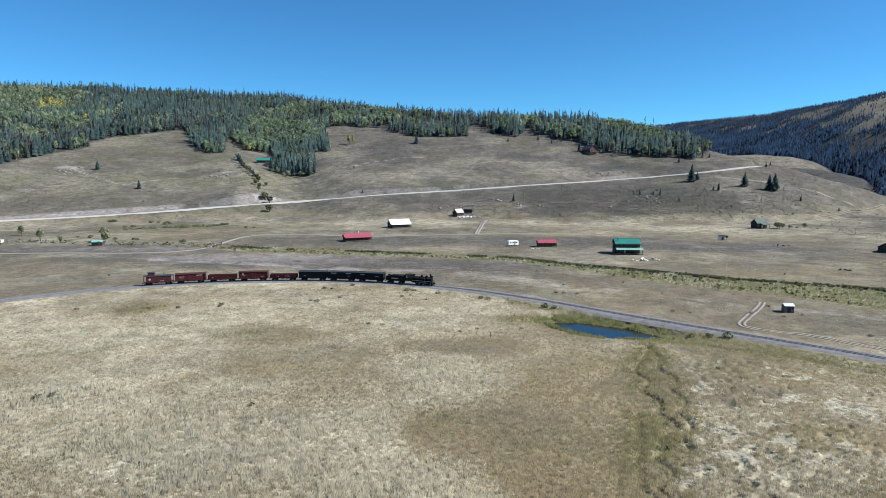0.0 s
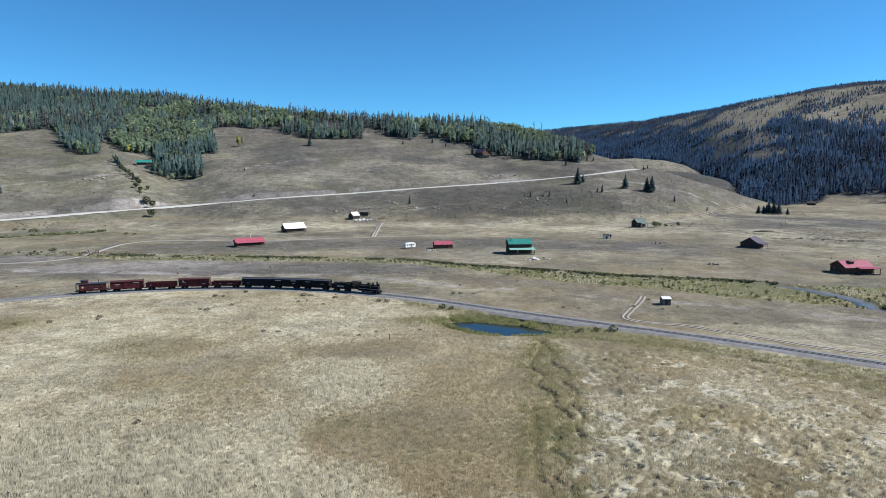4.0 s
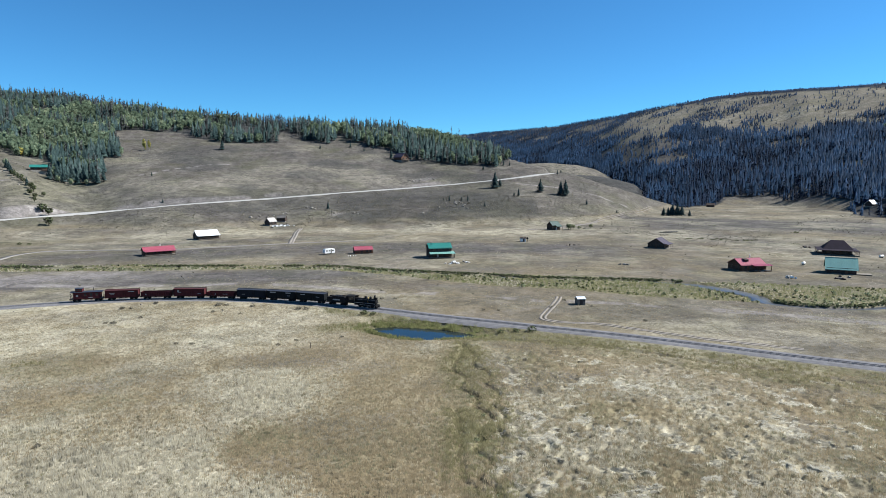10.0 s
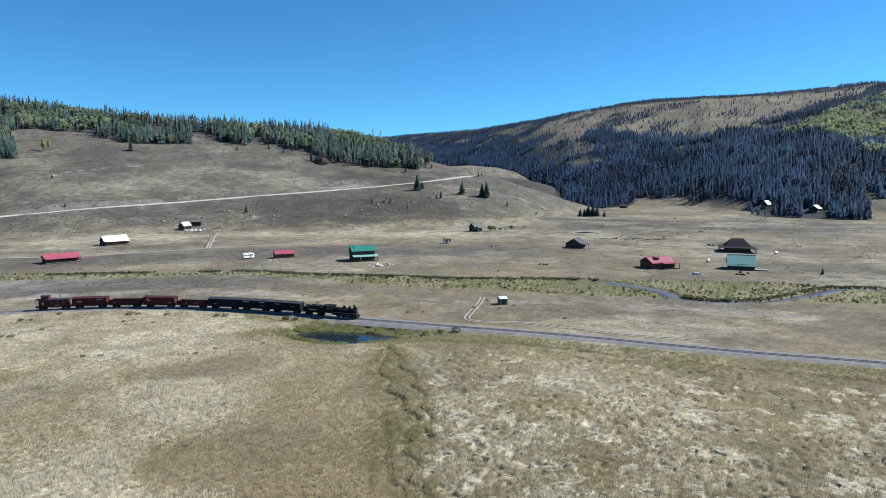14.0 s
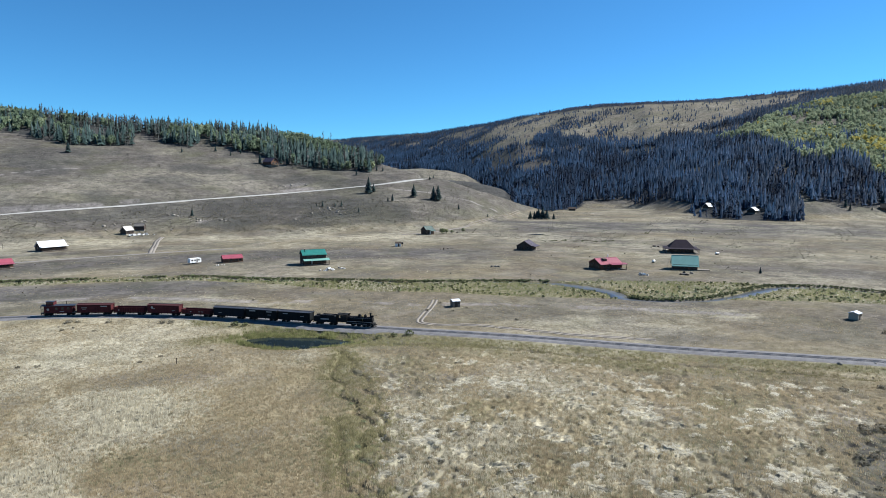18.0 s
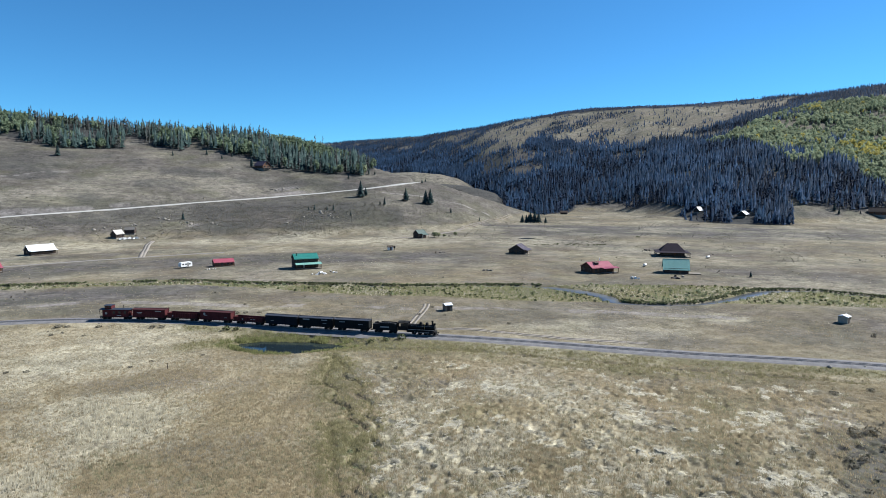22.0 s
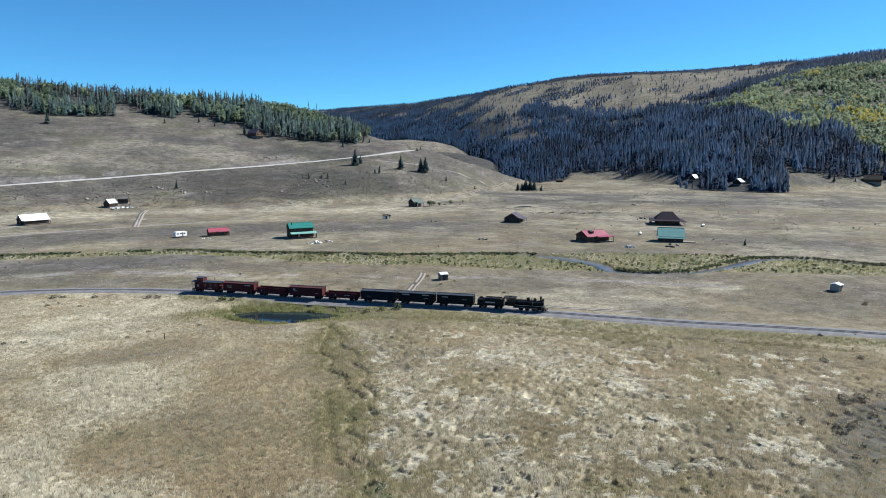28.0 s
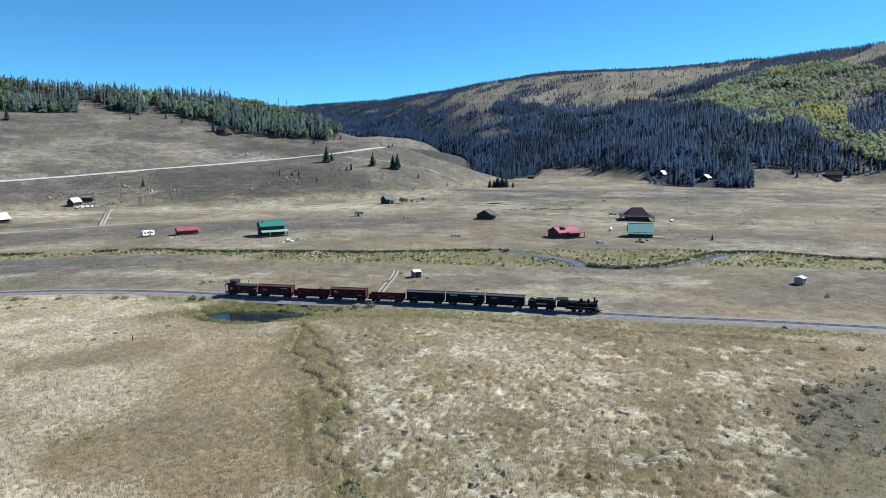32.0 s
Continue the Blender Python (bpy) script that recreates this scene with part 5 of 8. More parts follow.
def locomotive():
    """Ten-wheeler; x = 0 at the middle of the driving wheels."""
    eng = thing("steam_locomotive", pose(0, 0, 0), "black narrow-gauge steam locomotive with tall stack and two domes", "locomotive")
    boiler = Shape()
    n = 22
    for x0, x1, r0, r1 in ((-3.4, -0.6, 0.78, 0.76), (-0.6, 1.2, 0.76, 0.70), (1.2, 2.55, 0.68, 0.68), (2.55, 3.75, 0.72, 0.72)):
        boiler.tube((x0, 0, 1.92), (x1, 0, 1.92), r0, r1, n)
    part("boiler", boiler, BLACK, eng, flat=True)
    for x in (-1.6, -0.6, 0.4, 1.25, 2.5, 3.7):
        part("boiler_band", Shape().tube((x - 0.03, 0, 1.92), (x + 0.03, 0, 1.92), 0.79 if x < 1.3 else 0.735, n=n), BRASS if x == 1.25 else IRON, eng)
    part("smokebox_door", Shape().tube((3.75, 0, 1.92), (3.86, 0, 1.92), 0.60, 0.45, n=18).tube((3.86, 0, 1.92), (3.93, 0, 1.92), 0.12, n=10), IRON, eng)
    part("firebox", Shape().box(-2.3, 0, 0.75, 2.0, 0.95, 1.1), BLACK, eng)
    part("smokestack", Shape().lathe(3.15, 0, [(0.27, 2.55), (0.23, 2.72), (0.21, 3.45), (0.30, 3.55), (0.30, 3.66), (0.24, 3.68)], 16), BLACK, eng)
    part("sand_dome", Shape().lathe(1.75, 0, [(0.42, 2.45), (0.38, 2.65), (0.36, 2.98), (0.26, 3.12), (0.10, 3.2), (0.08, 3.3)], 16), BLACK, eng)
    part("steam_dome", Shape().lathe(0.15, 0, [(0.46, 2.5), (0.40, 2.7), (0.38, 3.08), (0.28, 3.22), (0.10, 3.28)], 16), BLACK, eng)
    part("whistle", Shape().tube((-0.35, 0.1, 2.7), (-0.35, 0.1, 3.3), 0.05, n=8), BRASS, eng)
    bell = part("bell_hanger", Shape().box(0.95, 0.22, 2.5, 0.06, 0.05, 0.5).box(0.95, -0.22, 2.5, 0.06, 0.05, 0.5).box(0.95, 0, 2.98, 0.06, 0.5, 0.05), IRON, eng)
    part("bell", Shape().lathe(0.95, 0, [(0.20, 2.66), (0.15, 2.76), (0.12, 2.9), (0.05, 2.98)], 12), BRASS, bell)
    lamp = part("headlight", Shape().tube((3.45, 0, 2.88), (3.95, 0, 2.88), 0.22, n=14).box(3.6, 0, 2.55, 0.5, 0.3, 0.14), BLACK, eng)
    part("lens", Shape().tube((3.95, 0, 2.88), (3.97, 0, 2.88), 0.19, n=14), GLASS, lamp)
    cab = part("cab", Shape().box(-3.35, 1.12, 1.15, 2.0, 0.06, 1.0).box(-3.35, -1.12, 1.15, 2.0, 0.06, 1.0)
               .box(-4.6, 1.12, 1.15, 0.5, 0.06, 1.0).box(-4.6, -1.12, 1.15, 0.5, 0.06, 1.0).box(-4.8, 1.12, 2.15, 0.12, 0.06, 0.75).box(-4.8, -1.12, 2.15, 0.12, 0.06, 0.75).box(-3.35, 1.12, 2.15, 0.14, 0.06, 0.75).box(-3.35, -1.12, 2.15, 0.14, 0.06, 0.75)
               .box(-2.42, 1.12, 2.15, 0.14, 0.06, 0.75).box(-2.42, -1.12, 2.15, 0.14, 0.06, 0.75).box(-2.38, 0.95, 1.15, 0.06, 0.36, 1.75).box(-2.38, -0.95, 1.15, 0.06, 0.36, 1.75)
               .box(-3.35, 0, 1.1, 2.0, 2.2, 0.08).box(-3.35, 1.12, 2.85, 2.0, 0.06, 0.1).box(-3.35, -1.12, 2.85, 2.0, 0.06, 0.1), BLACK, eng, at=pose(-0.65, 0, 0))
    arch = [(1.3 * math.sin(a), 2.93 + 0.34 * math.cos(a)) for a in np.linspace(-1.5, 1.5, 9)]
    roof = Shape().extrude(arch + [(u, z - 0.06) for u, z in arch[::-1]], "x", -5.05, -2.2)
    part("cab_roof", roof, IRON, cab, "sooty metal cab roof")
    part("roof_hatch", Shape().box(-3.5, 0, 3.24, 0.7, 0.7, 0.1), IRON, cab)
    for s in (-1, 1):
        for x in (-3.82, -2.88):
            part("cab_window", Shape().box(x, s * 1.12, 2.2, 0.78, 0.02, 0.62), GLASS, cab)
        part("running_board", Shape().box(0.45, s * 0.95, 1.42, 6.8, 0.5, 0.05), BLACK, eng)
        part("running_board_edge", Shape().box(0.45, s * 1.205, 1.41, 6.8, 0.02, 0.09), WHITE_PAINT, eng, "white painted edge")
        part("handrail", Shape().tube((-2.2, s * 0.92, 2.35), (3.6, s * 0.84, 2.35), 0.025, n=6), STEEL, eng)
        cyl = part("cylinder", Shape().tube((2.55, s * 0.82, 0.72), (3.5, s * 0.82, 0.72), 0.33, n=16).box(3.02, s * 0.75, 0.95, 0.8, 0.5, 0.4), BLACK, eng)
        part("cylinder_cap", Shape().tube((3.5, s * 0.82, 0.72), (3.56, s * 0.82, 0.72), 0.28, n=14), STEEL, cyl)
        part("air_tank", Shape().tube((-1.9, s * 0.98, 1.18), (-0.3, s * 0.98, 1.18), 0.17, n=10), BLACK, eng)
        rod = part("side_rod", Shape().box(0, s * 0.66, -0.055, 3.3, 0.05, 0.11).tube((-1.55, s * 0.63, 0), (-1.55, s * 0.70, 0), 0.11, n=10)
                   .tube((0, s * 0.63, 0), (0, s * 0.70, 0), 0.11, n=10).tube((1.55, s * 0.63, 0), (1.55, s * 0.70, 0), 0.11, n=10), STEEL, eng, "bright steel side rod", at=pose(0, 0, 0.58 - 0.25))
        RODS.append((rod, 90 if s > 0 else 0))
        part("crosshead_guide", Shape().box(1.95, s * 0.82, 0.78, 1.2, 0.12, 0.06).box(1.95, s * 0.82, 0.60, 1.2, 0.12, 0.06), STEEL, eng)
    part("engine_frame", Shape().box(0, 0.36, 0.55, 7.0, 0.1, 0.5).box(0, -0.36, 0.55, 7.0, 0.1, 0.5).box(3.6, 0, 0.7, 0.3, 1.9, 0.3), IRON, eng)
    for x in (-1.55, 0, 1.55):
        w = part("driving_wheels", DRIVERS, IRON, eng, at=pose(x, 0, 0.58))
        WHEELSETS.append((w, 0.58, (x, 0, 0.58)))
    bogie = part("leading_truck", Shape().box(3.05, 0, 0.40, 1.6, 0.7, 0.12), IRON, eng)
    for x in (2.45, 3.65):
        w = part("wheelset", FREIGHT_WHEELS, IRON, bogie, at=pose(x, 0, 0.33))
        WHEELSETS.append((w, 0.33, (x, 0, 0.33)))
    pilot = Shape()
    for k in range(11):
        y = -0.95 + 0.19 * k
        pilot.tube((4.05, y, 0.68), (4.05 + 0.75 * (1 - abs(y) / 1.1), y * 0.75, 0.10), 0.035, n=5)
    pilot.box(4.05, 0, 0.62, 0.2, 2.1, 0.26)
    part("pilot", pilot, IRON, eng, "slatted cowcatcher")
    part("pilot_platform", Shape().box(3.85, 0, 0.98, 0.7, 1.9, 0.06), IRON, eng)
    part("flag_post", Shape().tube((4.0, 0.85, 1.0), (4.0, 0.85, 1.7), 0.02, n=5), IRON, eng)
    part("flag_post", Shape().tube((4.0, -0.85, 1.0), (4.0, -0.85, 1.7), 0.02, n=5), IRON, eng)
    part("coupler", COUPLER, IRON, eng, at=pose(4.3, 0, 0))
    return eng


def tender():
    car = thing("tender", pose(0, 0, 0), "black coal tender with rounded coal bunker", "tender")
    L, W = 6.3, 2.2
    part("water_tank", Shape().box(0, 0, 0.98, L, W, 1.35), BLACK, car)
    part("deck", Shape().box(0, 0, 0.86, L + 0.5, W + 0.1, 0.12), IRON, car)
    coping = Shape()
    for s in (-1, 1):
        coping.box(0.7, s * (W / 2 - 0.06), 2.33, 4.0, 0.06, 0.38)
    coping.box(-1.3, 0, 2.33, 0.06, W - 0.12, 0.38)
    part("coal_boards", coping, BLACK, car)
    q = np.random.default_rng(3)
    heap = Shape()
    for k in range(90):
        x, y = q.uniform(-1.1, 2.5), q.uniform(-0.85, 0.85)
        z = 2.25 + 0.42 * (1 - abs(y)) * (1 - abs(x - 0.6) / 3.4)
        heap.box(x, y, z - 0.2, 0.4, 0.4, 0.32, m=Matrix.Translation((x, y, z)) @ Euler(tuple(q.uniform(-0.6, 0.6, 3))).to_matrix().to_4x4() @ Matrix.Translation((-x, -y, -z)))
    heap.box(0.7, 0, 2.2, 3.9, W - 0.2, 0.25)
    part("coal", heap, COAL, car, "heap of black coal")
    part("front_bulkhead", Shape().box(L / 2 + 0.05, 0, 0.98, 0.1, 1.9, 1.9), BLACK, car)
    part("water_hatch", Shape().tube((-1.9, 0, 2.33), (-1.9, 0, 2.6), 0.28, n=14), IRON, car)
    part("tender_lamp", Shape().box(-2.6, 0, 2.4, 0.3, 0.3, 0.35), IRON, car)
    part("tool_box", Shape().box(-2.45, 0.75, 2.33, 0.6, 0.4, 0.3), IRON, car)
    bars(car, [(0, 1.52, 2.4, 0.34)], half=W / 2 + 0.004)
    part("coupler", COUPLER, IRON, car, at=pose(-L / 2 - 0.2, 0, 0, 0, 0, 180))
    for x in (-1.95, 1.95):
        add_truck(car, x, 1.3)
    return car


FRONT_AT = 226.0  # how far along the line the pilot is at the start
TRAIN = []        # (thing, distance behind the pilot, half distance between trucks)


def build_train():
    TRAIN.append((locomotive(), 4.15, 1.5))
    TRAIN.append((tender(), 13.3, 1.95))
    sets = [lambda: boxcar("boxcar", DARK_GREEN, "black-green boxcar with pale lettering", 0.0, [(-2.6, 2.35, 1.5, 0.22), (2.4, 1.9, 1.2, 0.14)]),
            lambda: boxcar("boxcar", DARK_GREEN, "black-green boxcar with large faded lettering", 0.0, [(-2.7, 2.45, 1.9, 0.34), (2.4, 2.45, 1.7, 0.30), (2.5, 1.7, 1.0, 0.12)]),
            lambda: boxcar("boxcar", DARK_BLUE, "dark blue boxcar with a grey roof", 0.0, [(-2.6, 1.6, 0.9, 0.12)]),
            lambda: gondola("low red gondola car with plank sides", 10, [(-1.6, 1.35, 0.5, 0.3), (1.4, 1.45, 1.5, 0.16)], 2.08),
            lambda: boxcar("boxcar", RED_PAINT, "oxide-red boxcar with a round emblem", 0.0, [(-2.9, 1.95, 1.0, 0.16), (3.1, 1.5, 0.9, 0.14)]),
            lambda: gondola("red gondola car with heavy side stakes", 13, [(-2.9, 1.3, 0.42, 0.42)], 2.3),
            lambda: boxcar("boxcar", RED_PAINT, "oxide-red boxcar with white lettering", 0.0, [(-2.7, 2.1, 1.5, 0.18), (-2.7, 1.75, 1.1, 0.12), (2.7, 2.45, 1.8, 0.26)]),
            caboose]
    at = 17.15
    for k, make in enumerate(sets):
        length = 9.98 if k < 7 else 9.4
        car = make()
        TRAIN.append((car, at + length / 2, 2.6 if k == 7 else 3.0))
        at += length
        if k == 4:
            for s in (-1, 1):
                part("emblem", Shape().tube((-3.3 * s * -1, s * 1.185, 2.40), (-3.3 * s * -1, s * 1.2, 2.40), 0.34, n=18), WHITE_PAINT, car, "round white emblem")


build_train()


def front(t):
    return FRONT_AT + 4.33 * t + 0.0075 * t * t


def car_pose(s, half):
    x0, y0, _ = on_track(s - half)
    x1, y1, _ = on_track(s + half)
    return pose((x0 + x1) / 2, (y0 + y1) / 2, RAIL_TOP, 0, 0, math.degrees(math.atan2(y1 - y0, x1 - x0)))

# ---------------------------------------------------------------- houses
def gable_roof(L, W, eave, ridge, over, mat, parent, label="", name="roof", seam=0.6, y0=0.0):
    """Two thick roof sheets with standing seams; the ridge runs along x."""
    s = Shape()
    rise = (ridge - eave) / (W / 2)
    lo = eave - rise * over
    half, end = W / 2 + over, L / 2 + over
    for k in (-1, 1):
        s.slab([(-end, y0, ridge), (-end, y0 + k * half, lo), (end, y0 + k * half, lo), (end, y0, ridge)], 0.14)
        for i in range(int(2 * end / seam) + 1):
            x = -end + 0.03 + i * (2 * end - 0.06) / max(1, int(2 * end / seam))
            s.tube((x, y0 + k * half, lo + 0.005), (x, y0, ridge + 0.005), 0.018, n=4)
    s.tube((-end, y0, ridge + 0.02), (end, y0, ridge + 0.02), 0.1, n=6)
    return part(name, s, mat, parent, label)


def log_wall(parent, mat, x0, y0, x1, y1, z0, z1, course=0.27):
    """A wall of stacked logs from corner to corner, over a core of chinking."""
    a, b = Vector((x0, y0, 0)), Vector((x1, y1, 0))
    way = (b - a).normalized()
    n = max(1, round((z1 - z0) / course))
    h = (z1 - z0) / n
    mid = (a + b) / 2
    wall = part("wall", Shape().box(mid.x, mid.y, z0, max(abs(x1 - x0) - 0.1, 0.1), max(abs(y1 - y0) - 0.1, 0.1), z1 - z0), mat, parent)
    logs = [Shape().tube(a - way * e, b + way * e, h * 0.56, n=6).mesh("log", mat) for e in (0.0, 0.12)]
    for k in range(n):
        part("log", logs[k % 2], mat, wall, at=pose(0, 0, z0 + (k + 0.5) * h))
    return wall


def window(parent, x, y, z, w, h, face, frame_mat=BOARD_GREY):
    """A window in the wall that faces +x, -x, +y or -y."""
    m = pose(x, y, z, 0, 0, {"-y": 0, "+y": 180, "+x": 90, "-x": -90}[face])
    s = Shape().box(0, -0.02, 0, w, 0.04, h)
    pane = part("window", s, GLASS, parent, at=m)
    f = Shape().box(0, -0.05, -0.06, w + 0.12, 0.1, 0.06).box(0, -0.04, h, w + 0.1, 0.08, 0.05).box(-w / 2 - 0.025, -0.04, 0, 0.05, 0.08, h).box(w / 2 + 0.025, -0.04, 0, 0.05, 0.08, h).box(0, -0.04, 0, 0.035, 0.06, h)
    part("window_frame", f, frame_mat, pane)
    return pane


def door(parent, x, y, z, face, mat, h=2.05):
    m = pose(x, y, z, 0, 0, {"-y": 0, "+y": 180, "+x": 90, "-x": -90}[face])
    d = part("door", Shape().box(0, -0.03, 0, 0.92, 0.08, h).box(0, -0.06, 0.25, 0.6, 0.03, 0.7).box(0, -0.06, 1.15, 0.6, 0.03, 0.7), mat, parent, at=m)
    part("door_handle", Shape().box(0.36, -0.1, 1.0, 0.06, 0.08, 0.12), STEEL, d)
    return d


def porch(parent, x0, x1, y, depth, roof_z, posts, deck_mat=DECK, post_mat=LOG_BROWN, rail=True, deck_z=0.45, roof_mat=None, drop=0.45):
    """A deck along the front (towards -y), with posts, a rail and its own lean-to roof."""
    dk = part("porch_deck", Shape().box((x0 + x1) / 2, y - depth / 2, deck_z - 0.16, x1 - x0, depth, 0.16), deck_mat, parent)
    part("deck_skirt", Shape().box((x0 + x1) / 2, y - depth + 0.06, -0.3, x1 - x0, 0.06, deck_z + 0.1), post_mat, dk)
    for k in range(posts):
        x = x0 + 0.1 + k * (x1 - x0 - 0.2) / (posts - 1)
        part("porch_post", Shape().box(x, y - depth + 0.15, deck_z, 0.16, 0.16, roof_z - drop - deck_z + 0.05), post_mat, parent)
    if rail:
        s = Shape().box((x0 + x1) / 2, y - depth + 0.15, deck_z + 0.85, x1 - x0 - 0.2, 0.09, 0.07).box((x0 + x1) / 2, y - depth + 0.15, deck_z + 0.18, x1 - x0 - 0.2, 0.06, 0.06)
        n = int((x1 - x0) / 0.35)
        for k in range(n):
            s.box(x0 + 0.2 + k * (x1 - x0 - 0.4) / n, y - depth + 0.15, deck_z + 0.2, 0.05, 0.05, 0.66)
        part("porch_rail", s, post_mat, parent)
    if roof_mat:
        s = Shape().slab([(x0 - 0.3, y, roof_z), (x0 - 0.3, y - depth - 0.35, roof_z - drop), (x1 + 0.3, y - depth - 0.35, roof_z - drop), (x1 + 0.3, y, roof_z)], 0.1)
        for k in range(int((x1 - x0) / 0.9) + 1):
            x = x0 - 0.2 + k * (x1 - x0 + 0.4) / int((x1 - x0) / 0.9)
            s.tube((x, y, roof_z + 0.03), (x, y - depth - 0.35, roof_z - drop + 0.03), 0.03, n=4)
        part("porch_roof", s, roof_mat, parent)


def steps(parent, x, y, top):
    s = Shape()
    n = max(2, round(top / 0.18))
    for k in range(n):
        s.box(x, y - 0.28 * (n - k - 0.5), -0.2, 1.2, 0.28, 0.2 + top * (k + 1) / (n + 1))
    part("steps", s, DECK, parent)


def house(name, x, y, turn, L, W, eave, ridge, wall_mat, roof_mat, label, category="house", over=0.5, logs=True, sink=0.0):
    """Walls with gables, a foundation and a roof; x along the ridge, front towards -y."""
    c, s = math.cos(radians(turn)), math.sin(radians(turn))
    zs = [ground_at(x + u * L / 2 * c - v * W / 2 * s, y + u * L / 2 * s + v * W / 2 * c) for u in (-1, 1) for v in (-1, 1)]
    z = sum(zs) / 4 - sink
    ob = thing(name, pose(x, y, z, 0, 0, turn), label, category)
    deep = max(0.4, z - min(zs) + 0.3)
    part("foundation", Shape().box(0, 0, -deep, L + 0.1, W + 0.1, deep + 0.22), STONE, ob)
    hl, hw = L / 2, W / 2
    if logs:
        for a in ((-hl, -hw, hl, -hw), (-hl, hw, hl, hw), (-hl, -hw, -hl, hw), (hl, -hw, hl, hw)):
            log_wall(ob, wall_mat, *a, 0.15, eave)
    else:
        for k in (-1, 1):
            w1 = Shape().box(0, k * hw, 0.1, L, 0.16, eave - 0.1)
            for i in range(int(L / 0.6)):
                w1.box(-hl + 0.3 + i * 0.6, k * (hw + 0.09), 0.1, 0.06, 0.03, eave - 0.1)
            part("wall", w1, wall_mat, ob)
            part("wall", Shape().box(k * hl, 0, 0.1, 0.16, W, eave - 0.1), wall_mat, ob)
    for k in (-1, 1):
        g = Shape().extrude([(-hw, eave - 0.02), (hw, eave - 0.02), (0, ridge - 0.12)], "x", k * hl - 0.08, k * hl + 0.08)
        for i in range(1, int(W / 0.5)):
            u = -hw + i * 0.5
            g.box(k * (hl + 0.09), u, eave, 0.03, 0.06, max(0.05, (ridge - eave - 0.1) * (1 - abs(u) / hw) - 0.1))
        part("gable", g, wall_mat, ob)
    gable_roof(L, W, eave, ridge, over, roof_mat, ob)
    return ob


def chimney(parent, x, y, z0, z1, mat=IRON, r=0.14):
    part("chimney", Shape().tube((x, y, z0), (x, y, z1), r, n=8).tube((x, y, z1), (x, y, z1 + 0.14), r * 1.5, r * 0.8, n=8), mat, parent)


def houses():
    # white-roofed cabin with an open porch
    h = house("cabin", -28, 401, 24, 12.6, 7.2, 2.7, 5.3, LOG_DARK, ROOF_WHITE, "dark log cabin with a bright galvanised roof and open porch", "cabin")
    porch(h, -6.3, 6.3, -3.6, 2.4, 2.75, 7, post_mat=LOG_DARK, roof_mat=ROOF_WHITE, drop=0.3)
    for px in (-4, -1.3, 1.5, 4.2):
        window(h, px, -3.74, 1.1, 1.0, 1.0, "-y")
    door(h, 0.1, -3.74, 0.3, "-y", LOG_BROWN)
    window(h, -6.44, 0, 1.2, 1.0, 1.0, "-x")
    # long red-roofed cabin
    h = house("cabin", -45, 330, 20, 13.6, 5.6, 2.5, 4.0, LOG_BROWN, ROOF_RED, "long brown log cabin with a red metal roof", "cabin")
    porch(h, -6.8, 6.8, -2.8, 2.3, 2.5, 8, post_mat=LOG_DARK, roof_mat=ROOF_RED, drop=0.35)
    for px in (-5, -2.2, 2.0, 4.9):
        window(h, px, -2.94, 1.0, 1.1, 1.0, "-y")
    door(h, -0.2, -2.94, 0.3, "-y", LOG_DARK)
    chimney(h, 1.0, 0.4, 3.4, 4.9, ROOF_WHITE)
    window(h, -6.94, 0, 1.1, 0.9, 0.9, "-x")
    # small shed with a red roof
    h = house("shed", 50.3, 305, 2, 8.6, 4.6, 2.2, 3.5, LOG_BROWN, ROOF_RED, "low brown shed with a red metal roof", "shed", 0.35)
    door(h, -1.0, -2.44, 0.15, "-y", LOG_DARK)
    window(h, 1.6, -2.44, 0.9, 0.9, 0.8, "-y")
    window(h, 3.2, -2.44, 0.9, 0.9, 0.8, "-y")
    porch(h, 2.2, 4.4, -2.3, 1.2, 2.0, 2, rail=False, deck_z=0.25)
    # two-storey house with a green roof and a front verandah
    h = house("farmhouse", 82.4, 282.6, -4, 10.2, 7.4, 4.8, 6.6, LOG_DARK, ROOF_GREEN, "two-storey dark log house with a bright green metal roof", "house")
    porch(h, -5.1, 6.2, -3.7, 2.5, 2.95, 7, post_mat=LOG_BROWN, roof_mat=ROOF_TEAL, drop=0.7)
    for px in (-3.9, -1.6, 1.0, 3.6):
        window(h, px, -3.84, 3.45, 1.05, 1.15, "-y")
    for px in (-3.9, 1.6, 3.8):
        window(h, px, -3.84, 1.1, 1.15, 1.15, "-y")
    door(h, -1.2, -3.84, 0.45, "-y", WHITE_WALL)
    for pz in (1.1, 3.6):
        window(h, -5.24, -1.4, pz, 0.9, 1.0, "-x")
        window(h, -5.24, 1.4, pz, 0.9, 1.0, "-x")
    chimney(h, -4.0, -1.5, 5.2, 7.0)
    part("balcony", Shape().box(5.9, -1.2, 2.9, 1.3, 5.0, 0.15).box(6.5, -1.2, 3.8, 0.08, 5.0, 0.08).box(6.5, -3.6, 3.0, 0.1, 0.1, 0.9).box(6.5, -1.2, 3.0, 0.1, 0.1, 0.9).box(6.5, 1.2, 3.0, 0.1, 0.1, 0.9)
         .box(6.5, -3.6, -0.2, 0.14, 0.14, 3.1).box(6.5, 1.2, -0.2, 0.14, 0.14, 3.1), DECK, h, "side balcony on posts")
    steps(h, 5.0, -6.4, 0.45)
    # cabin under the hill with shrubs beside it
    h = house("cabin", 198, 396, 12, 6.6, 5.8, 3.6, 5.8, LOG_DARK, ROOF_GREY_GREEN, "tall dark cabin with a grey-green roof and lean-to", "cabin", 0.4)
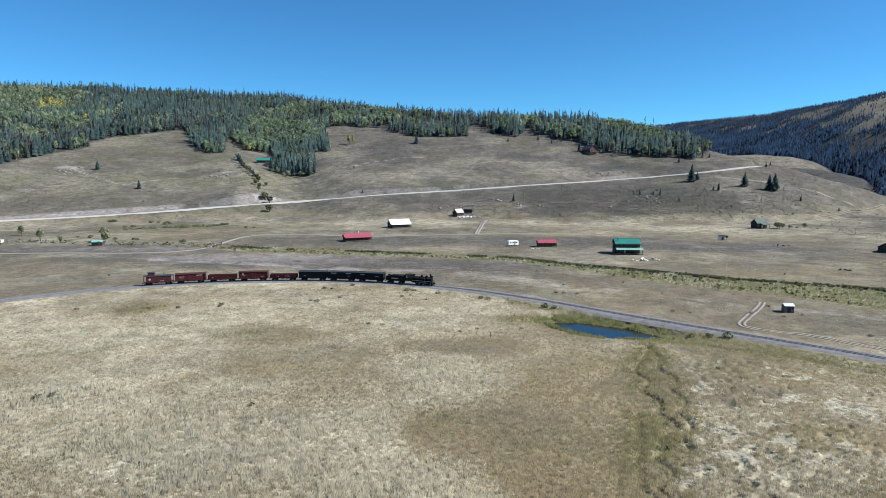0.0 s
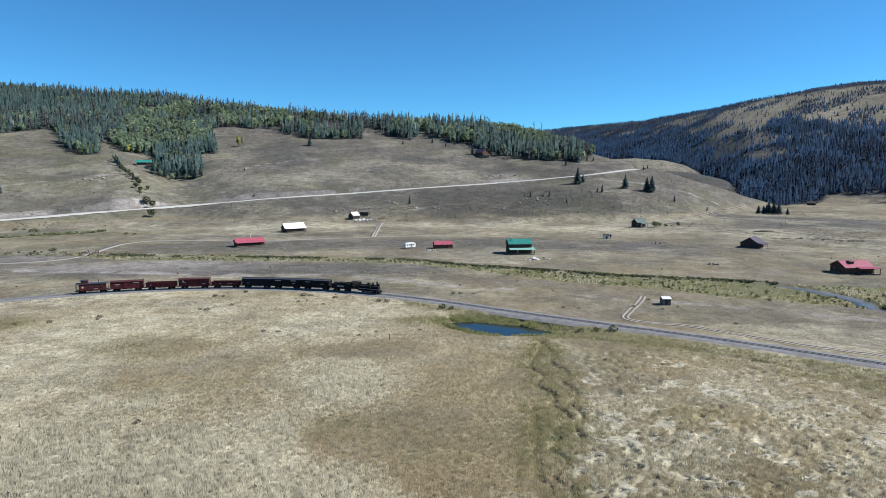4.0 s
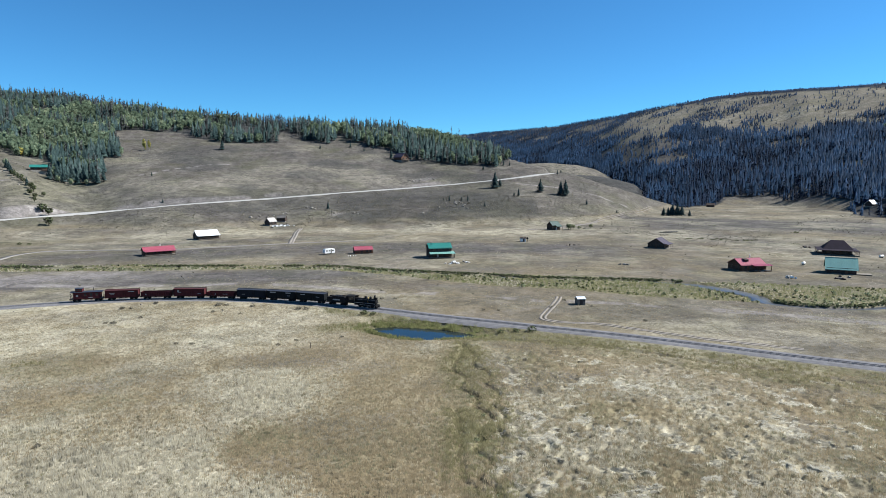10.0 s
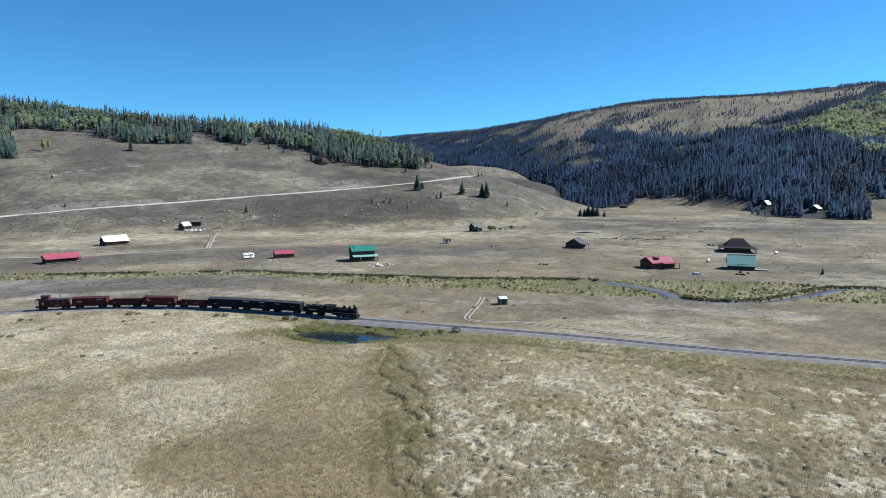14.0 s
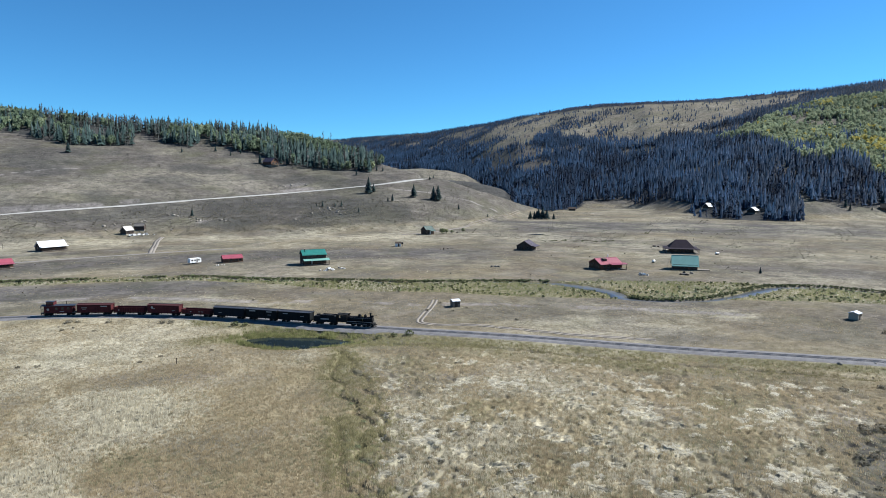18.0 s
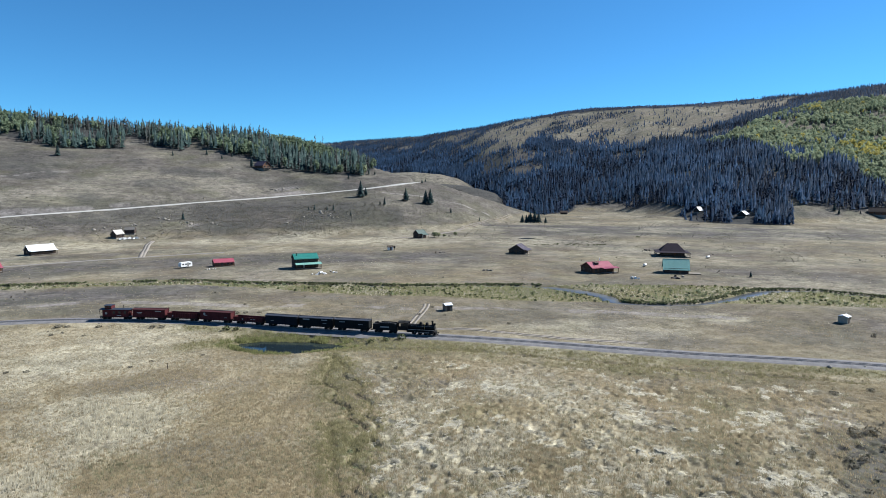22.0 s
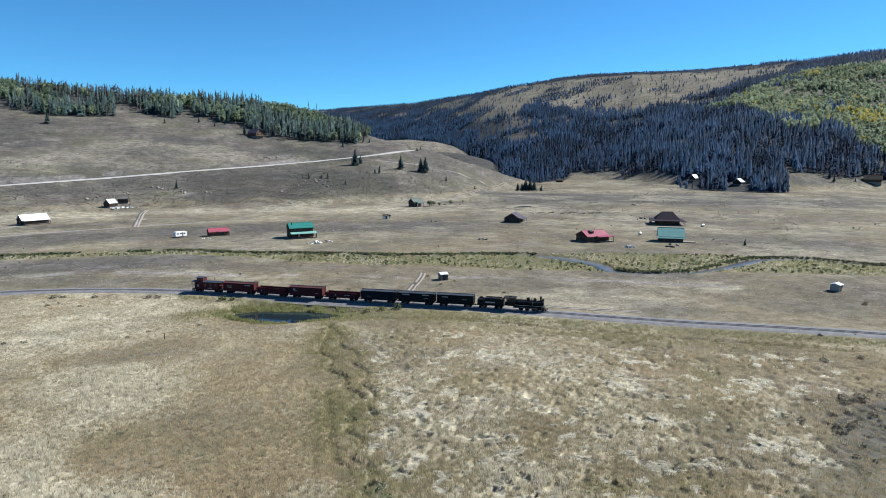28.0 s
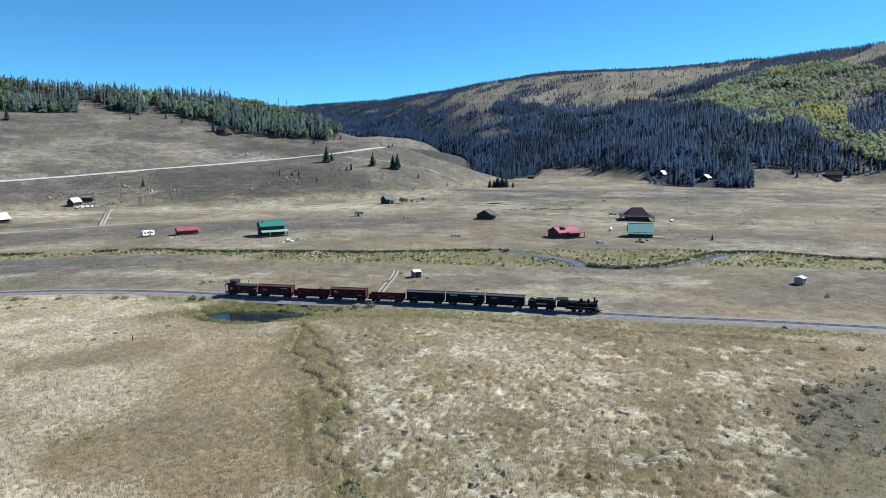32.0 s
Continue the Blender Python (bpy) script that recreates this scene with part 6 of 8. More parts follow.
    part("lean_to_roof", Shape().slab([(-1.2, -2.8, 3.7), (-1.2, -5.4, 2.6), (3.6, -5.4, 2.6), (3.6, -2.8, 3.7)], 0.12), ROOF_GREY_GREEN, h)
    for px in (-1.0, 1.2, 3.4):
        part("lean_to_post", Shape().box(px, -5.2, -0.4, 0.18, 0.18, 3.0), LOG_BROWN, h)
    window(h, -2.2, -3.04, 1.1, 1.0, 1.0, "-y")
    window(h, 1.7, -3.04, 1.1, 1.2, 1.0, "-y")
    door(h, 0, -3.04, 0.2, "-y", WHITE_WALL)
    # dark log cabin, gable towards the stream
    h = house("cabin", 203.4, 284.6, -142, 9.0, 8.2, 2.6, 5.2, LOG_DARK, ROOF_MAUVE, "dark log cabin with a faded mauve roof", "cabin")
    window(h, 4.64, -2, 1.0, 1.0, 1.0, "+x")
    window(h, 4.64, 2, 1.0, 1.0, 1.0, "+x")
    door(h, 4.64, 0, 0.2, "+x", LOG_BROWN)
    window(h, 0.5, 4.24, 1.0, 1.2, 1.0, "+y")
    for px in (-3.5, 0, 3.5):
        part("porch_post", Shape().box(px, 6.0, -0.4, 0.16, 0.16, 2.7), LOG_DARK, h)
    part("porch_roof", Shape().slab([(-4.6, 4.0, 2.75), (4.6, 4.0, 2.75), (4.6, 6.3, 2.2), (-4.6, 6.3, 2.2)], 0.1), ROOF_MAUVE, h)
    part("porch_deck", Shape().box(0, 5.2, 0.0, 9.0, 2.2, 0.2), DECK, h)
    # brown cabin with a red roof and a corner porch
    h = house("cabin", 190.6, 208.0, -6, 10.6, 8.4, 2.7, 4.7, LOG_BROWN, ROOF_RED, "brown log cabin with a red metal roof and corner porch", "cabin")
    window(h, -5.44, -2.3, 1.1, 0.9, 1.0, "-x")
    window(h, -5.44, 2.0, 1.1, 0.9, 1.0, "-x")
    for px in (-3.6, -1.6):
        window(h, px, -4.34, 1.1, 1.0, 1.0, "-y")
    door(h, 0.8, -4.34, 0.3, "-y", LOG_DARK)
    porch(h, -1.0, 6.6, -4.2, 2.2, 2.75, 4, roof_mat=ROOF_RED, drop=0.35, rail=False)
    chimney(h, 1.6, 0.6, 4.2, 5.9, ROOF_WHITE)
    part("dormer", Shape().box(-1.8, -1.6, 3.6, 1.5, 1.6, 0.9).slab([(-2.7, -2.6, 4.45), (-0.9, -2.6, 4.45), (-0.9, -0.4, 4.8), (-2.7, -0.4, 4.8)], 0.1), LOG_DARK, h)
    steps(h, 2.2, -6.4, 0.45)
    # large house with a purple hipped roof and deck all round
    h = thing("lodge", pose(268, 235.5, ground_at(268, 235.5), 0, 0, -42) @ Matrix.Scale(0.9, 4), "large dark lodge with a purple hipped roof and wraparound deck", "house")
    part("foundation", Shape().box(0, 0, -0.6, 12.6, 10.2, 0.9), STONE, h)
    for a in ((-6.2, -5, 6.2, -5), (-6.2, 5, 6.2, 5), (-6.2, -5, -6.2, 5), (6.2, -5, 6.2, 5)):
        log_wall(h, LOG_DARK, *a, 0.3, 3.5)
    roof = Shape().add([(-7.0, -5.8, 3.3), (7.0, -5.8, 3.3), (7.0, 5.8, 3.3), (-7.0, 5.8, 3.3), (-3.0, 0, 7.6), (3.0, 0, 7.6)], [(0, 1, 5, 4), (1, 2, 5), (2, 3, 4, 5), (3, 0, 4), (3, 2, 1, 0)])
    part("roof", roof, ROOF_PURPLE, h)
    eaves = Shape()
    for a, b in (((-9.6, -8.2), (9.6, -8.2)), ((9.6, -8.2), (9.6, 8.2)), ((9.6, 8.2), (-9.6, 8.2)), ((-9.6, 8.2), (-9.6, -8.2))):
        k = lambda p, f: (p[0] * f[0], p[1] * f[1])
        (ax, ay), (bx, by) = a, b
        eaves.slab([(ax * 0.71, ay * 0.69, 3.32), (ax, ay, 2.75), (bx, by, 2.75), (bx * 0.71, by * 0.69, 3.32)], 0.1)
    part("verandah_roof", eaves, ROOF_PURPLE, h)
    part("deck", Shape().box(0, 0, 0.2, 19, 16.2, 0.2), DECK, h)
    part("deck_skirt", Shape().box(0, -8.0, -0.6, 19, 0.1, 0.85).box(-9.4, 0, -0.6, 0.1, 16, 0.85).box(9.4, 0, -0.6, 0.1, 16, 0.85), LOG_DARK, h)
    for k in range(7):
        part("post", Shape().box(-9.2 + k * 18.4 / 6, -7.9, 0.4, 0.2, 0.2, 2.4), LOG_DARK, h)
        if k % 2 == 0:
            for sx in (-9.2, 9.2):
                part("post", Shape().box(sx, -7.9 + (k + 2) * 1.95, 0.4, 0.2, 0.2, 2.4), LOG_DARK, h)
    part("rail", Shape().box(0, -7.9, 1.25, 18.4, 0.08, 0.08).box(0, -7.9, 0.75, 18.4, 0.05, 0.05).box(9.2, 0, 1.25, 0.08, 15.8, 0.08).box(-9.2, 0, 1.25, 0.08, 15.8, 0.08), LOG_BROWN, h)
    for px in (-4, -1.5, 3.5):
        window(h, px, -5.16, 1.2, 1.2, 1.2, "-y")
    door(h, 1.2, -5.16, 0.4, "-y", LOG_BROWN)
    # house with a wide teal roof
    h = house("cabin", 219.0, 190.0, -44, 9.6, 7.8, 2.4, 5.9, LOG_DARK, ROOF_TEAL, "dark cabin under a broad teal metal roof", "cabin", 0.7)
    for px in (-3.4, -1, 3.6):
        window(h, px, -4.04, 1.0, 1.2, 1.1, "-y")
    door(h, 1.6, -4.04, 0.2, "-y", LOG_BROWN)
    part("side_deck", Shape().box(7.4, -2.0, 0.2, 5.0, 4.5, 0.18).box(5.2, -4, -0.3, 0.16, 0.16, 0.6).box(9.6, -4, -0.3, 0.16, 0.16, 0.6).box(9.6, 0, -0.3, 0.16, 0.16, 0.6), DECK, h, "bleached plank side deck")
    # small huts near the railway
    for x, y, turn, label in ((92.6, 166.4, -8, "small brown plank hut with a white roof"), (182.0, 98.6, 10, "small pale plank hut with a white roof")):
        h = house("hut", x, y, turn, 2.2, 2.3, 1.95, 2.3, HUT_BOARD if x < 100 else BEIGE_BOARD, ROOF_WHITE, label, "hut", 0.22, logs=False)
        part("door", Shape().box(-0.1, -1.25, 0.1, 0.9, 0.04, 1.75), LOG_DARK, h)
        window(h, 0.75, -1.23, 1.1, 0.4, 0.4, "-y")
    # privy and small outbuildings
    h = house("privy", 147, 332, -20, 3.0, 2.6, 2.0, 2.6, WHITE_WALL, LOG_DARK, "small white shed with a dark side", "shed", 0.2, logs=False)
    part("door", Shape().box(0.3, -1.4, 0.1, 0.9, 0.04, 1.7), LOG_DARK, h)
    part("fuel_tank", Shape().tube((2.4, 0.6, 1.9), (2.4, -0.9, 1.9), 0.55, n=14).box(2.4, 0.4, 0, 0.1, 0.8, 1.5).box(2.4, -0.7, 0, 0.1, 0.8, 1.5), IRON, h)
    h = house("cabin", -170, 310, 8, 4.6, 3.4, 2.0, 2.7, LOG_DARK, ROOF_TEAL, "small dark cabin with a pale blue-green roof", "cabin", 0.3)
    window(h, -1.2, -1.94, 0.9, 0.8, 0.8, "-y")
    door(h, 1.0, -1.94, 0.15, "-y", LOG_BROWN)
    # homestead at the foot of the slope
    h = house("farmhouse", 11, 467, 40, 6.4, 5.0, 2.6, 5.0, LOG_DARK, BLEACHED, "derelict dark log farmhouse with a bleached tin roof", "house", 0.3, logs=False)
    window(h, -1.8, -2.8, 1.0, 0.9, 1.0, "-y", LOG_DARK)
    window(h, 1.9, -2.8, 1.0, 0.9, 1.0, "-y", LOG_DARK)
    door(h, 0.1, -2.8, 0.2, "-y", LOG_DARK)
    h2 = house("shed", 19, 475, -15, 6.0, 4.5, 2.8, 4.4, LOG_DARK, BOARD_GREY, "collapsing dark shed beside the farmhouse", "shed", 0.3)
    wall = Shape()
    for k in range(9):
        wall.box(12 + 1.3 * k, 461.6 + 0.3 * (k % 2), ground_at(12 + 1.3 * k, 462) - 0.2, 1.0, 0.25, 0.8 + 0.3 * (k % 3))
    tagged(new("board_fence", wall.mesh("board_fence", WHITE_WALL)), "white board fence in front of the farmhouse", "fence")
    # houses up on the ridge
    h = house("chalet", 160, 702, -62, 13.0, 10.0, 4.0, 8.2, LOG_BROWN, ROOF_MAUVE, "brown ridge-top chalet with a steep faded mauve roof", "house", 0.9)
    window(h, 6.64, -2.4, 1.2, 1.6, 1.6, "+x")
    window(h, 6.64, 2.4, 1.2, 1.6, 1.6, "+x")
    window(h, 6.64, 0, 4.4, 1.8, 1.6, "+x")
    part("deck", Shape().box(8.0, 0, 0.6, 3.0, 11.0, 0.2).box(9.4, 0, 1.5, 0.1, 11, 0.1).box(9.3, -5, -1.5, 0.2, 0.2, 3.0).box(9.3, 5, -1.5, 0.2, 0.2, 3.0).box(9.3, 0, -1.5, 0.2, 0.2, 3.0), DECK, h)
    h = house("house", 220, 681, -10, 11.0, 8.0, 3.2, 5.4, LOG_DARK, ROOF_MAUVE, "dark house among trees on the ridge", "house", 0.6)
    window(h, -2.5, -4.14, 1.1, 1.4, 1.2, "-y")
    window(h, 2.5, -4.14, 1.1, 1.4, 1.2, "-y")
    h = house("cabin", -183, 651, 14, 14.0, 7.0, 3.0, 4.8, LOG_DARK, ROOF_GREEN, "dark cabin with a blue-green roof beside a spruce grove", "cabin", 0.8, sink=-2.6)
    window(h, -3, -3.64, 1.0, 1.6, 1.1, "-y")
    porch(h, 1.5, 7.0, -3.5, 2.4, 3.0, 4, rail=True)
    # cabins at the edge of the far forest
    h = house("cabin", 577, 418, 18, 10.0, 7.5, 2.8, 5.6, LOG_DARK, ROOF_WHITE, "cabin with a white roof at the edge of the forest", "cabin", 0.8)
    window(h, 0, -3.9, 1.0, 1.2, 1.0, "-y")
    h = house("cabin", 594, 487, 12, 8.0, 6.5, 2.8, 6.0, LOG_DARK, ROOF_WHITE, "cabin with a steep white roof among dark spruces", "cabin", 0.8)
    window(h, 4.14, 0, 1.0, 1.0, 1.0, "+x")
    h = house("house", 709, 358, -64, 15.0, 10.0, 3.6, 7.6, LOG_BROWN, LOG_DARK, "brown house below the far forest", "house", 0.9)
    window(h, -3, -5.14, 1.2, 1.4, 1.2, "-y")
    window(h, 3, -5.14, 1.2, 1.4, 1.2, "-y")
    house("cabin", 505, 612, -50, 8.0, 6.0, 2.6, 4.4, LOG_DARK, LOG_DARK, "small dark cabin in the shade of the forest", "cabin", 0.6)


def camper():
    x, y = 34.2, 307.5
    ob = thing("camper_trailer", pose(x, y, ground_at(x, y), 0, 0, 22), "white camper trailer with dark windows", "trailer")
    prof = [(-2.7, 0.55), (2.6, 0.55), (2.75, 0.9), (2.7, 2.3), (2.4, 2.6), (-2.3, 2.6), (-2.75, 2.2), (-2.8, 1.0)]
    part("body", Shape().extrude(prof, "y", -1.1, 1.1), WHITE_WALL, ob)
    for px in (-1.7, -0.3, 1.5):
        part("window", Shape().box(px, -1.11, 1.45, 0.8, 0.04, 0.55), GLASS, ob)
    part("door", Shape().box(0.62, -1.12, 0.65, 0.6, 0.04, 1.75), BOARD_GREY, ob)
    for s in (-1, 1):
        w = part("wheel", Shape().tube((-0.2, s * 0.95, 0.34), (-0.2, s * 1.15, 0.34), 0.34, n=14), BLACK, ob)
        part("rim", Shape().tube((-0.2, s * 1.15, 0.34), (-0.2, s * 1.17, 0.34), 0.18, n=12), STEEL, w)
    part("hitch", Shape().box(3.2, 0, 0.45, 1.0, 0.12, 0.1).box(3.6, 0, 0.0, 0.08, 0.08, 0.5), IRON, ob)
    x, y = -226, 318
    ob = thing("flatbed_trailer", pose(x, y, ground_at(x, y), 0, 0, 5), "white trailer parked beside the lane", "trailer")
    part("body", Shape().box(0, 0, 0.6, 6.0, 2.3, 1.3), WHITE_WALL, ob)
    part("wheel", Shape().tube((-0.6, -1.15, 0.35), (-0.6, 1.15, 0.35), 0.35, n=12), BLACK, ob)


def bridge():
    ob = thing("plank_bridge", pose(-112.9, 309.5, 0, 0, 0, 88), "low dark plank bridge over the creek", "bridge")
    for k in range(20):
        part("plank", Shape().box(-5 + k * 0.52, 0, 0.22, 0.48, 4.4, 0.1), BOARD_GREY, ob)
    for s in (-1, 1):
        part("beam", Shape().box(0, s * 1.7, -0.15, 11, 0.3, 0.36), LOG_DARK, ob)
        part("curb", Shape().box(0, s * 2.1, 0.32, 10.4, 0.2, 0.25), LOG_DARK, ob)
        for k in range(4):
            part("post", Shape().box(-4.8 + 3.2 * k, s * 2.15, -0.2, 0.18, 0.18, 1.3), LOG_DARK, ob)
        part("rail", Shape().box(0, s * 2.15, 1.0, 10.4, 0.12, 0.14), LOG_DARK, ob)


houses()
camper()
bridge()

# ---------------------------------------------------------------- trees
rng = np.random.default_rng(7)


def spruce_template(seed, tiers=4, sides=6, slim=0.21, ragged=0.35):
    """A conifer one unit high: trunk and stacked, ragged skirts of branches."""
    q = np.random.default_rng(seed)
    v, f = [], []
    for a in range(3):
        v.append((0.018 * math.cos(a * 2.1), 0.018 * math.sin(a * 2.1), 0))
    v.append((0, 0, 0.6))
    f += [(0, 1, 3), (1, 2, 3), (2, 0, 3)]
    for k in range(tiers):
        lo, hi = 0.06 + 0.80 * (k / tiers) ** 1.05, 0.06 + 0.80 * ((k + 2.1) / tiers) ** 1.05
        hi = min(hi, 1.0) if k < tiers - 1 else 1.0
        r = slim * (1 - k / tiers) ** 0.85 + 0.012
        base, turn = len(v), q.uniform(0, 6)
        v.append((q.normal(0, 0.006), q.normal(0, 0.006), hi))
        for i in range(sides):
            rr = r * (1 - ragged * q.random()) * (1.12 if i % 2 else 0.72)
            t = turn + 2 * math.pi * i / sides
            v.append((rr * math.cos(t), rr * math.sin(t), lo + 0.05 * q.random() - (0.02 if i % 2 else -0.03)))
        f += [(base, base + 1 + i, base + 1 + (i + 1) % sides) for i in range(sides)]
    return np.array(v), np.array(f)


def snag_template(seed, twigs=16, reach=0.185):
    """A dead conifer one unit high: a bare stem with thin broken boughs and gaps between them."""
    q = np.random.default_rng(seed)
    v = [(0.016 * math.cos(a * 2.1), 0.016 * math.sin(a * 2.1), 0) for a in range(3)] + [(0, 0, 1.0)]
    f = [(0, 1, 3), (1, 2, 3), (2, 0, 3)]
    for k in range(twigs):
        z = 0.12 + 0.80 * (k + q.random()) / twigs
        a, l = q.uniform(0, 6.28), reach * (1.15 - z) ** 0.8 * q.uniform(0.7, 1.35)
        c, t = (math.cos(a), math.sin(a)), 0.075 * q.uniform(0.7, 1.3)
        n = len(v)
        v += [(0, 0, z + t), (0, 0, z - 0.4 * t), (l * c[0], l * c[1], z - 0.03 * q.random())]
        f.append((n, n + 1, n + 2))
        v += [(-0.3 * l * c[1], 0.3 * l * c[0], z), (0.3 * l * c[1], -0.3 * l * c[0], z + 0.3 * t)]
        f.append((n + 3, n + 4, n + 2))
    return np.array(v), np.array(f)


def leafy_template(seed, leaves=34, width=0.30, low=0.25, leaf=0.15, corners=(0, 1.6, 3.1, 4.7)):
    """A broadleaf tree one unit high: trunk, and a crown of separate leaf clumps with gaps."""
    q = np.random.default_rng(seed)
    v = [(0.02, 0, 0), (-0.01, 0.018, 0), (-0.01, -0.018, 0), (0, 0, 0.7)]
    f = [(0, 1, 3), (1, 2, 3), (2, 0, 3)]
    for _ in range(leaves):
        u = q.normal(size=3)
        u /= np.linalg.norm(u)
        c = u * q.uniform(0.55, 1.0) * np.array([width, width, (1 - low) / 2 - leaf * 0.4]) + np.array([0, 0, (1 + low) / 2])
        n = u + q.normal(0, 0.5, 3)
        n /= np.linalg.norm(n)
        a = np.cross(n, q.normal(size=3))
        a /= np.linalg.norm(a)
        b = np.cross(n, a)
        s = leaf * q.uniform(0.6, 1.2)
        k = len(v)
        v += [tuple(c + s * (a * math.cos(t) + b * math.sin(t)) * q.uniform(0.7, 1.1) + n * (0.25 * s if j == 0 else 0)) for j, t in enumerate(corners)]
        f += [(k, k + 1, k + 2), (k, k + 2, k + 3)][:len(corners) - 2]
    return np.array(v), np.array(f)


SPRUCES = [spruce_template(k, 5, 6) for k in range(8)]
FIRS = [spruce_template(50 + k, 4, 5, 0.215, 0.4) for k in range(8)]
BARE_SPRUCES = [snag_template(20 + k) for k in range(8)]
BROAD_FIRS = [spruce_template(60 + k, 4, 6, 0.27, 0.4) for k in range(6)]
ASPENS = [leafy_template(k, 60, 0.215, 0.14, 0.125, (0, 2.1, 4.2)) for k in range(6)]

ASPEN_GROVES = [[(-614, 895), (-600, 960), (-470, 960), (-440, 880), (-418, 737), (-416, 690), (-414, 647), (-489, 709)], [(-243, 716), (-289, 986), (-217, 1013), (-149, 810), (-146, 737), (-202, 754), (-218, 696)],
                [(-164, 891), (-168, 984), (-70, 960), (-62, 844), (-109, 862)], [(56, 833), (60, 900), (120, 890), (126, 816)], [(190, 783), (200, 860), (260, 800), (262, 700), (227, 702)],
                [(905, 734), (932, 711), (995, 730), (1066, 748), (1128, 756), (1195, 760), (1248, 752), (1252, 710), (1269, 656), (1245, 604), (1205, 543), (1074, 481), (1029, 494), (981, 486), (901, 447), (874, 422), (863, 394), (900, 380), (880, 330), (790, 340), (780, 367),
                 (801, 405), (801, 425), (837, 452), (868, 501), (814, 484), (789, 492), (806, 536), (866, 595), (914, 670), (890, 690)]]
GOLD_GROVES = [[(938, 531), (955, 503), (950, 469), (888, 432), (845, 440), (855, 485)], [(1209, 768), (1250, 748), (1180, 705), (1140, 720)], [(-560, 900), (-470, 930), (-460, 860), (-540, 850)]]



def wooded(x, y, polygons):
    hit = np.zeros(x.shape, bool)
    for p in polygons:
        hit |= inside(x, y, p)
    return hit


def candidates(x0, x1, y0, y1, step):
    gx, gy = np.meshgrid(np.arange(x0, x1, step), np.arange(y0, y1, step))
    gx, gy = gx.ravel(), gy.ravel()
    return gx + rng.uniform(-0.48, 0.48, gx.size) * step, gy + rng.uniform(-0.48, 0.48, gy.size) * step


def plant(name, x, y, templates, size, mat, label, category="forest", sink=0.3, foot=(1.0, 1.0, 1.0, 0.78)):
    z = height(x, y) - sink
    n = len(x)
    s = (size[0] + (size[1] - size[0]) * rng.random(n) ** 1.3) * np.interp(z, [0, 45, 90, 190], foot)
    me = strew(name, templates, np.stack([x, y, z], 1), s, rng.uniform(0, 6.28, n), rng.integers(0, len(templates), n), mat, rng.uniform(0.9, 1.15, n), 0.7)
    return tagged(new(name, me), label, category, kind="stuff")


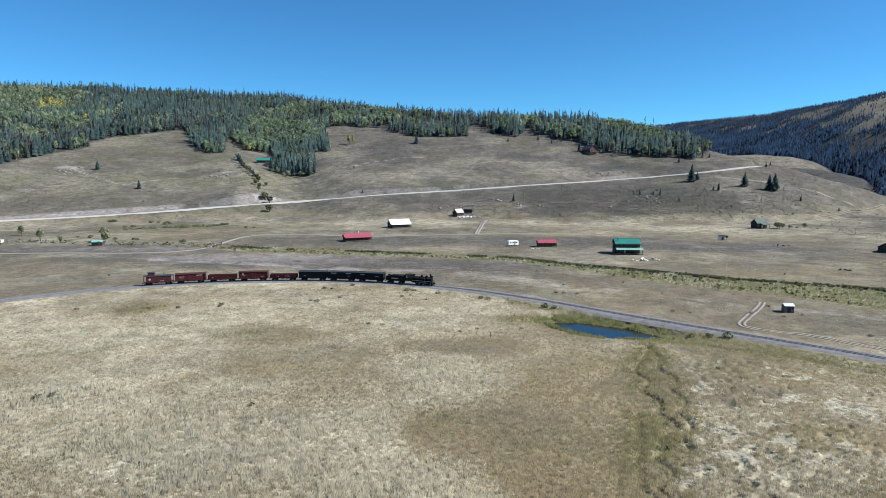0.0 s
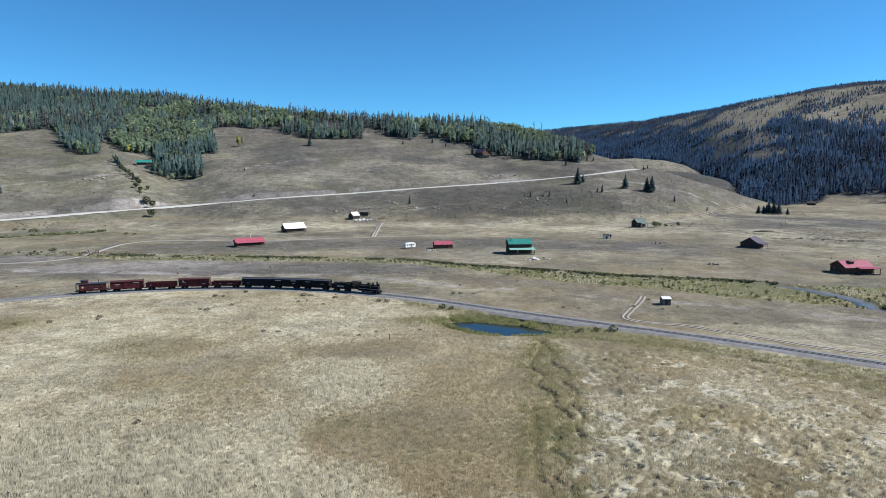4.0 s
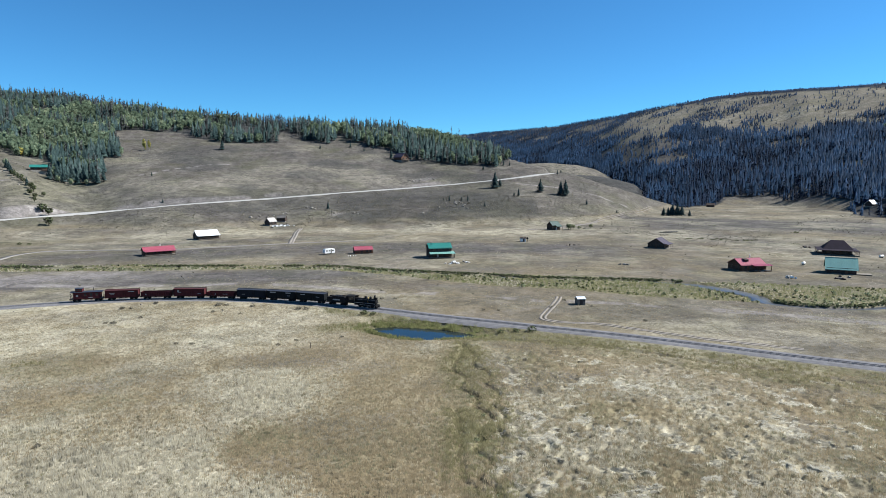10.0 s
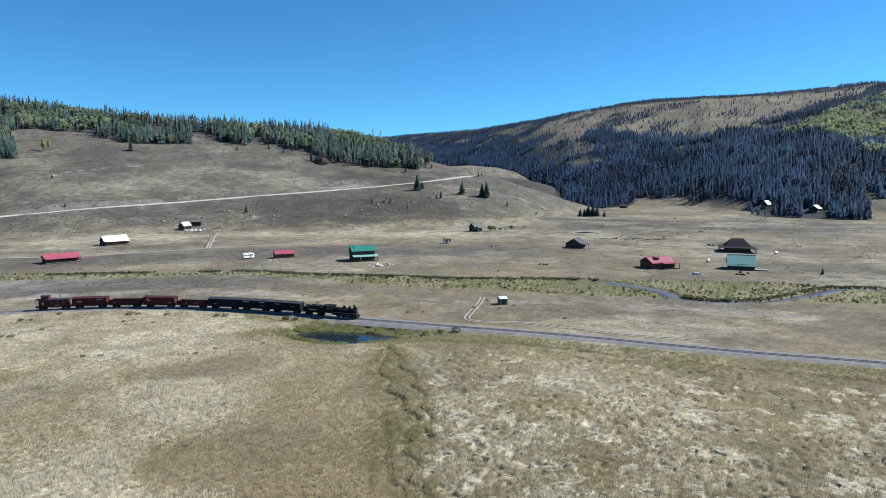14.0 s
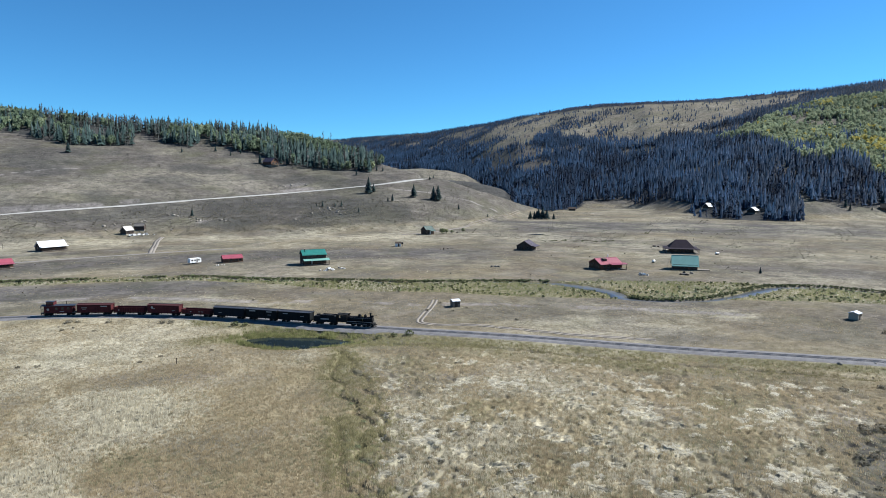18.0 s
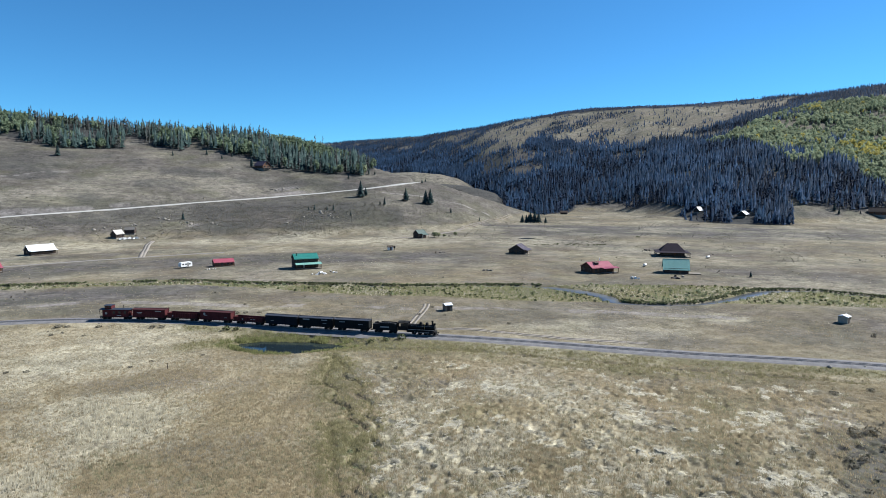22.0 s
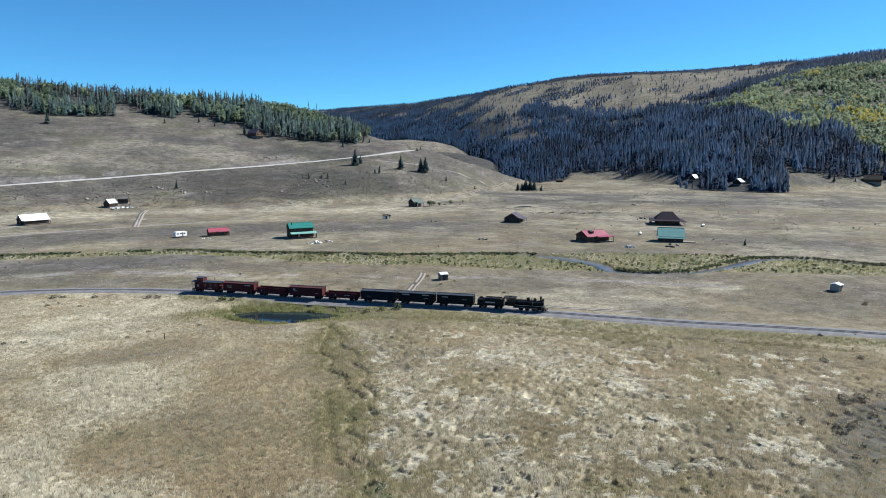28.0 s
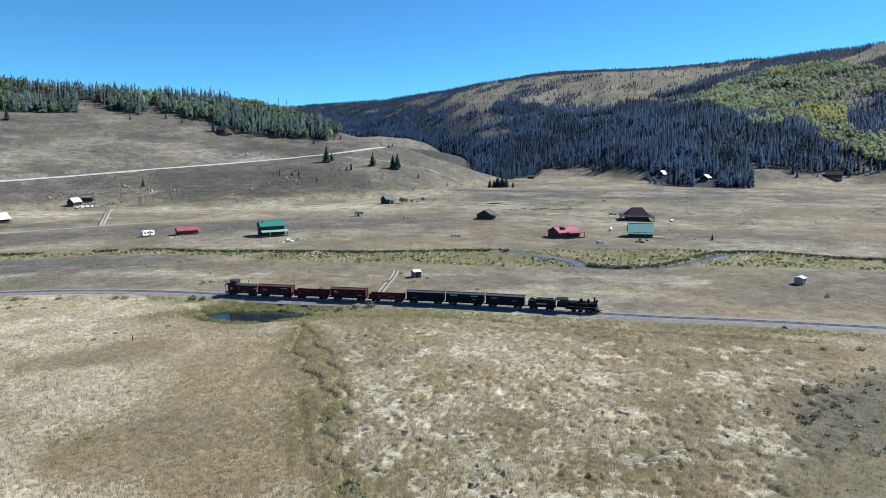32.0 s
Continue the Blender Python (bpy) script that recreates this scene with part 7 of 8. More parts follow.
def forests():
    # the near ridge
    x, y = candidates(-660, 310, 560, 1190, 4.9)
    u, v = ragged_edge(x, y, 14)
    m = inside(u, v, NEAR_FOREST + NEAR_FOREST_BACK)
    gap = fbm(x, y, 45, 3, 61) + 0.12 * rng.random(x.size)
    r, b = np.hypot(x, y), np.degrees(np.arctan2(x, y))
    m &= (gap > 0.33) & ~inside(x, y, CABIN_GLADE) & (r < np.interp(b, NEAR_BEARING, NEAR_CREST) + 70)
    x, y = x[m], y[m]
    grove = wooded(x, y, ASPEN_GROVES) & (fbm(x, y, 40, 2, 62) + 0.3 * rng.random(x.size) > 0.52)
    grove |= (rng.random(x.size) < 0.04) | ((fbm(x, y, 28, 2, 68) > 0.63) & (rng.random(x.size) < 0.7))
    gold = grove & ((wooded(x, y, GOLD_GROVES) & (rng.random(x.size) < 0.5)) | (rng.random(x.size) < 0.006))
    grey = ~grove & (rng.random(x.size) < 0.12 + 0.4 * smooth(0.45, 0.65, fbm(x, y, 90, 3, 63)) + 0.45 * smooth(0.93, 1.0, np.hypot(x, y) / np.interp(np.degrees(np.arctan2(x, y)), NEAR_BEARING, NEAR_CREST)))
    live = ~grove & ~grey
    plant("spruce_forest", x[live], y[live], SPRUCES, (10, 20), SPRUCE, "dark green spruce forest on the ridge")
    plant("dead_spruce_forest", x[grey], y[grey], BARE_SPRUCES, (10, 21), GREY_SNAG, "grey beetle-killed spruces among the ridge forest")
    k = grove & ~gold
    pale = rng.random(x.size) < 0.08 + 0.35 * inside(x, y, ASPEN_GROVES[0])
    plant("aspen_grove", x[k & pale], y[k & pale], ASPENS, (8, 14), ASPEN, "yellow-green aspen groves on the ridge")
    plant("green_aspen_grove", x[k & ~pale], y[k & ~pale], ASPENS, (8, 14), GREEN_ASPEN, "green aspen groves among the ridge spruces")
    plant("golden_aspens", x[gold], y[gold], ASPENS, (8, 13), GOLD, "aspens turned gold in autumn")
    # the far mountain
    x, y = candidates(280, 1560, 290, 2800, 4.8)
    u, v = ragged_edge(x, y, 26)
    m = inside(u, v, FAR_FOREST)
    r, b = np.hypot(x, y), np.degrees(np.arctan2(x, y))
    u = r / np.interp(b, FAR_BEARING, FAR_CREST)
    m &= (u < 1.03) & (b < 72) & ~((b > 26) & (b < 31.5) & (r < 1235) & (rng.random(x.size) < 0.93))
    for cx, cy, clear in ((577, 418, 14), (594, 487, 16), (709, 358, 13)):
        m &= ~((np.hypot(x - cx, y - cy) < clear) | ((np.abs(np.degrees(np.arctan2(cx, cy)) - b) < 0.9) & (r < np.hypot(cx, cy)) & (r > np.hypot(cx, cy) - 80)))
    open_land = inside(*ragged_edge(x, y, 40), OPEN_SLOPE) | wooded(x, y, [OPEN_GLADE, HIGH_MEADOW])
    scant = inside(*ragged_edge(x, y, 60), THIN_WOODS)
    thin = fbm(x, y, 80, 4, 64)
    gaps = clearing(x, y)
    keep = np.where(open_land, rng.random(x.size) < 0.045 + 0.42 * smooth(0.50, 0.62, thin), rng.random(x.size) < (0.15 + 0.85 * (1 - gaps)) * np.where(scant, 0.12 + 0.75 * smooth(0.42, 0.56, thin), 1))
    keep &= rng.random(x.size) > 0.3 * smooth(1700, 2100, r)
    keep &= ~((u > 0.945) & (b > 37.5) & (b < 55) & (rng.random(x.size) < 0.93))
    m &= keep
    x, y, r, open_land = x[m], y[m], r[m], (open_land | scant)[m]
    grove = wooded(x, y, ASPEN_GROVES) & (fbm(x, y, 60, 3, 65) + 0.3 * rng.random(x.size) > 0.43)
    gold = grove & (rng.random(x.size) < 0.01 + 0.06 * smooth(0.58, 0.66, fbm(x, y, 34, 2, 67)) + 0.5 * wooded(x, y, GOLD_GROVES) * (fbm(x, y, 22, 2, 69) > 0.42))
    leafy_dark = grove & ~gold & (rng.random(x.size) < 0.10 + 0.45 * smooth(0.48, 0.60, fbm(x, y, 45, 3, 85)))
    grey = ~grove & (rng.random(x.size) < 0.10 + 0.5 * smooth(0.45, 0.62, fbm(x, y, 110, 3, 66)))
    lone = open_land & ~grove & (rng.random(x.size) < 0.75)
    plant("meadow_firs", x[lone], y[lone], BROAD_FIRS, (5, 11), HAZED_FIR, "dark firs scattered over the open mountain slope")
    grey &= ~lone
    live = ~grove & ~grey & ~lone
    plant("mountain_spruce_forest", x[live], y[live], FIRS, (8, 16), HAZED_FIR, "dark spruce forest covering the far mountain", foot=(1.2, 1.1, 1.0, 0.52))
    plant("mountain_dead_spruces", x[grey], y[grey], BARE_SPRUCES, (8, 17), HAZED_DEAD_SPRUCE, "grey dead spruces on the far mountain, tinted purple-blue for haze", foot=(1.2, 1.1, 1.0, 0.52))
    plant("mountain_green_aspens", x[leafy_dark], y[leafy_dark], ASPENS, (8, 13), GREEN_ASPEN, "green aspens on the far slope")
    k = grove & ~gold & ~leafy_dark
    plant("mountain_aspens", x[k], y[k], ASPENS, (8, 14), ASPEN, "pale green aspen groves on the far slope")
    # low dark brush along the rim above the open slope
    bear, n = np.radians(rng.uniform(36.5, 56, 4200)), 4200
    far = np.interp(np.degrees(bear), FAR_BEARING, FAR_CREST) * rng.uniform(0.972, 1.004, n)
    x2, y2 = far * np.sin(bear), far * np.cos(bear)
    m = fbm(x2, y2, 60, 3, 94) > 0.36
    plant("rim_brush", x2[m], y2[m], BROAD_FIRS, (2.5, 5.5), HAZED_DEAD_SPRUCE, "low dark brush along the mountain rim")
    plant("mountain_golden_aspens", x[gold], y[gold], ASPENS, (9, 14), GOLD, "golden aspens on the far slope")


forests()


# ---------------------------------------------------------------- grass, reeds and shrubs
def tuft_template(seed, blades=8, spread=0.62, lean=0.28, wide=0.08):
    """A tussock one unit high."""
    q = np.random.default_rng(seed)
    v, f = [], []
    for _ in range(blades):
        a, d = q.uniform(0, 6.28), spread * math.sqrt(q.random())
        x, y = d * math.cos(a), d * math.sin(a)
        t = q.normal(1.57, 0.7)
        w = wide * q.uniform(0.7, 1.4)
        h = q.uniform(0.55, 1.0)
        o = lean * q.uniform(0.5, 1.6)
        k = len(v)
        v += [(x - w * math.sin(t), y + w * math.cos(t), -0.05), (x + w * math.sin(t), y - w * math.cos(t), -0.05), (x + o * math.cos(t), y + o * math.sin(t), h)]
        f.append((k, k + 1, k + 2))
    return np.array(v), np.array(f)


def lodged_template(seed, blades=9):
    """Grass beaten down by wind and snow: a swirl of stems leaning one way."""
    q = np.random.default_rng(seed)
    v, f = [], []
    for _ in range(blades):
        x, y = q.uniform(-0.45, 0.45), q.uniform(-0.45, 0.45)
        a = q.normal(0, 0.45)
        w, l, e = q.uniform(0.07, 0.14), q.uniform(0.6, 1.1), q.uniform(0.06, 0.36)
        k = len(v)
        v += [(x - w * math.sin(a), y + w * math.cos(a), 0.0), (x + w * math.sin(a), y - w * math.cos(a), 0.0), (x + l * math.cos(e) * math.cos(a), y + l * math.cos(e) * math.sin(a), l * math.sin(e))]
        f.append((k, k + 1, k + 2))
    return np.array(v), np.array(f)


def bush_template(seed, clumps=26, flat=0.6, leaf=0.3):
    """A low shrub of small leaf clumps, one unit wide."""
    q = np.random.default_rng(seed)
    v, f = [], []
    for _ in range(clumps):
        u = q.normal(size=3)
        u /= np.linalg.norm(u)
        c = u * q.uniform(0.5, 1.0) * np.array([0.5, 0.5, flat * 0.5]) + np.array([0, 0, flat * 0.45])
        n = u + q.normal(0, 0.5, 3)
        n /= np.linalg.norm(n)
        a = np.cross(n, q.normal(size=3))
        a /= np.linalg.norm(a)
        b = np.cross(n, a)
        s = leaf * q.uniform(0.5, 1.1)
        k = len(v)
        v += [tuple(c + s * (a * math.cos(t) + b * math.sin(t)) * q.uniform(0.6, 1.0)) for t in (0, 2.1, 4.2)]
        f.append((k, k + 1, k + 2))
    return np.array(v), np.array(f)


TUFTS = [tuft_template(k) for k in range(10)]
LODGED = [lodged_template(40 + k) for k in range(6)]
BUSHES = [bush_template(k) for k in range(8)]


def scatter(name, x, y, templates, low, high, mat, label, category, turns=None, tall=(0.9, 1.2), sink=0.0, soften=0.0, grow=1.0):
    z = height(x, y) - sink
    n = len(x)
    s = (low + (high - low) * rng.random(n) ** 1.5) * grow
    t = turns if turns is not None else rng.normal(0, 0.4, n) if templates is TUFTS else rng.uniform(0, 6.28, n)
    me = strew(name, templates, np.stack([x, y, z], 1), s, t, rng.integers(0, len(templates), n), mat, rng.uniform(*tall, n), soften or (0.5 if templates is BUSHES else 0.78))
    return tagged(new(name, me), label, category, kind="stuff")


def meadow_grass():
    n = 190000
    r = 58 + (205 - 58) * rng.random(n) ** 1.15
    b = np.radians(rng.uniform(-43, 70, n))
    x, y = r * np.sin(b), r * np.cos(b)
    d, _ = near_line(x, y, TRACK, 5)
    keep = (d > 4.4) & ~inside(x, y, POND) & (inside(x, y, NEAR_SIDE) | (rng.random(n) < 0.2))
    x, y = x[keep], y[keep]
    thin = (rough_ground(x, y) > 0.5) & (rng.random(x.size) < 0.6)
    x, y = x[~thin], y[~thin]
    cov = cover_at(x, y, height(x, y))
    straw, fresh, bare, scrub = cov.T
    roll = rng.random(x.size)
    bdeg, rr = np.degrees(np.arctan2(x, y)), np.hypot(x, y)
    flat = lodged_at(x, y)
    pit = pits_at(x, y) > 0.4
    lodged = (flat > 0.5) & ~pit
    gap = pit
    tall = (bdeg > 20) & (bdeg < 64) & (rr < 150) & ~lodged & ~pit & (flat > 0.30)
    green = ~lodged & ~gap & (roll < 0.08 + 0.85 * fresh)
    pale = ~lodged & ~gap & ~green & (roll < 0.04 + 0.95 * straw)
    tan = ~lodged & ~gap & ~green & ~pale & (rng.random(x.size) < 0.85)
    flow = 7.0 * fbm(x, y, 7, 2, 72) - 4.3 + 0.4 * rng.normal(size=x.size)
    scatter("lodged_grass", x[lodged], y[lodged], LODGED, 0.24, 0.55, LODGED_BLADE, "pale wind-flattened meadow grass", "grass", flow[lodged], sink=-0.02, soften=0.6)
    k = tall & (rng.random(x.size) < 0.5)
    kind = rng.random(x.size)
    for name, m, mat, label in (("leaning_grass", kind < 0.4, GREEN_BLADE, "tall olive grass standing between the flattened swirls"), ("dry_leaning_grass", (kind >= 0.4) & (kind < 0.75), TAN_BLADE, "tall dry grass standing between the flattened swirls"),
                                ("pale_leaning_grass", kind >= 0.75, STRAW_BLADE, "tall pale grass standing between the flattened swirls")):
        scatter(name, x[k & m], y[k & m], TUFTS, 0.3, 0.6, mat, label, "grass")
    short = np.interp(rr, [70, 95, 150, 200], [1.0, 0.85, 0.62, 0.55])  # grazed towards the railway
    pale, green, tan = pale & ~k, green & ~k, tan & ~k
    scatter("straw_grass", x[pale], y[pale], TUFTS, 0.3, 0.66, STRAW_BLADE, "tall straw-coloured meadow grass", "grass", grow=short[pale])
    scatter("tan_grass", x[tan], y[tan], TUFTS, 0.3, 0.6, TAN_BLADE, "short tan autumn grass", "grass", grow=short[tan])
    clump = pale & (straw > 0.7) & (rr < 125) & (fbm(x, y, 6, 3, 87) > 0.5) & (rng.random(x.size) < 0.35)
    scatter("straw_clumps", x[clump], y[clump], TUFTS, 0.65, 1.05, STRAW_BLADE, "taller pale straw clumps in the meadow", "grass")
    dark = green & (fresh > 0.45) & (rng.random(x.size) < 0.6)
    scatter("damp_sedge", x[dark], y[dark], TUFTS, 0.3, 0.7, DITCH_BLADE, "dark olive sedge in the damp ground", "grass")
    green &= ~dark
    scatter("olive_grass", x[green], y[green], TUFTS, 0.25, 0.6, GREEN_BLADE, "olive-green grass in the damp hollows", "grass", grow=short[green])


def waterside():
    # reeds round the pond and down the ditches
    ring = catmull(POND + POND[:1], 0.35)
    pick = rng.integers(0, len(ring), 5200)
    x, y = ring[pick, 0] + rng.normal(0, 1.6, 5200), ring[pick, 1] + np.abs(rng.normal(0.9, 1.8, 5200)) - 0.4
    d, _ = near_line(x, y, TRACK, 5)
    m = ~inside(x, y, POND) & ~(d < 4.4) & (fbm(x, y, 5, 2, 95) > 0.36)
    scatter("reeds", x[m], y[m], TUFTS, 0.3, 0.8, REED_BLADE, "green reeds round the pond", "reeds")
    pick = pick[ring[pick, 1] > 146]
    x, y = ring[pick, 0] + rng.normal(0, 0.6, pick.size), ring[pick, 1] + 0.5 + np.abs(rng.normal(0, 0.5, pick.size))
    m = ~inside(x, y, POND) & (fbm(x, y, 4, 2, 98) > 0.40)
    scatter("bank_reeds", x[m], y[m], TUFTS, 0.6, 1.1, REED_BLADE, "tall green reeds on the pond bank", "reeds")
    for k, line in enumerate(DITCHES):
        n, wide = (2600, 1.3) if k == 2 else (1700, 1.7)
        pick = rng.integers(0, len(line), n)
        x, y = line[pick, 0] + rng.normal(0, wide, n), line[pick, 1] + rng.normal(0, 0.8, n)
        m = (np.hypot(x, y) > 58) & (fbm(x, y, 2.5, 2, 79) > 0.42) & ~inside(x, y, POND)
        scatter("ditch_grass", x[m], y[m], TUFTS, 0.22, 0.55, DITCH_BLADE, "rank green grass along the ditch", "grass")
    # willow scrub along the creek
    x, y = candidates(-330, 300, 50, 350, 1.9)
    m = inside(x, y, BAND.tolist())
    d, _ = near_line(x, y, CREEK, 12)
    d = np.minimum(d, 50)
    m = (m & (d > 2.6) & (rng.random(x.size) < 0.16 + 0.62 * smooth(0.46, 0.58, fbm(x, y, 9, 3, 73)))) | ((x < -90) & (d > 1.8) & (d < 6) & (rng.random(x.size) < 0.5))
    tint = fbm(x, y, 16, 2, 96) + 0.25 * rng.random(x.size) > 0.66
    scatter("creek_willows", x[m & ~tint], y[m & ~tint], BUSHES, 0.5, 1.5, SHRUB, "low green willow scrub along the creek", "shrubs")
    scatter("dark_creek_willows", x[m & tint], y[m & tint], BUSHES, 0.5, 1.3, DARK_WILLOW, "dark green willow scrub along the creek", "shrubs")
    x, y = candidates(-125, 300, 50, 320, 1.25)
    m = inside(x, y, BAND.tolist())
    d, _ = near_line(x, y, CREEK, 3)
    m &= ~(d < 2.5)
    pale = rng.random(x.size) < 0.06 + 0.5 * smooth(0.50, 0.66, fbm(x, y, 20, 3, 97))
    dark = ~pale & (fbm(x, y, 9, 3, 84) > 0.5)
    scatter("creek_sedge", x[m & ~pale & ~dark], y[m & ~pale & ~dark], TUFTS, 0.4, 0.9, CREEK_BLADE, "green sedge on the creek flats", "grass")
    scatter("dark_creek_sedge", x[m & dark], y[m & dark], TUFTS, 0.45, 1.0, REED_BLADE, "dark green sedge on the creek flats", "grass")
    scatter("creek_straw", x[m & pale], y[m & pale], TUFTS, 0.35, 0.7, STRAW_BLADE, "yellowed sedge on the creek flats", "grass")
    # a thin fringe of dark willow stands in for the undercut far bank's shade
    pick = rng.choice(np.nonzero((CREEK[:, 0] > -110) & (CREEK[:, 0] < 300))[0], 4200)
    t = np.gradient(CREEK, axis=0)
    t /= np.hypot(t[:, 0], t[:, 1])[:, None]
    out = CREEK_HALF[pick] + 0.9 + np.abs(rng.normal(0, 0.7, pick.size))
    x, y = CREEK[pick, 0] - t[pick, 1] * out + rng.normal(0, 0.4, pick.size), CREEK[pick, 1] + t[pick, 0] * out + rng.normal(0, 0.4, pick.size)
    m = (t[pick, 0] > 0.3) & (fbm(x, y, 16, 3, 86) > np.interp(x, [-110, 20, 60, 145, 160, 300], [0.50, 0.46, 0.34, 0.34, 0.46, 0.42]))
    scatter("bank_shade_willows", x[m], y[m], BUSHES, 0.4, 1.05, DARK_WILLOW, "dark willow fringe in place of the creek bank's shade", "shrubs", tall=(0.7, 1.3))


def sagebrush():
    # the lower slope of the near hill and the flats beneath it
    x, y = candidates(-420, 420, 440, 760, 2.5)
    r, b = np.hypot(x, y), np.degrees(np.arctan2(x, y))
    z = height(x, y)
    dense = 0.20 + 0.75 * smooth(0.46, 0.62, fbm(x, y, 50, 3, 74)) * smooth(45, 8, z)
    dense += 0.9 * smooth(2, 8, b) * smooth(30, 22, b) * smooth(26, 14, z)
    d, _ = near_line(x, y, HIGHWAY, 12)
    keep = (z > 1.0) & (rng.random(x.size) < 0.36 * dense) & ~(d < 9) & ~inside(x, y, NEAR_FOREST + NEAR_FOREST_BACK)
    scatter("hill_sagebrush", x[keep], y[keep], BUSHES, 0.45, 1.35, SAGE, "grey sagebrush dotting the hillside", "shrubs")
    x, y = candidates(-120, 330, 455, 570, 1.9)
    b, z = np.degrees(np.arctan2(x, y)), height(x, y)
    d, _ = near_line(x, y, HIGHWAY, 12)
    keep = (z > 0.8) & ~(d < 8) & (rng.random(x.size) < 0.62 * (0.5 * smooth(-13, -8, b) + 0.5 * smooth(1, 6, b)) * smooth(33, 26, b) * smooth(24, 12, z) * (0.4 + fbm(x, y, 18, 3, 80)))
    scatter("slope_sagebrush", x[keep], y[keep], BUSHES, 0.45, 1.15, SAGE, "dense grey sagebrush on the lower slope", "shrubs")
    # the marshy flat before the far forest
    x, y = candidates(230, 600, 160, 590, 2.6)
    keep = rng.random(x.size) < 0.5 * smooth(0.54, 0.66, fbm(0.8 * x + 0.6 * y, 3.2 * (0.8 * y - 0.6 * x), 45, 4, 75))
    keep &= height(x, y) < 2.0
    scatter("marsh_shrubs", x[keep], y[keep], BUSHES, 0.3, 0.95, SAGE, "low brown shrubs on the marshy flat", "shrubs")
    # the open valley floor
    x, y = candidates(-260, 300, 180, 470, 5.0)
    keep = (rng.random(x.size) < 0.01 + 0.07 * smooth(0.5, 0.65, fbm(x, y, 30, 3, 76))) & ~inside(x, y, BAND.tolist())
    d, _ = near_line(x, y, TRACK, 5)
    e, _ = near_line(x, y, LANE, 4)
    keep &= ~(d < 4) & ~(e < 3) & (height(x, y) < 2)
    scatter("valley_sagebrush", x[keep], y[keep], BUSHES, 0.35, 0.9, SAGE, "small grey sagebrush on the valley floor", "shrubs")
    # the sage patch beyond the lodged grass
    x, y = candidates(82, 150, 10, 52, 1.9)
    keep = (rng.random(x.size) < 0.22) & (np.degrees(np.arctan2(x, y)) > 62.0)
    scatter("sage_patch", x[keep], y[keep], BUSHES, 0.4, 1.1, SAGE, "grey-green sagebrush patch", "shrubs")
    # turf tufts on the valley floor, for a rougher surface
    n = 34000
    r, b = 185 + 300 * rng.random(n) ** 1.2, np.radians(rng.uniform(-40, 68, n))
    x, y = r * np.sin(b), r * np.cos(b)
    d, _ = near_line(x, y, TRACK, 5)
    e, _ = near_line(x, y, LANE, 4)
    f, _ = near_line(x, y, CREEK, 4)
    keep = ~(d < 4) & ~(e < 3) & ~(f < 4) & (fbm(x, y, 7, 3, 77) > 0.45)
    x, y = x[keep], y[keep]
    pale = rng.random(x.size) < np.clip(1.3 * (fbm(x, y, 40, 3, 78) - 0.35), 0, 1)
    scatter("valley_turf", x[~pale], y[~pale], TUFTS, 0.16, 0.34, TAN_BLADE, "thin tan turf of the valley floor", "grass")
    scatter("valley_straw", x[pale], y[pale], TUFTS, 0.16, 0.32, STRAW_BLADE, "thin straw turf of the valley floor", "grass")


meadow_grass()
waterside()
sagebrush()


# ---------------------------------------------------------------- single trees
def fine_spruce(seed):
    """Trunk and crown, one unit high: whorls of drooping boughs, uneven and open at the bottom."""
    q = np.random.default_rng(100 + seed)
    trunk = Shape().tube((0, 0, -0.03), (0, 0, 0.95), 0.022, 0.004, n=7)
    crown = Shape()
    whorls = 17
    for k in range(whorls):
        z = 0.10 + 0.86 * (k / whorls)
        reach = (0.26 + 0.02 * q.normal()) * (1 - k / whorls) ** 0.8 + 0.012
        n = 8 if k < 11 else 5
        for i in range(n):
            a = 2 * math.pi * (i + 0.5 * (k % 2)) / n + q.normal(0, 0.18)
            l = reach * q.uniform(0.6, 1.12)
            w = l * q.uniform(0.30, 0.46)
            d = Vector((math.cos(a), math.sin(a), 0))
            s = Vector((-d.y, d.x, 0))
            base, tip = Vector((0, 0, z + 0.045)), d * l + Vector((0, 0, z - 0.05 * q.random() - 0.02))
            mid = d * l * 0.55 + Vector((0, 0, z + 0.03))
            crown.add([base, mid + s * w - Vector((0, 0, 0.025)), tip, mid - s * w - Vector((0, 0, 0.025)), mid], [(0, 1, 4), (1, 2, 4), (2, 3, 4), (3, 0, 4)])
    crown.add([(0.015, 0, 0.93), (-0.008, 0.013, 0.93), (-0.008, -0.013, 0.93), (0, 0, 1.0)], [(0, 1, 3), (1, 2, 3), (2, 0, 3)])
    return trunk.mesh("trunk", BARK), crown.mesh("crown", SPRUCE)


FINE_SPRUCES = [fine_spruce(k) for k in range(4)]


def fine_leafy(seed, mat, bark):
    q = np.random.default_rng(200 + seed)
    trunk = Shape().tube((0, 0, -0.03), (0.01, 0, 0.55), 0.028, 0.014, n=7)
    for k in range(7):
        a, z = q.uniform(0, 6.28), 0.28 + 0.07 * k
        l = 0.24 * q.uniform(0.7, 1.1)
        trunk.tube((0.01, 0, z), (l * math.cos(a), l * math.sin(a), z + 0.20), 0.012, 0.004, n=5)
    tv, tf = leafy_template(300 + seed, 130, 0.30, 0.18, 0.085)
    crown = Shape().add([tuple(p) for p in tv[4:]], [tuple(int(i) - 4 for i in t) for t in tf[3:]])
    return trunk.mesh("trunk", bark), crown.mesh("crown", mat)


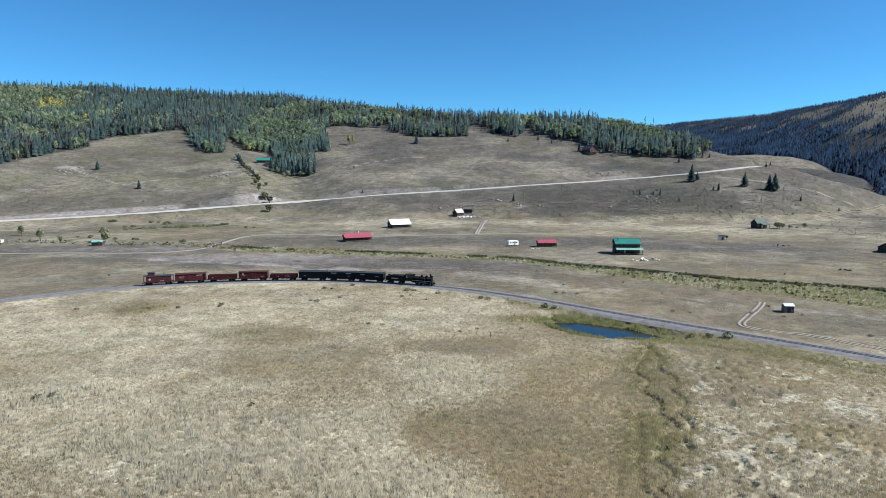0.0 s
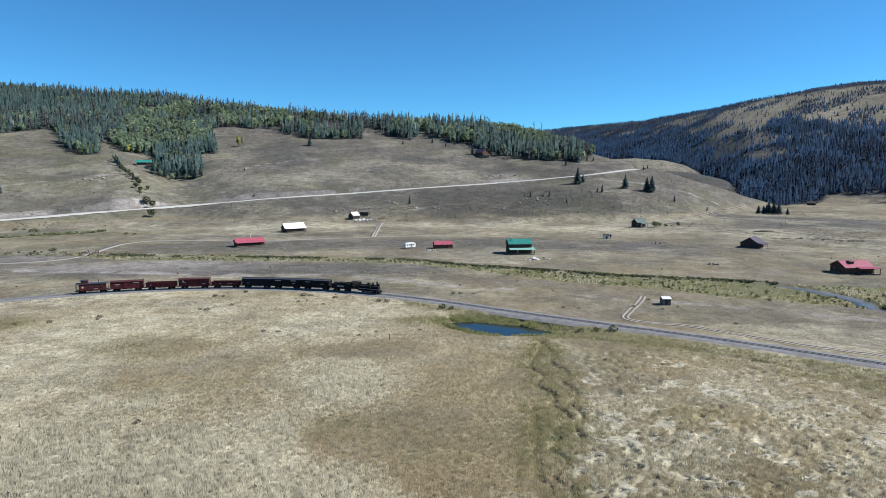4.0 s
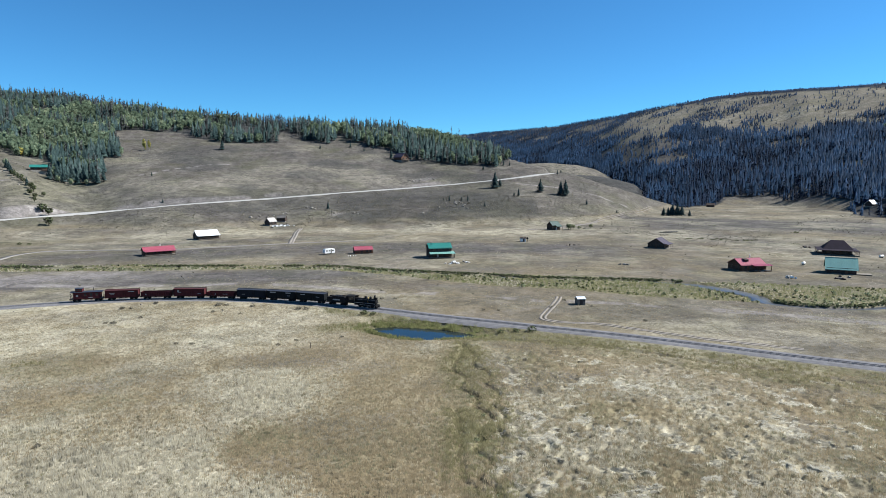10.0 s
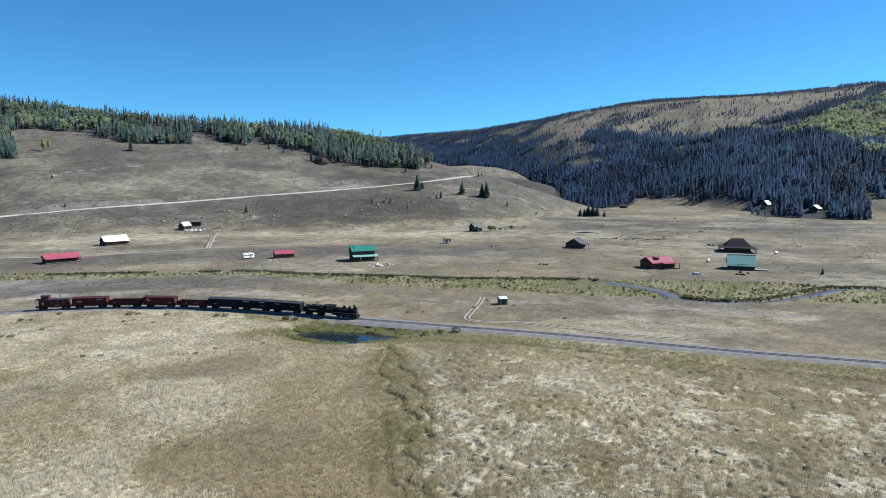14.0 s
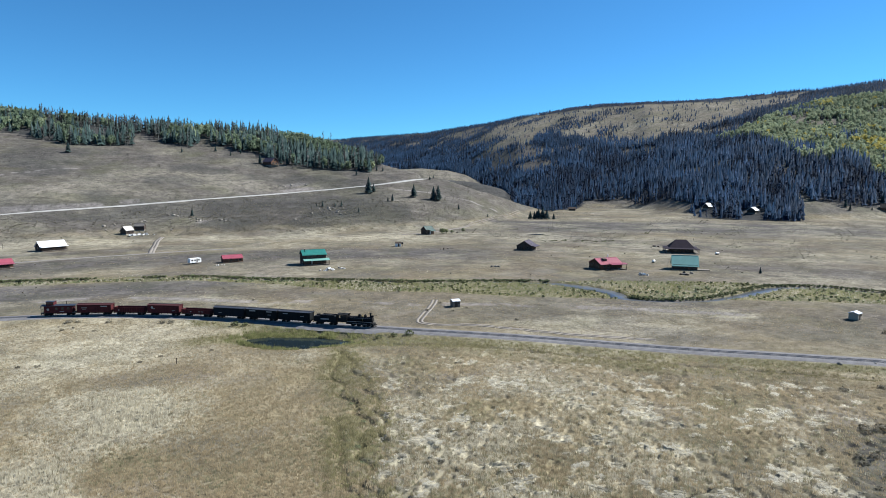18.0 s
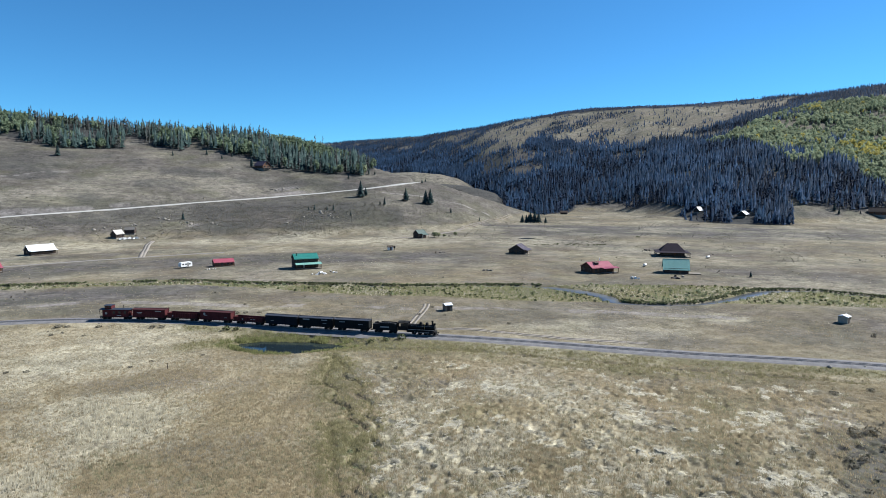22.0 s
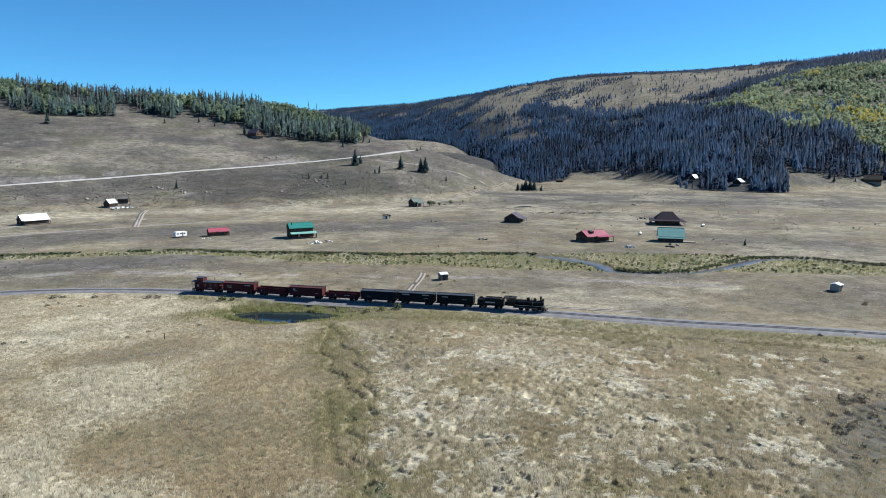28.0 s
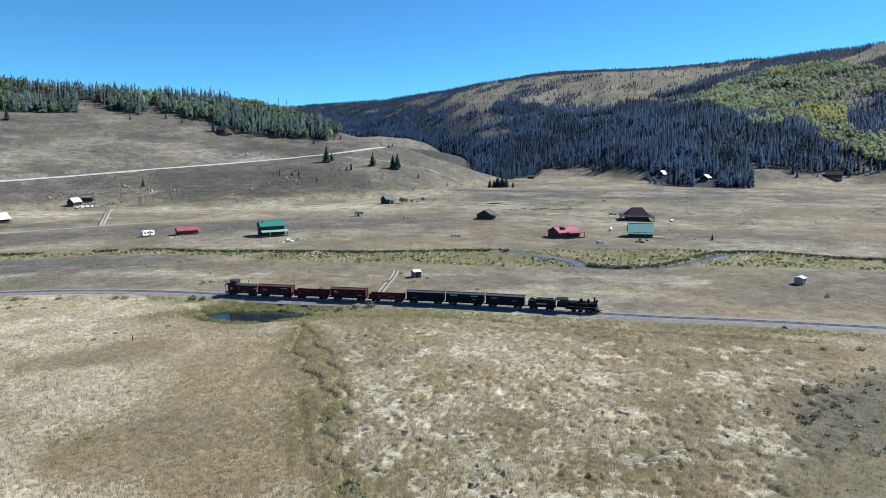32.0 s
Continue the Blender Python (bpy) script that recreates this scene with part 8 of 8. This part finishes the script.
FINE_ASPENS = [fine_leafy(k, ASPEN, PALE_BARK) for k in range(3)]
FINE_WILLOWS = [fine_leafy(10 + k, SHRUB, BARK) for k in range(3)]
FINE_DARK = [fine_leafy(30 + k, DARK_WILLOW, BARK) for k in range(3)]
FINE_ORANGE = [fine_leafy(20 + k, GOLD, PALE_BARK) for k in range(2)]


def tree(x, y, size, kinds, name, label, group="", wide=1.0):
    trunk, crown = kinds[random.randrange(len(kinds))]
    ob = thing(name, pose(x, y, ground_at(x, y), 0, 0, random.uniform(0, 360)) @ Matrix.Diagonal((size * wide, size * wide, size, 1)), label, "tree", group)
    part("trunk", trunk, BARK, ob)
    part("crown", crown, SPRUCE, ob)
    return ob


def single_trees():
    lone = "dark green spruce standing alone on the grassy hillside"
    small = "small dark spruce sapling on the open slope"
    for x, y, size in ((215.4, 553, 15.5), (249.9, 528, 12.5), (265, 517.5, 13), (268.7, 515.6, 14.5), (-32.2, 759.3, 11.5), (-319, 588, 9), (-252.3, 526.7, 7.5), (222, 557, 8)):
        tree(x, y, size, FINE_SPRUCES, "spruce", lone, "spruces on the hillside", 1.25)
    for x, y, size in ((-89, 635.4, 4), (77.2, 768.2, 5.5), (113.7, 772.6, 6.5), (126.3, 749.4, 5), (139, 758, 5), (56.4, 509.4, 6.5), (161.5, 521.9, 5), (175.5, 514.1, 5), (182.1, 490.3, 4),
                       (222.8, 514.7, 7), (277.1, 491.9, 5), (304.5, 487.6, 3.5), (232.6, 631.3, 5.5), (259, 640, 6), (264.3, 636, 5), (303, 600, 5), (310, 606, 4), (63.7, 812.6, 6), (67.8, 819.3, 7), (-68.8, 541, 3.5),
                       (171, 517, 3.5), (157, 524, 3), (219, 516, 4)):
        tree(x, y, size, FINE_SPRUCES, "spruce_sapling", small, "saplings on the hillside")
    edge = "dark spruce in a clump at the edge of the meadow"
    for x, y, size in ((361, 493, 8), (364.5, 491.5, 11), (368, 489.5, 12), (371, 487, 10), (366, 496, 9), (377, 484, 6), (359, 497, 8)):
        tree(x, y, size, FINE_SPRUCES, "spruce", edge, "spruces at the meadow edge", 1.45)
    grove = "tall dark spruce beside the green-roofed cabin"
    for x, y, size in ((-171, 633, 15), (-166, 637, 17), (-160, 632, 13), (-148, 628, 14), (-143, 630, 16), (-131, 622, 13), (-135, 627, 15), (-155, 640, 16), (-127, 626, 12)):
        tree(x, y, size, FINE_SPRUCES, "spruce", grove, "spruces beside the cabin")
    for x, y, size in ((-163, 626, 7), (-152, 622, 7), (-140, 622, 6), (-206, 640, 8)):
        tree(x, y, size, FINE_ASPENS, "aspen", "green aspen beside the cabin in the gully", "trees in the gully")
    for x, y, size in ((-199, 626, 9), (-195, 618, 7.5), (-204, 636, 8.5), (-173, 580, 7)):
        tree(x, y, size, FINE_SPRUCES, "spruce", "dark spruce growing in the hillside gully", "trees in the gully", 1.2)
    for x, y, size in ((-191, 609, 6), (-187, 603, 5), (-181, 593, 6), (-177, 586, 4.5), (-168, 572, 5.5), (-164, 564, 6), (-163, 552, 5), (-158, 545, 4.5), (-155, 556, 4), (-154, 530, 4)):
        tree(x, y, size, FINE_DARK, "willow", "dark green willow in the hillside gully", "willows in the gully", 1.4)
    for x, y, size in ((-144, 512, 7.0), (-139, 507, 6), (-132, 480, 6.5)):
        tree(x, y, size, FINE_DARK, "willow", "rounded dark willow beside the hillside road", "willows by the road", 1.6)
    for x, y, size in ((-112, 755, 13), (-106.5, 753, 12), (-110, 750, 7)):
        tree(x, y, size, FINE_ORANGE, "golden_aspen", "slender golden-orange tree on the bare slope", "golden trees on the slope", 0.45)
    for x, y, size in ((-238, 355, 6.5), (-210, 328, 7), (-174, 324, 8.5), (-196, 322, 4.5)):
        tree(x, y, size, FINE_WILLOWS, "willow", "yellow-green willow on the valley floor", "willows on the flat", 0.9)
    for x, y, size in ((208, 393, 4.6), (210.5, 395, 4.2), (213, 396, 3.6), (217, 395, 2.6), (228, 398, 3.4)):
        tree(x, y, size, FINE_WILLOWS, "willow", "pale green willow beside the cabin", "willows by the cabin", 1.5)
    for x, y, size in ((205, 682, 12), (212, 688, 14), (228, 688, 13), (150, 708, 11), (172, 706, 12), (178, 700, 10), (236, 676, 11), (242, 668, 9)):
        tree(x, y, size, FINE_SPRUCES, "spruce", "dark spruce beside a ridge-top house", "spruces by the ridge houses")
    for x, y, size in ((250, 662, 8), (255, 657, 7)):
        tree(x, y, size, FINE_ASPENS, "aspen", "pale green aspen on the shoulder of the ridge", "aspens on the shoulder")
    tree(236, 166, 3.0, FINE_SPRUCES, "spruce_sapling", "small dark spruce beside the stream", "")
    for x, y, size in ((670, 380, 9), (664, 372, 7), (722, 372, 11), (690, 365, 4), (728, 352, 6)):
        tree(x, y, size, FINE_SPRUCES, "spruce", "dark spruce below the far forest", "spruces below the forest")


# ---------------------------------------------------------------- shrubs, stones and clutter
def bush_mesh(seed, mat):
    tv, tf = bush_template(500 + seed, 110, 0.62, 0.13)
    one = np.ones(1)
    return strew("shrub", [(tv, tf)], np.zeros((1, 3)), one, 0 * one, np.zeros(1, int), mat, None, 0.6)


SAGE_BUSHES = [bush_mesh(k, SAGE) for k in range(4)]
DARK_BUSHES = [bush_mesh(20 + k, DARK_WILLOW) for k in range(3)]
GREEN_BUSHES = [bush_mesh(10 + k, SHRUB) for k in range(3)]


def bush(x, y, size, kinds, label, group, flat=1.0):
    ob = new("shrub", kinds[random.randrange(len(kinds))])
    ob.matrix_basis = pose(x, y, ground_at(x, y) - 0.05, 0, 0, random.uniform(0, 360)) @ Matrix.Diagonal((size, size, size * flat, 1))
    return tagged(ob, label, "shrub", group)


def rock_mesh(seed):
    q = np.random.default_rng(600 + seed)
    bm = bmesh.new()
    bmesh.ops.create_icosphere(bm, subdivisions=2, radius=0.5)
    for v in bm.verts:
        n = noise.noise(v.co * 2.3 + Vector((seed * 3.7, 0, 0)))
        v.co *= 1 + 0.35 * n
        v.co.z *= 0.65
    me = bpy.data.meshes.new("rock")
    bm.to_mesh(me)
    bm.free()
    me.materials.append(STONE)
    return me


ROCKS = [rock_mesh(k) for k in range(4)]


def rock(x, y, size, label, group):
    ob = new("rock", ROCKS[random.randrange(4)])
    ob.matrix_basis = pose(x, y, ground_at(x, y) + 0.12 * size, 0, 0, random.uniform(0, 360)) @ Matrix.Diagonal((size, size * random.uniform(0.7, 1.1), size, 1))
    return tagged(ob, label, "rock", group)


def pile(x, y, n, spread, size, name, label, mat=WHITE_WALL):
    """A heap of pale blocks and planks."""
    ob = thing(name, pose(x, y, ground_at(x, y)), label, "pile")
    for k in range(n):
        u, v = random.gauss(0, spread), random.gauss(0, spread * 0.5)
        s = size * random.uniform(0.6, 1.3)
        part("block", Shape().box(0, 0, -0.5 * s, s * random.uniform(1, 2.2), s, s * 0.8, taper=(0.8, 0.75)), mat if k % 3 else STONE, ob,
             at=pose(u, v, 0.35 * s + (0.9 if spread < 1.5 else 0.3) * max(0, 1 - abs(u) / (spread + 0.01)), random.uniform(-20, 20), random.uniform(-20, 20), random.uniform(0, 180)))
    return ob


def details():
    for x, y, s in ((28.3, 170.6, 2.6), (30.6, 169.2, 1.9), (57.6, 142.6, 1.8), (61.0, 140.6, 2.0), (64.6, 139.6, 2.6)):
        bush(x, y, s, DARK_BUSHES, "dark rounded bush beside the railway bank", "bushes by the railway")
    for x, y, s in ((-37.4, 199.0, 2.0), (-35, 198.5, 1.4), (-28.9, 203.2, 1.8), (-10.8, 195.6, 2.2), (-8.6, 195.0, 1.6), (-1.3, 190.8, 1.8), (11.5, 182.8, 2.0), (13.7, 181.9, 2.0), (-11.9, 186, 1.3), (-30.3, 184.5, 1.6),
                    (-4.6, 181.7, 1.2), (-36, 179.4, 1.8), (-38, 180.2, 1.4), (-62, 175.1, 1.8), (-72.6, 171.5, 1.8), (-80.6, 170.8, 1.4), (-99.6, 169.4, 1.6), (-61.8, 173, 1.3), (-14.5, 152.6, 1.4), (4.5, 145.7, 1.2), (8.7, 148.4, 1.1),
                    (19.2, 148.3, 1.1), (-18, 153.4, 1.2)):
        bush(x, y, s, SAGE_BUSHES, "low brown shrub in the dry meadow", "shrubs in the meadow", 0.7)
    for x, y, s in ((-67.6, 102.5, 1.7), (-65.6, 103.4, 1.4), (-38.8, 78.4, 1.1), (-30.5, 99.5, 1.1), (-10.4, 76.4, 0.9), (53.4, 118.3, 1.1), (63.8, 114.5, 0.9)):
        bush(x, y, s, SAGE_BUSHES, "small dark weed clump in the grass", "weed clumps", 1.0)
    for x, y, s in ((28, 68.7, 1.6), (25.7, 65.6, 2.0), (27.4, 64.0, 1.5), (30.5, 84.0, 1.2), (34.6, 92.5, 1.2), (35.6, 101.0, 1.1), (29.6, 79.5, 1.3), (37.0, 110.0, 1.1), (26.6, 61.5, 1.7)):
        bush(x, y, s, GREEN_BUSHES, "low green weeds in the ditch", "weeds in the ditch", 0.6)
    for x, y, s in ((102.2, 52.5, 2.4), (104.6, 51.2, 2.6), (91.5, 47.5, 1.6), (118.3, 65.1, 1.7), (106.4, 89.9, 1.0), (89, 51.4, 1.2), (93.2, 46.4, 1.6), (89.8, 46.2, 1.5), (91.2, 40, 1.3), (131.7, 58.4, 1.8), (113.5, 48.5, 1.4),
                    (109.5, 51, 1.3), (97, 43.5, 1.5), (122, 52, 1.5), (126, 62.5, 1.6), (115, 57, 1.2), (100, 47, 1.7), (84, 41, 1.2), (88, 36, 1.5), (107, 40, 1.4)):
        bush(x, y, s, SAGE_BUSHES, "dark sagebrush on the grey rough ground", "sagebrush on rough ground", 0.8)
    for x, y, s in ((90.6, 172.6, 1.4), (88.6, 160.5, 1.2), (94.6, 163.0, 1.0), (82.0, 164.5, 1.3), (98.5, 142.0, 1.5), (62, 166.5, 1.3), (66, 165, 1.0), (35, 191, 1.8), (37.2, 190, 1.6), (41, 189, 1.3), (171.5, 85.5, 1.6), (174, 86.5, 1.4), (40, 205, 1.2)):
        bush(x, y, s, SAGE_BUSHES, "low shrub on the bare valley floor", "shrubs on the valley floor", 0.75)
    for k in range(40):
        u = random.random()
        x, y = -192 + 46 * u + random.gauss(0, 1.5), 391 + 24 * u + random.gauss(0, 2.0)
        bush(x, y, random.uniform(2.2, 4.6), GREEN_BUSHES, "yellow-green willow bush on the creek flat", "willow bushes on the flat", 0.7)
    for k in range(14):
        bush(-162 + 16 * random.random(), 315 + random.gauss(0, 2.0), random.uniform(1.6, 3.0), GREEN_BUSHES, "yellow-green willow bush on the creek flat", "willow bushes on the flat", 0.7)
    for x, y, n in ((-201, 406, 3), (-191, 431, 5), (-223, 428, 4), (-144, 420, 5), (-198, 345, 2), (-142, 311, 2), (-172, 336, 3), (-165, 336, 2), (-130, 322, 2), (-185, 425, 2), (-120, 398, 2)):
        for k in range(n):
            bush(x + random.gauss(0, 3.0), y + random.gauss(0, 1.5), random.uniform(2.0, 3.8), DARK_BUSHES, "dark willow bush on the valley floor", "dark bushes on the flat", 0.8)
    for x, y in ((244, 318), (255, 316), (262, 308), (269, 301), (280, 299), (320, 390), (327, 359), (338, 330)):
        for k in range(7):
            bush(x + random.gauss(0, 4.0), y + random.gauss(0, 1.6), random.uniform(0.9, 1.9), DARK_BUSHES, "low dark brush in the marsh", "marsh brush", 0.6)
    # boulders and outcrops
    for x, y, s in ((133.5, 74.6, 1.1), (140, 71, 0.8), (94.8, 41.4, 0.7), (-33, 203, 0.7), (-89, 199, 0.6), (-1, 194.5, 0.5), (-66, 203, 0.5), (-93, 194, 0.5), (-96, 196, 0.45), (-64, 266, 0.7)):
        rock(x, y, s, "pale boulder beside the railway bank", "boulders by the railway")
    q = np.random.default_rng(9)
    for cx, cy, n, spread in ((-337, 573, 14, 12), (-202, 577, 12, 10), (61, 487, 12, 7), (20, 487, 14, 12), (160, 505, 14, 12), (46, 512, 8, 6), (163, 611, 10, 8), (-250, 420, 0, 1)):
        for k in range(n):
            rock(cx + q.normal(0, spread), cy + q.normal(0, spread * 0.6), q.uniform(1.0, 2.6), "pale rock outcropping from the hillside", "hillside rocks")
    # things left about the houses
    pile(82.2, 258.5, 30, 1.45, 0.55, "stone_pile", "heap of white stones before the two-storey house")
    pile(87.5, 259.5, 5, 0.8, 0.7, "stone_pile", "small heap of white stones in the grass")
    pile(190.5, 185.8, 9, 1.6, 0.7, "lumber_pile", "scattered heap of pale and dark lumber")
    pile(208.5, 179.5, 7, 1.8, 0.7, "lumber_pile", "low stack of dark lumber beside the cabin", LOG_DARK)
    pile(149.8, 234, 7, 1.0, 0.6, "lumber_pile", "small heap of weathered wood on the flat", BOARD_GREY)
    pile(165, 307, 7, 2.4, 0.5, "lumber_pile", "row of dark timbers in the grass", LOG_DARK)
    pile(19, 462, 14, 3.2, 1.0, "stone_pile", "pale rubble beside the farmhouse")
    pile(44, 296, 6, 1.6, 0.5, "stone_pile", "scattered pale stones before the shed")
    pile(222, 401, 6, 2.2, 0.6, "lumber_pile", "dark timbers beside the cabin", LOG_DARK)
    for gx, gy, turn in ((222.7, 211, 30), (276, 219, 10)):
        ob = thing("gas_tank", pose(gx, gy, ground_at(gx, gy), 0, 0, turn), "white cylindrical gas tank on short legs", "tank")
        part("tank", Shape().tube((-1.2, 0, 0.85), (1.2, 0, 0.85), 0.55, n=14).tube((-1.5, 0, 0.85), (-1.2, 0, 0.85), 0.25, 0.55, n=14).tube((1.2, 0, 0.85), (1.5, 0, 0.85), 0.55, 0.25, n=14), WHITE_WALL, ob)
        for x in (-0.8, 0.8):
            part("leg", Shape().box(x, 0, -0.1, 0.15, 0.8, 0.5), IRON, ob)
    pile(277, 262, 8, 2.6, 0.6, "lumber_pile", "dark logs lying beyond the lodge", LOG_DARK)
    for x, y, h, label in ((11.2, 140.5, 1.3, "weathered grey fence post in the meadow"), (-52, 420, 3.0, "dark wooden post in the field"), (-190, 470, 4.5, "wooden pole beside the hillside road")):
        tagged(new("post", Shape().tube((0, 0, -0.3), (0.03, 0, h), 0.09, 0.07, n=7).mesh("post", LOG_DARK)), label, "post").matrix_basis = pose(x, y, ground_at(x, y))
    for k in range(9):
        x, y = 300 + 9 * k, 300 - 7.5 * k
        tagged(new("post", Shape().tube((0, 0, -0.3), (0, 0, 1.2), 0.07, n=6).mesh("post", LOG_DARK)), "thin wooden fence post on the flat", "post", "fence posts on the flat").matrix_basis = pose(x, y, ground_at(x, y))
    # dark pool in the marsh
    px, py = 262, 356
    flat_water("marsh_pool", [(px + 8 * math.cos(a) + random.gauss(0, 0.5), py + 2.4 * math.sin(a)) for a in np.linspace(0, 6.0, 16)], ground_at(px, py) + 0.25, WATER, "dark shallow pool in the marsh", "pool")


single_trees()
details()


# ---------------------------------------------------------------- what moves
def motions():
    for car, behind, half in TRAIN:
        walk(car, [(t, car_pose(front(t) - behind, half)) for t in np.arange(0, 32.01, 0.5)])
    ticks = np.arange(0, 32.01, 0.1)
    for w, radius, (x, y, z) in WHEELSETS:
        walk(w, [(t, Matrix.Translation((x, y, z)) @ Matrix.Rotation((front(t) - FRONT_AT) / radius, 4, "Y")) for t in ticks])
    for rod, phase in RODS:
        rows = []
        for t in ticks:
            a = (front(t) - FRONT_AT) / 0.58 + radians(phase)
            rows.append((t, Matrix.Translation((0.25 * math.sin(a), 0, 0.58 + 0.25 * math.cos(a)))))
        walk(rod, rows)


motions()
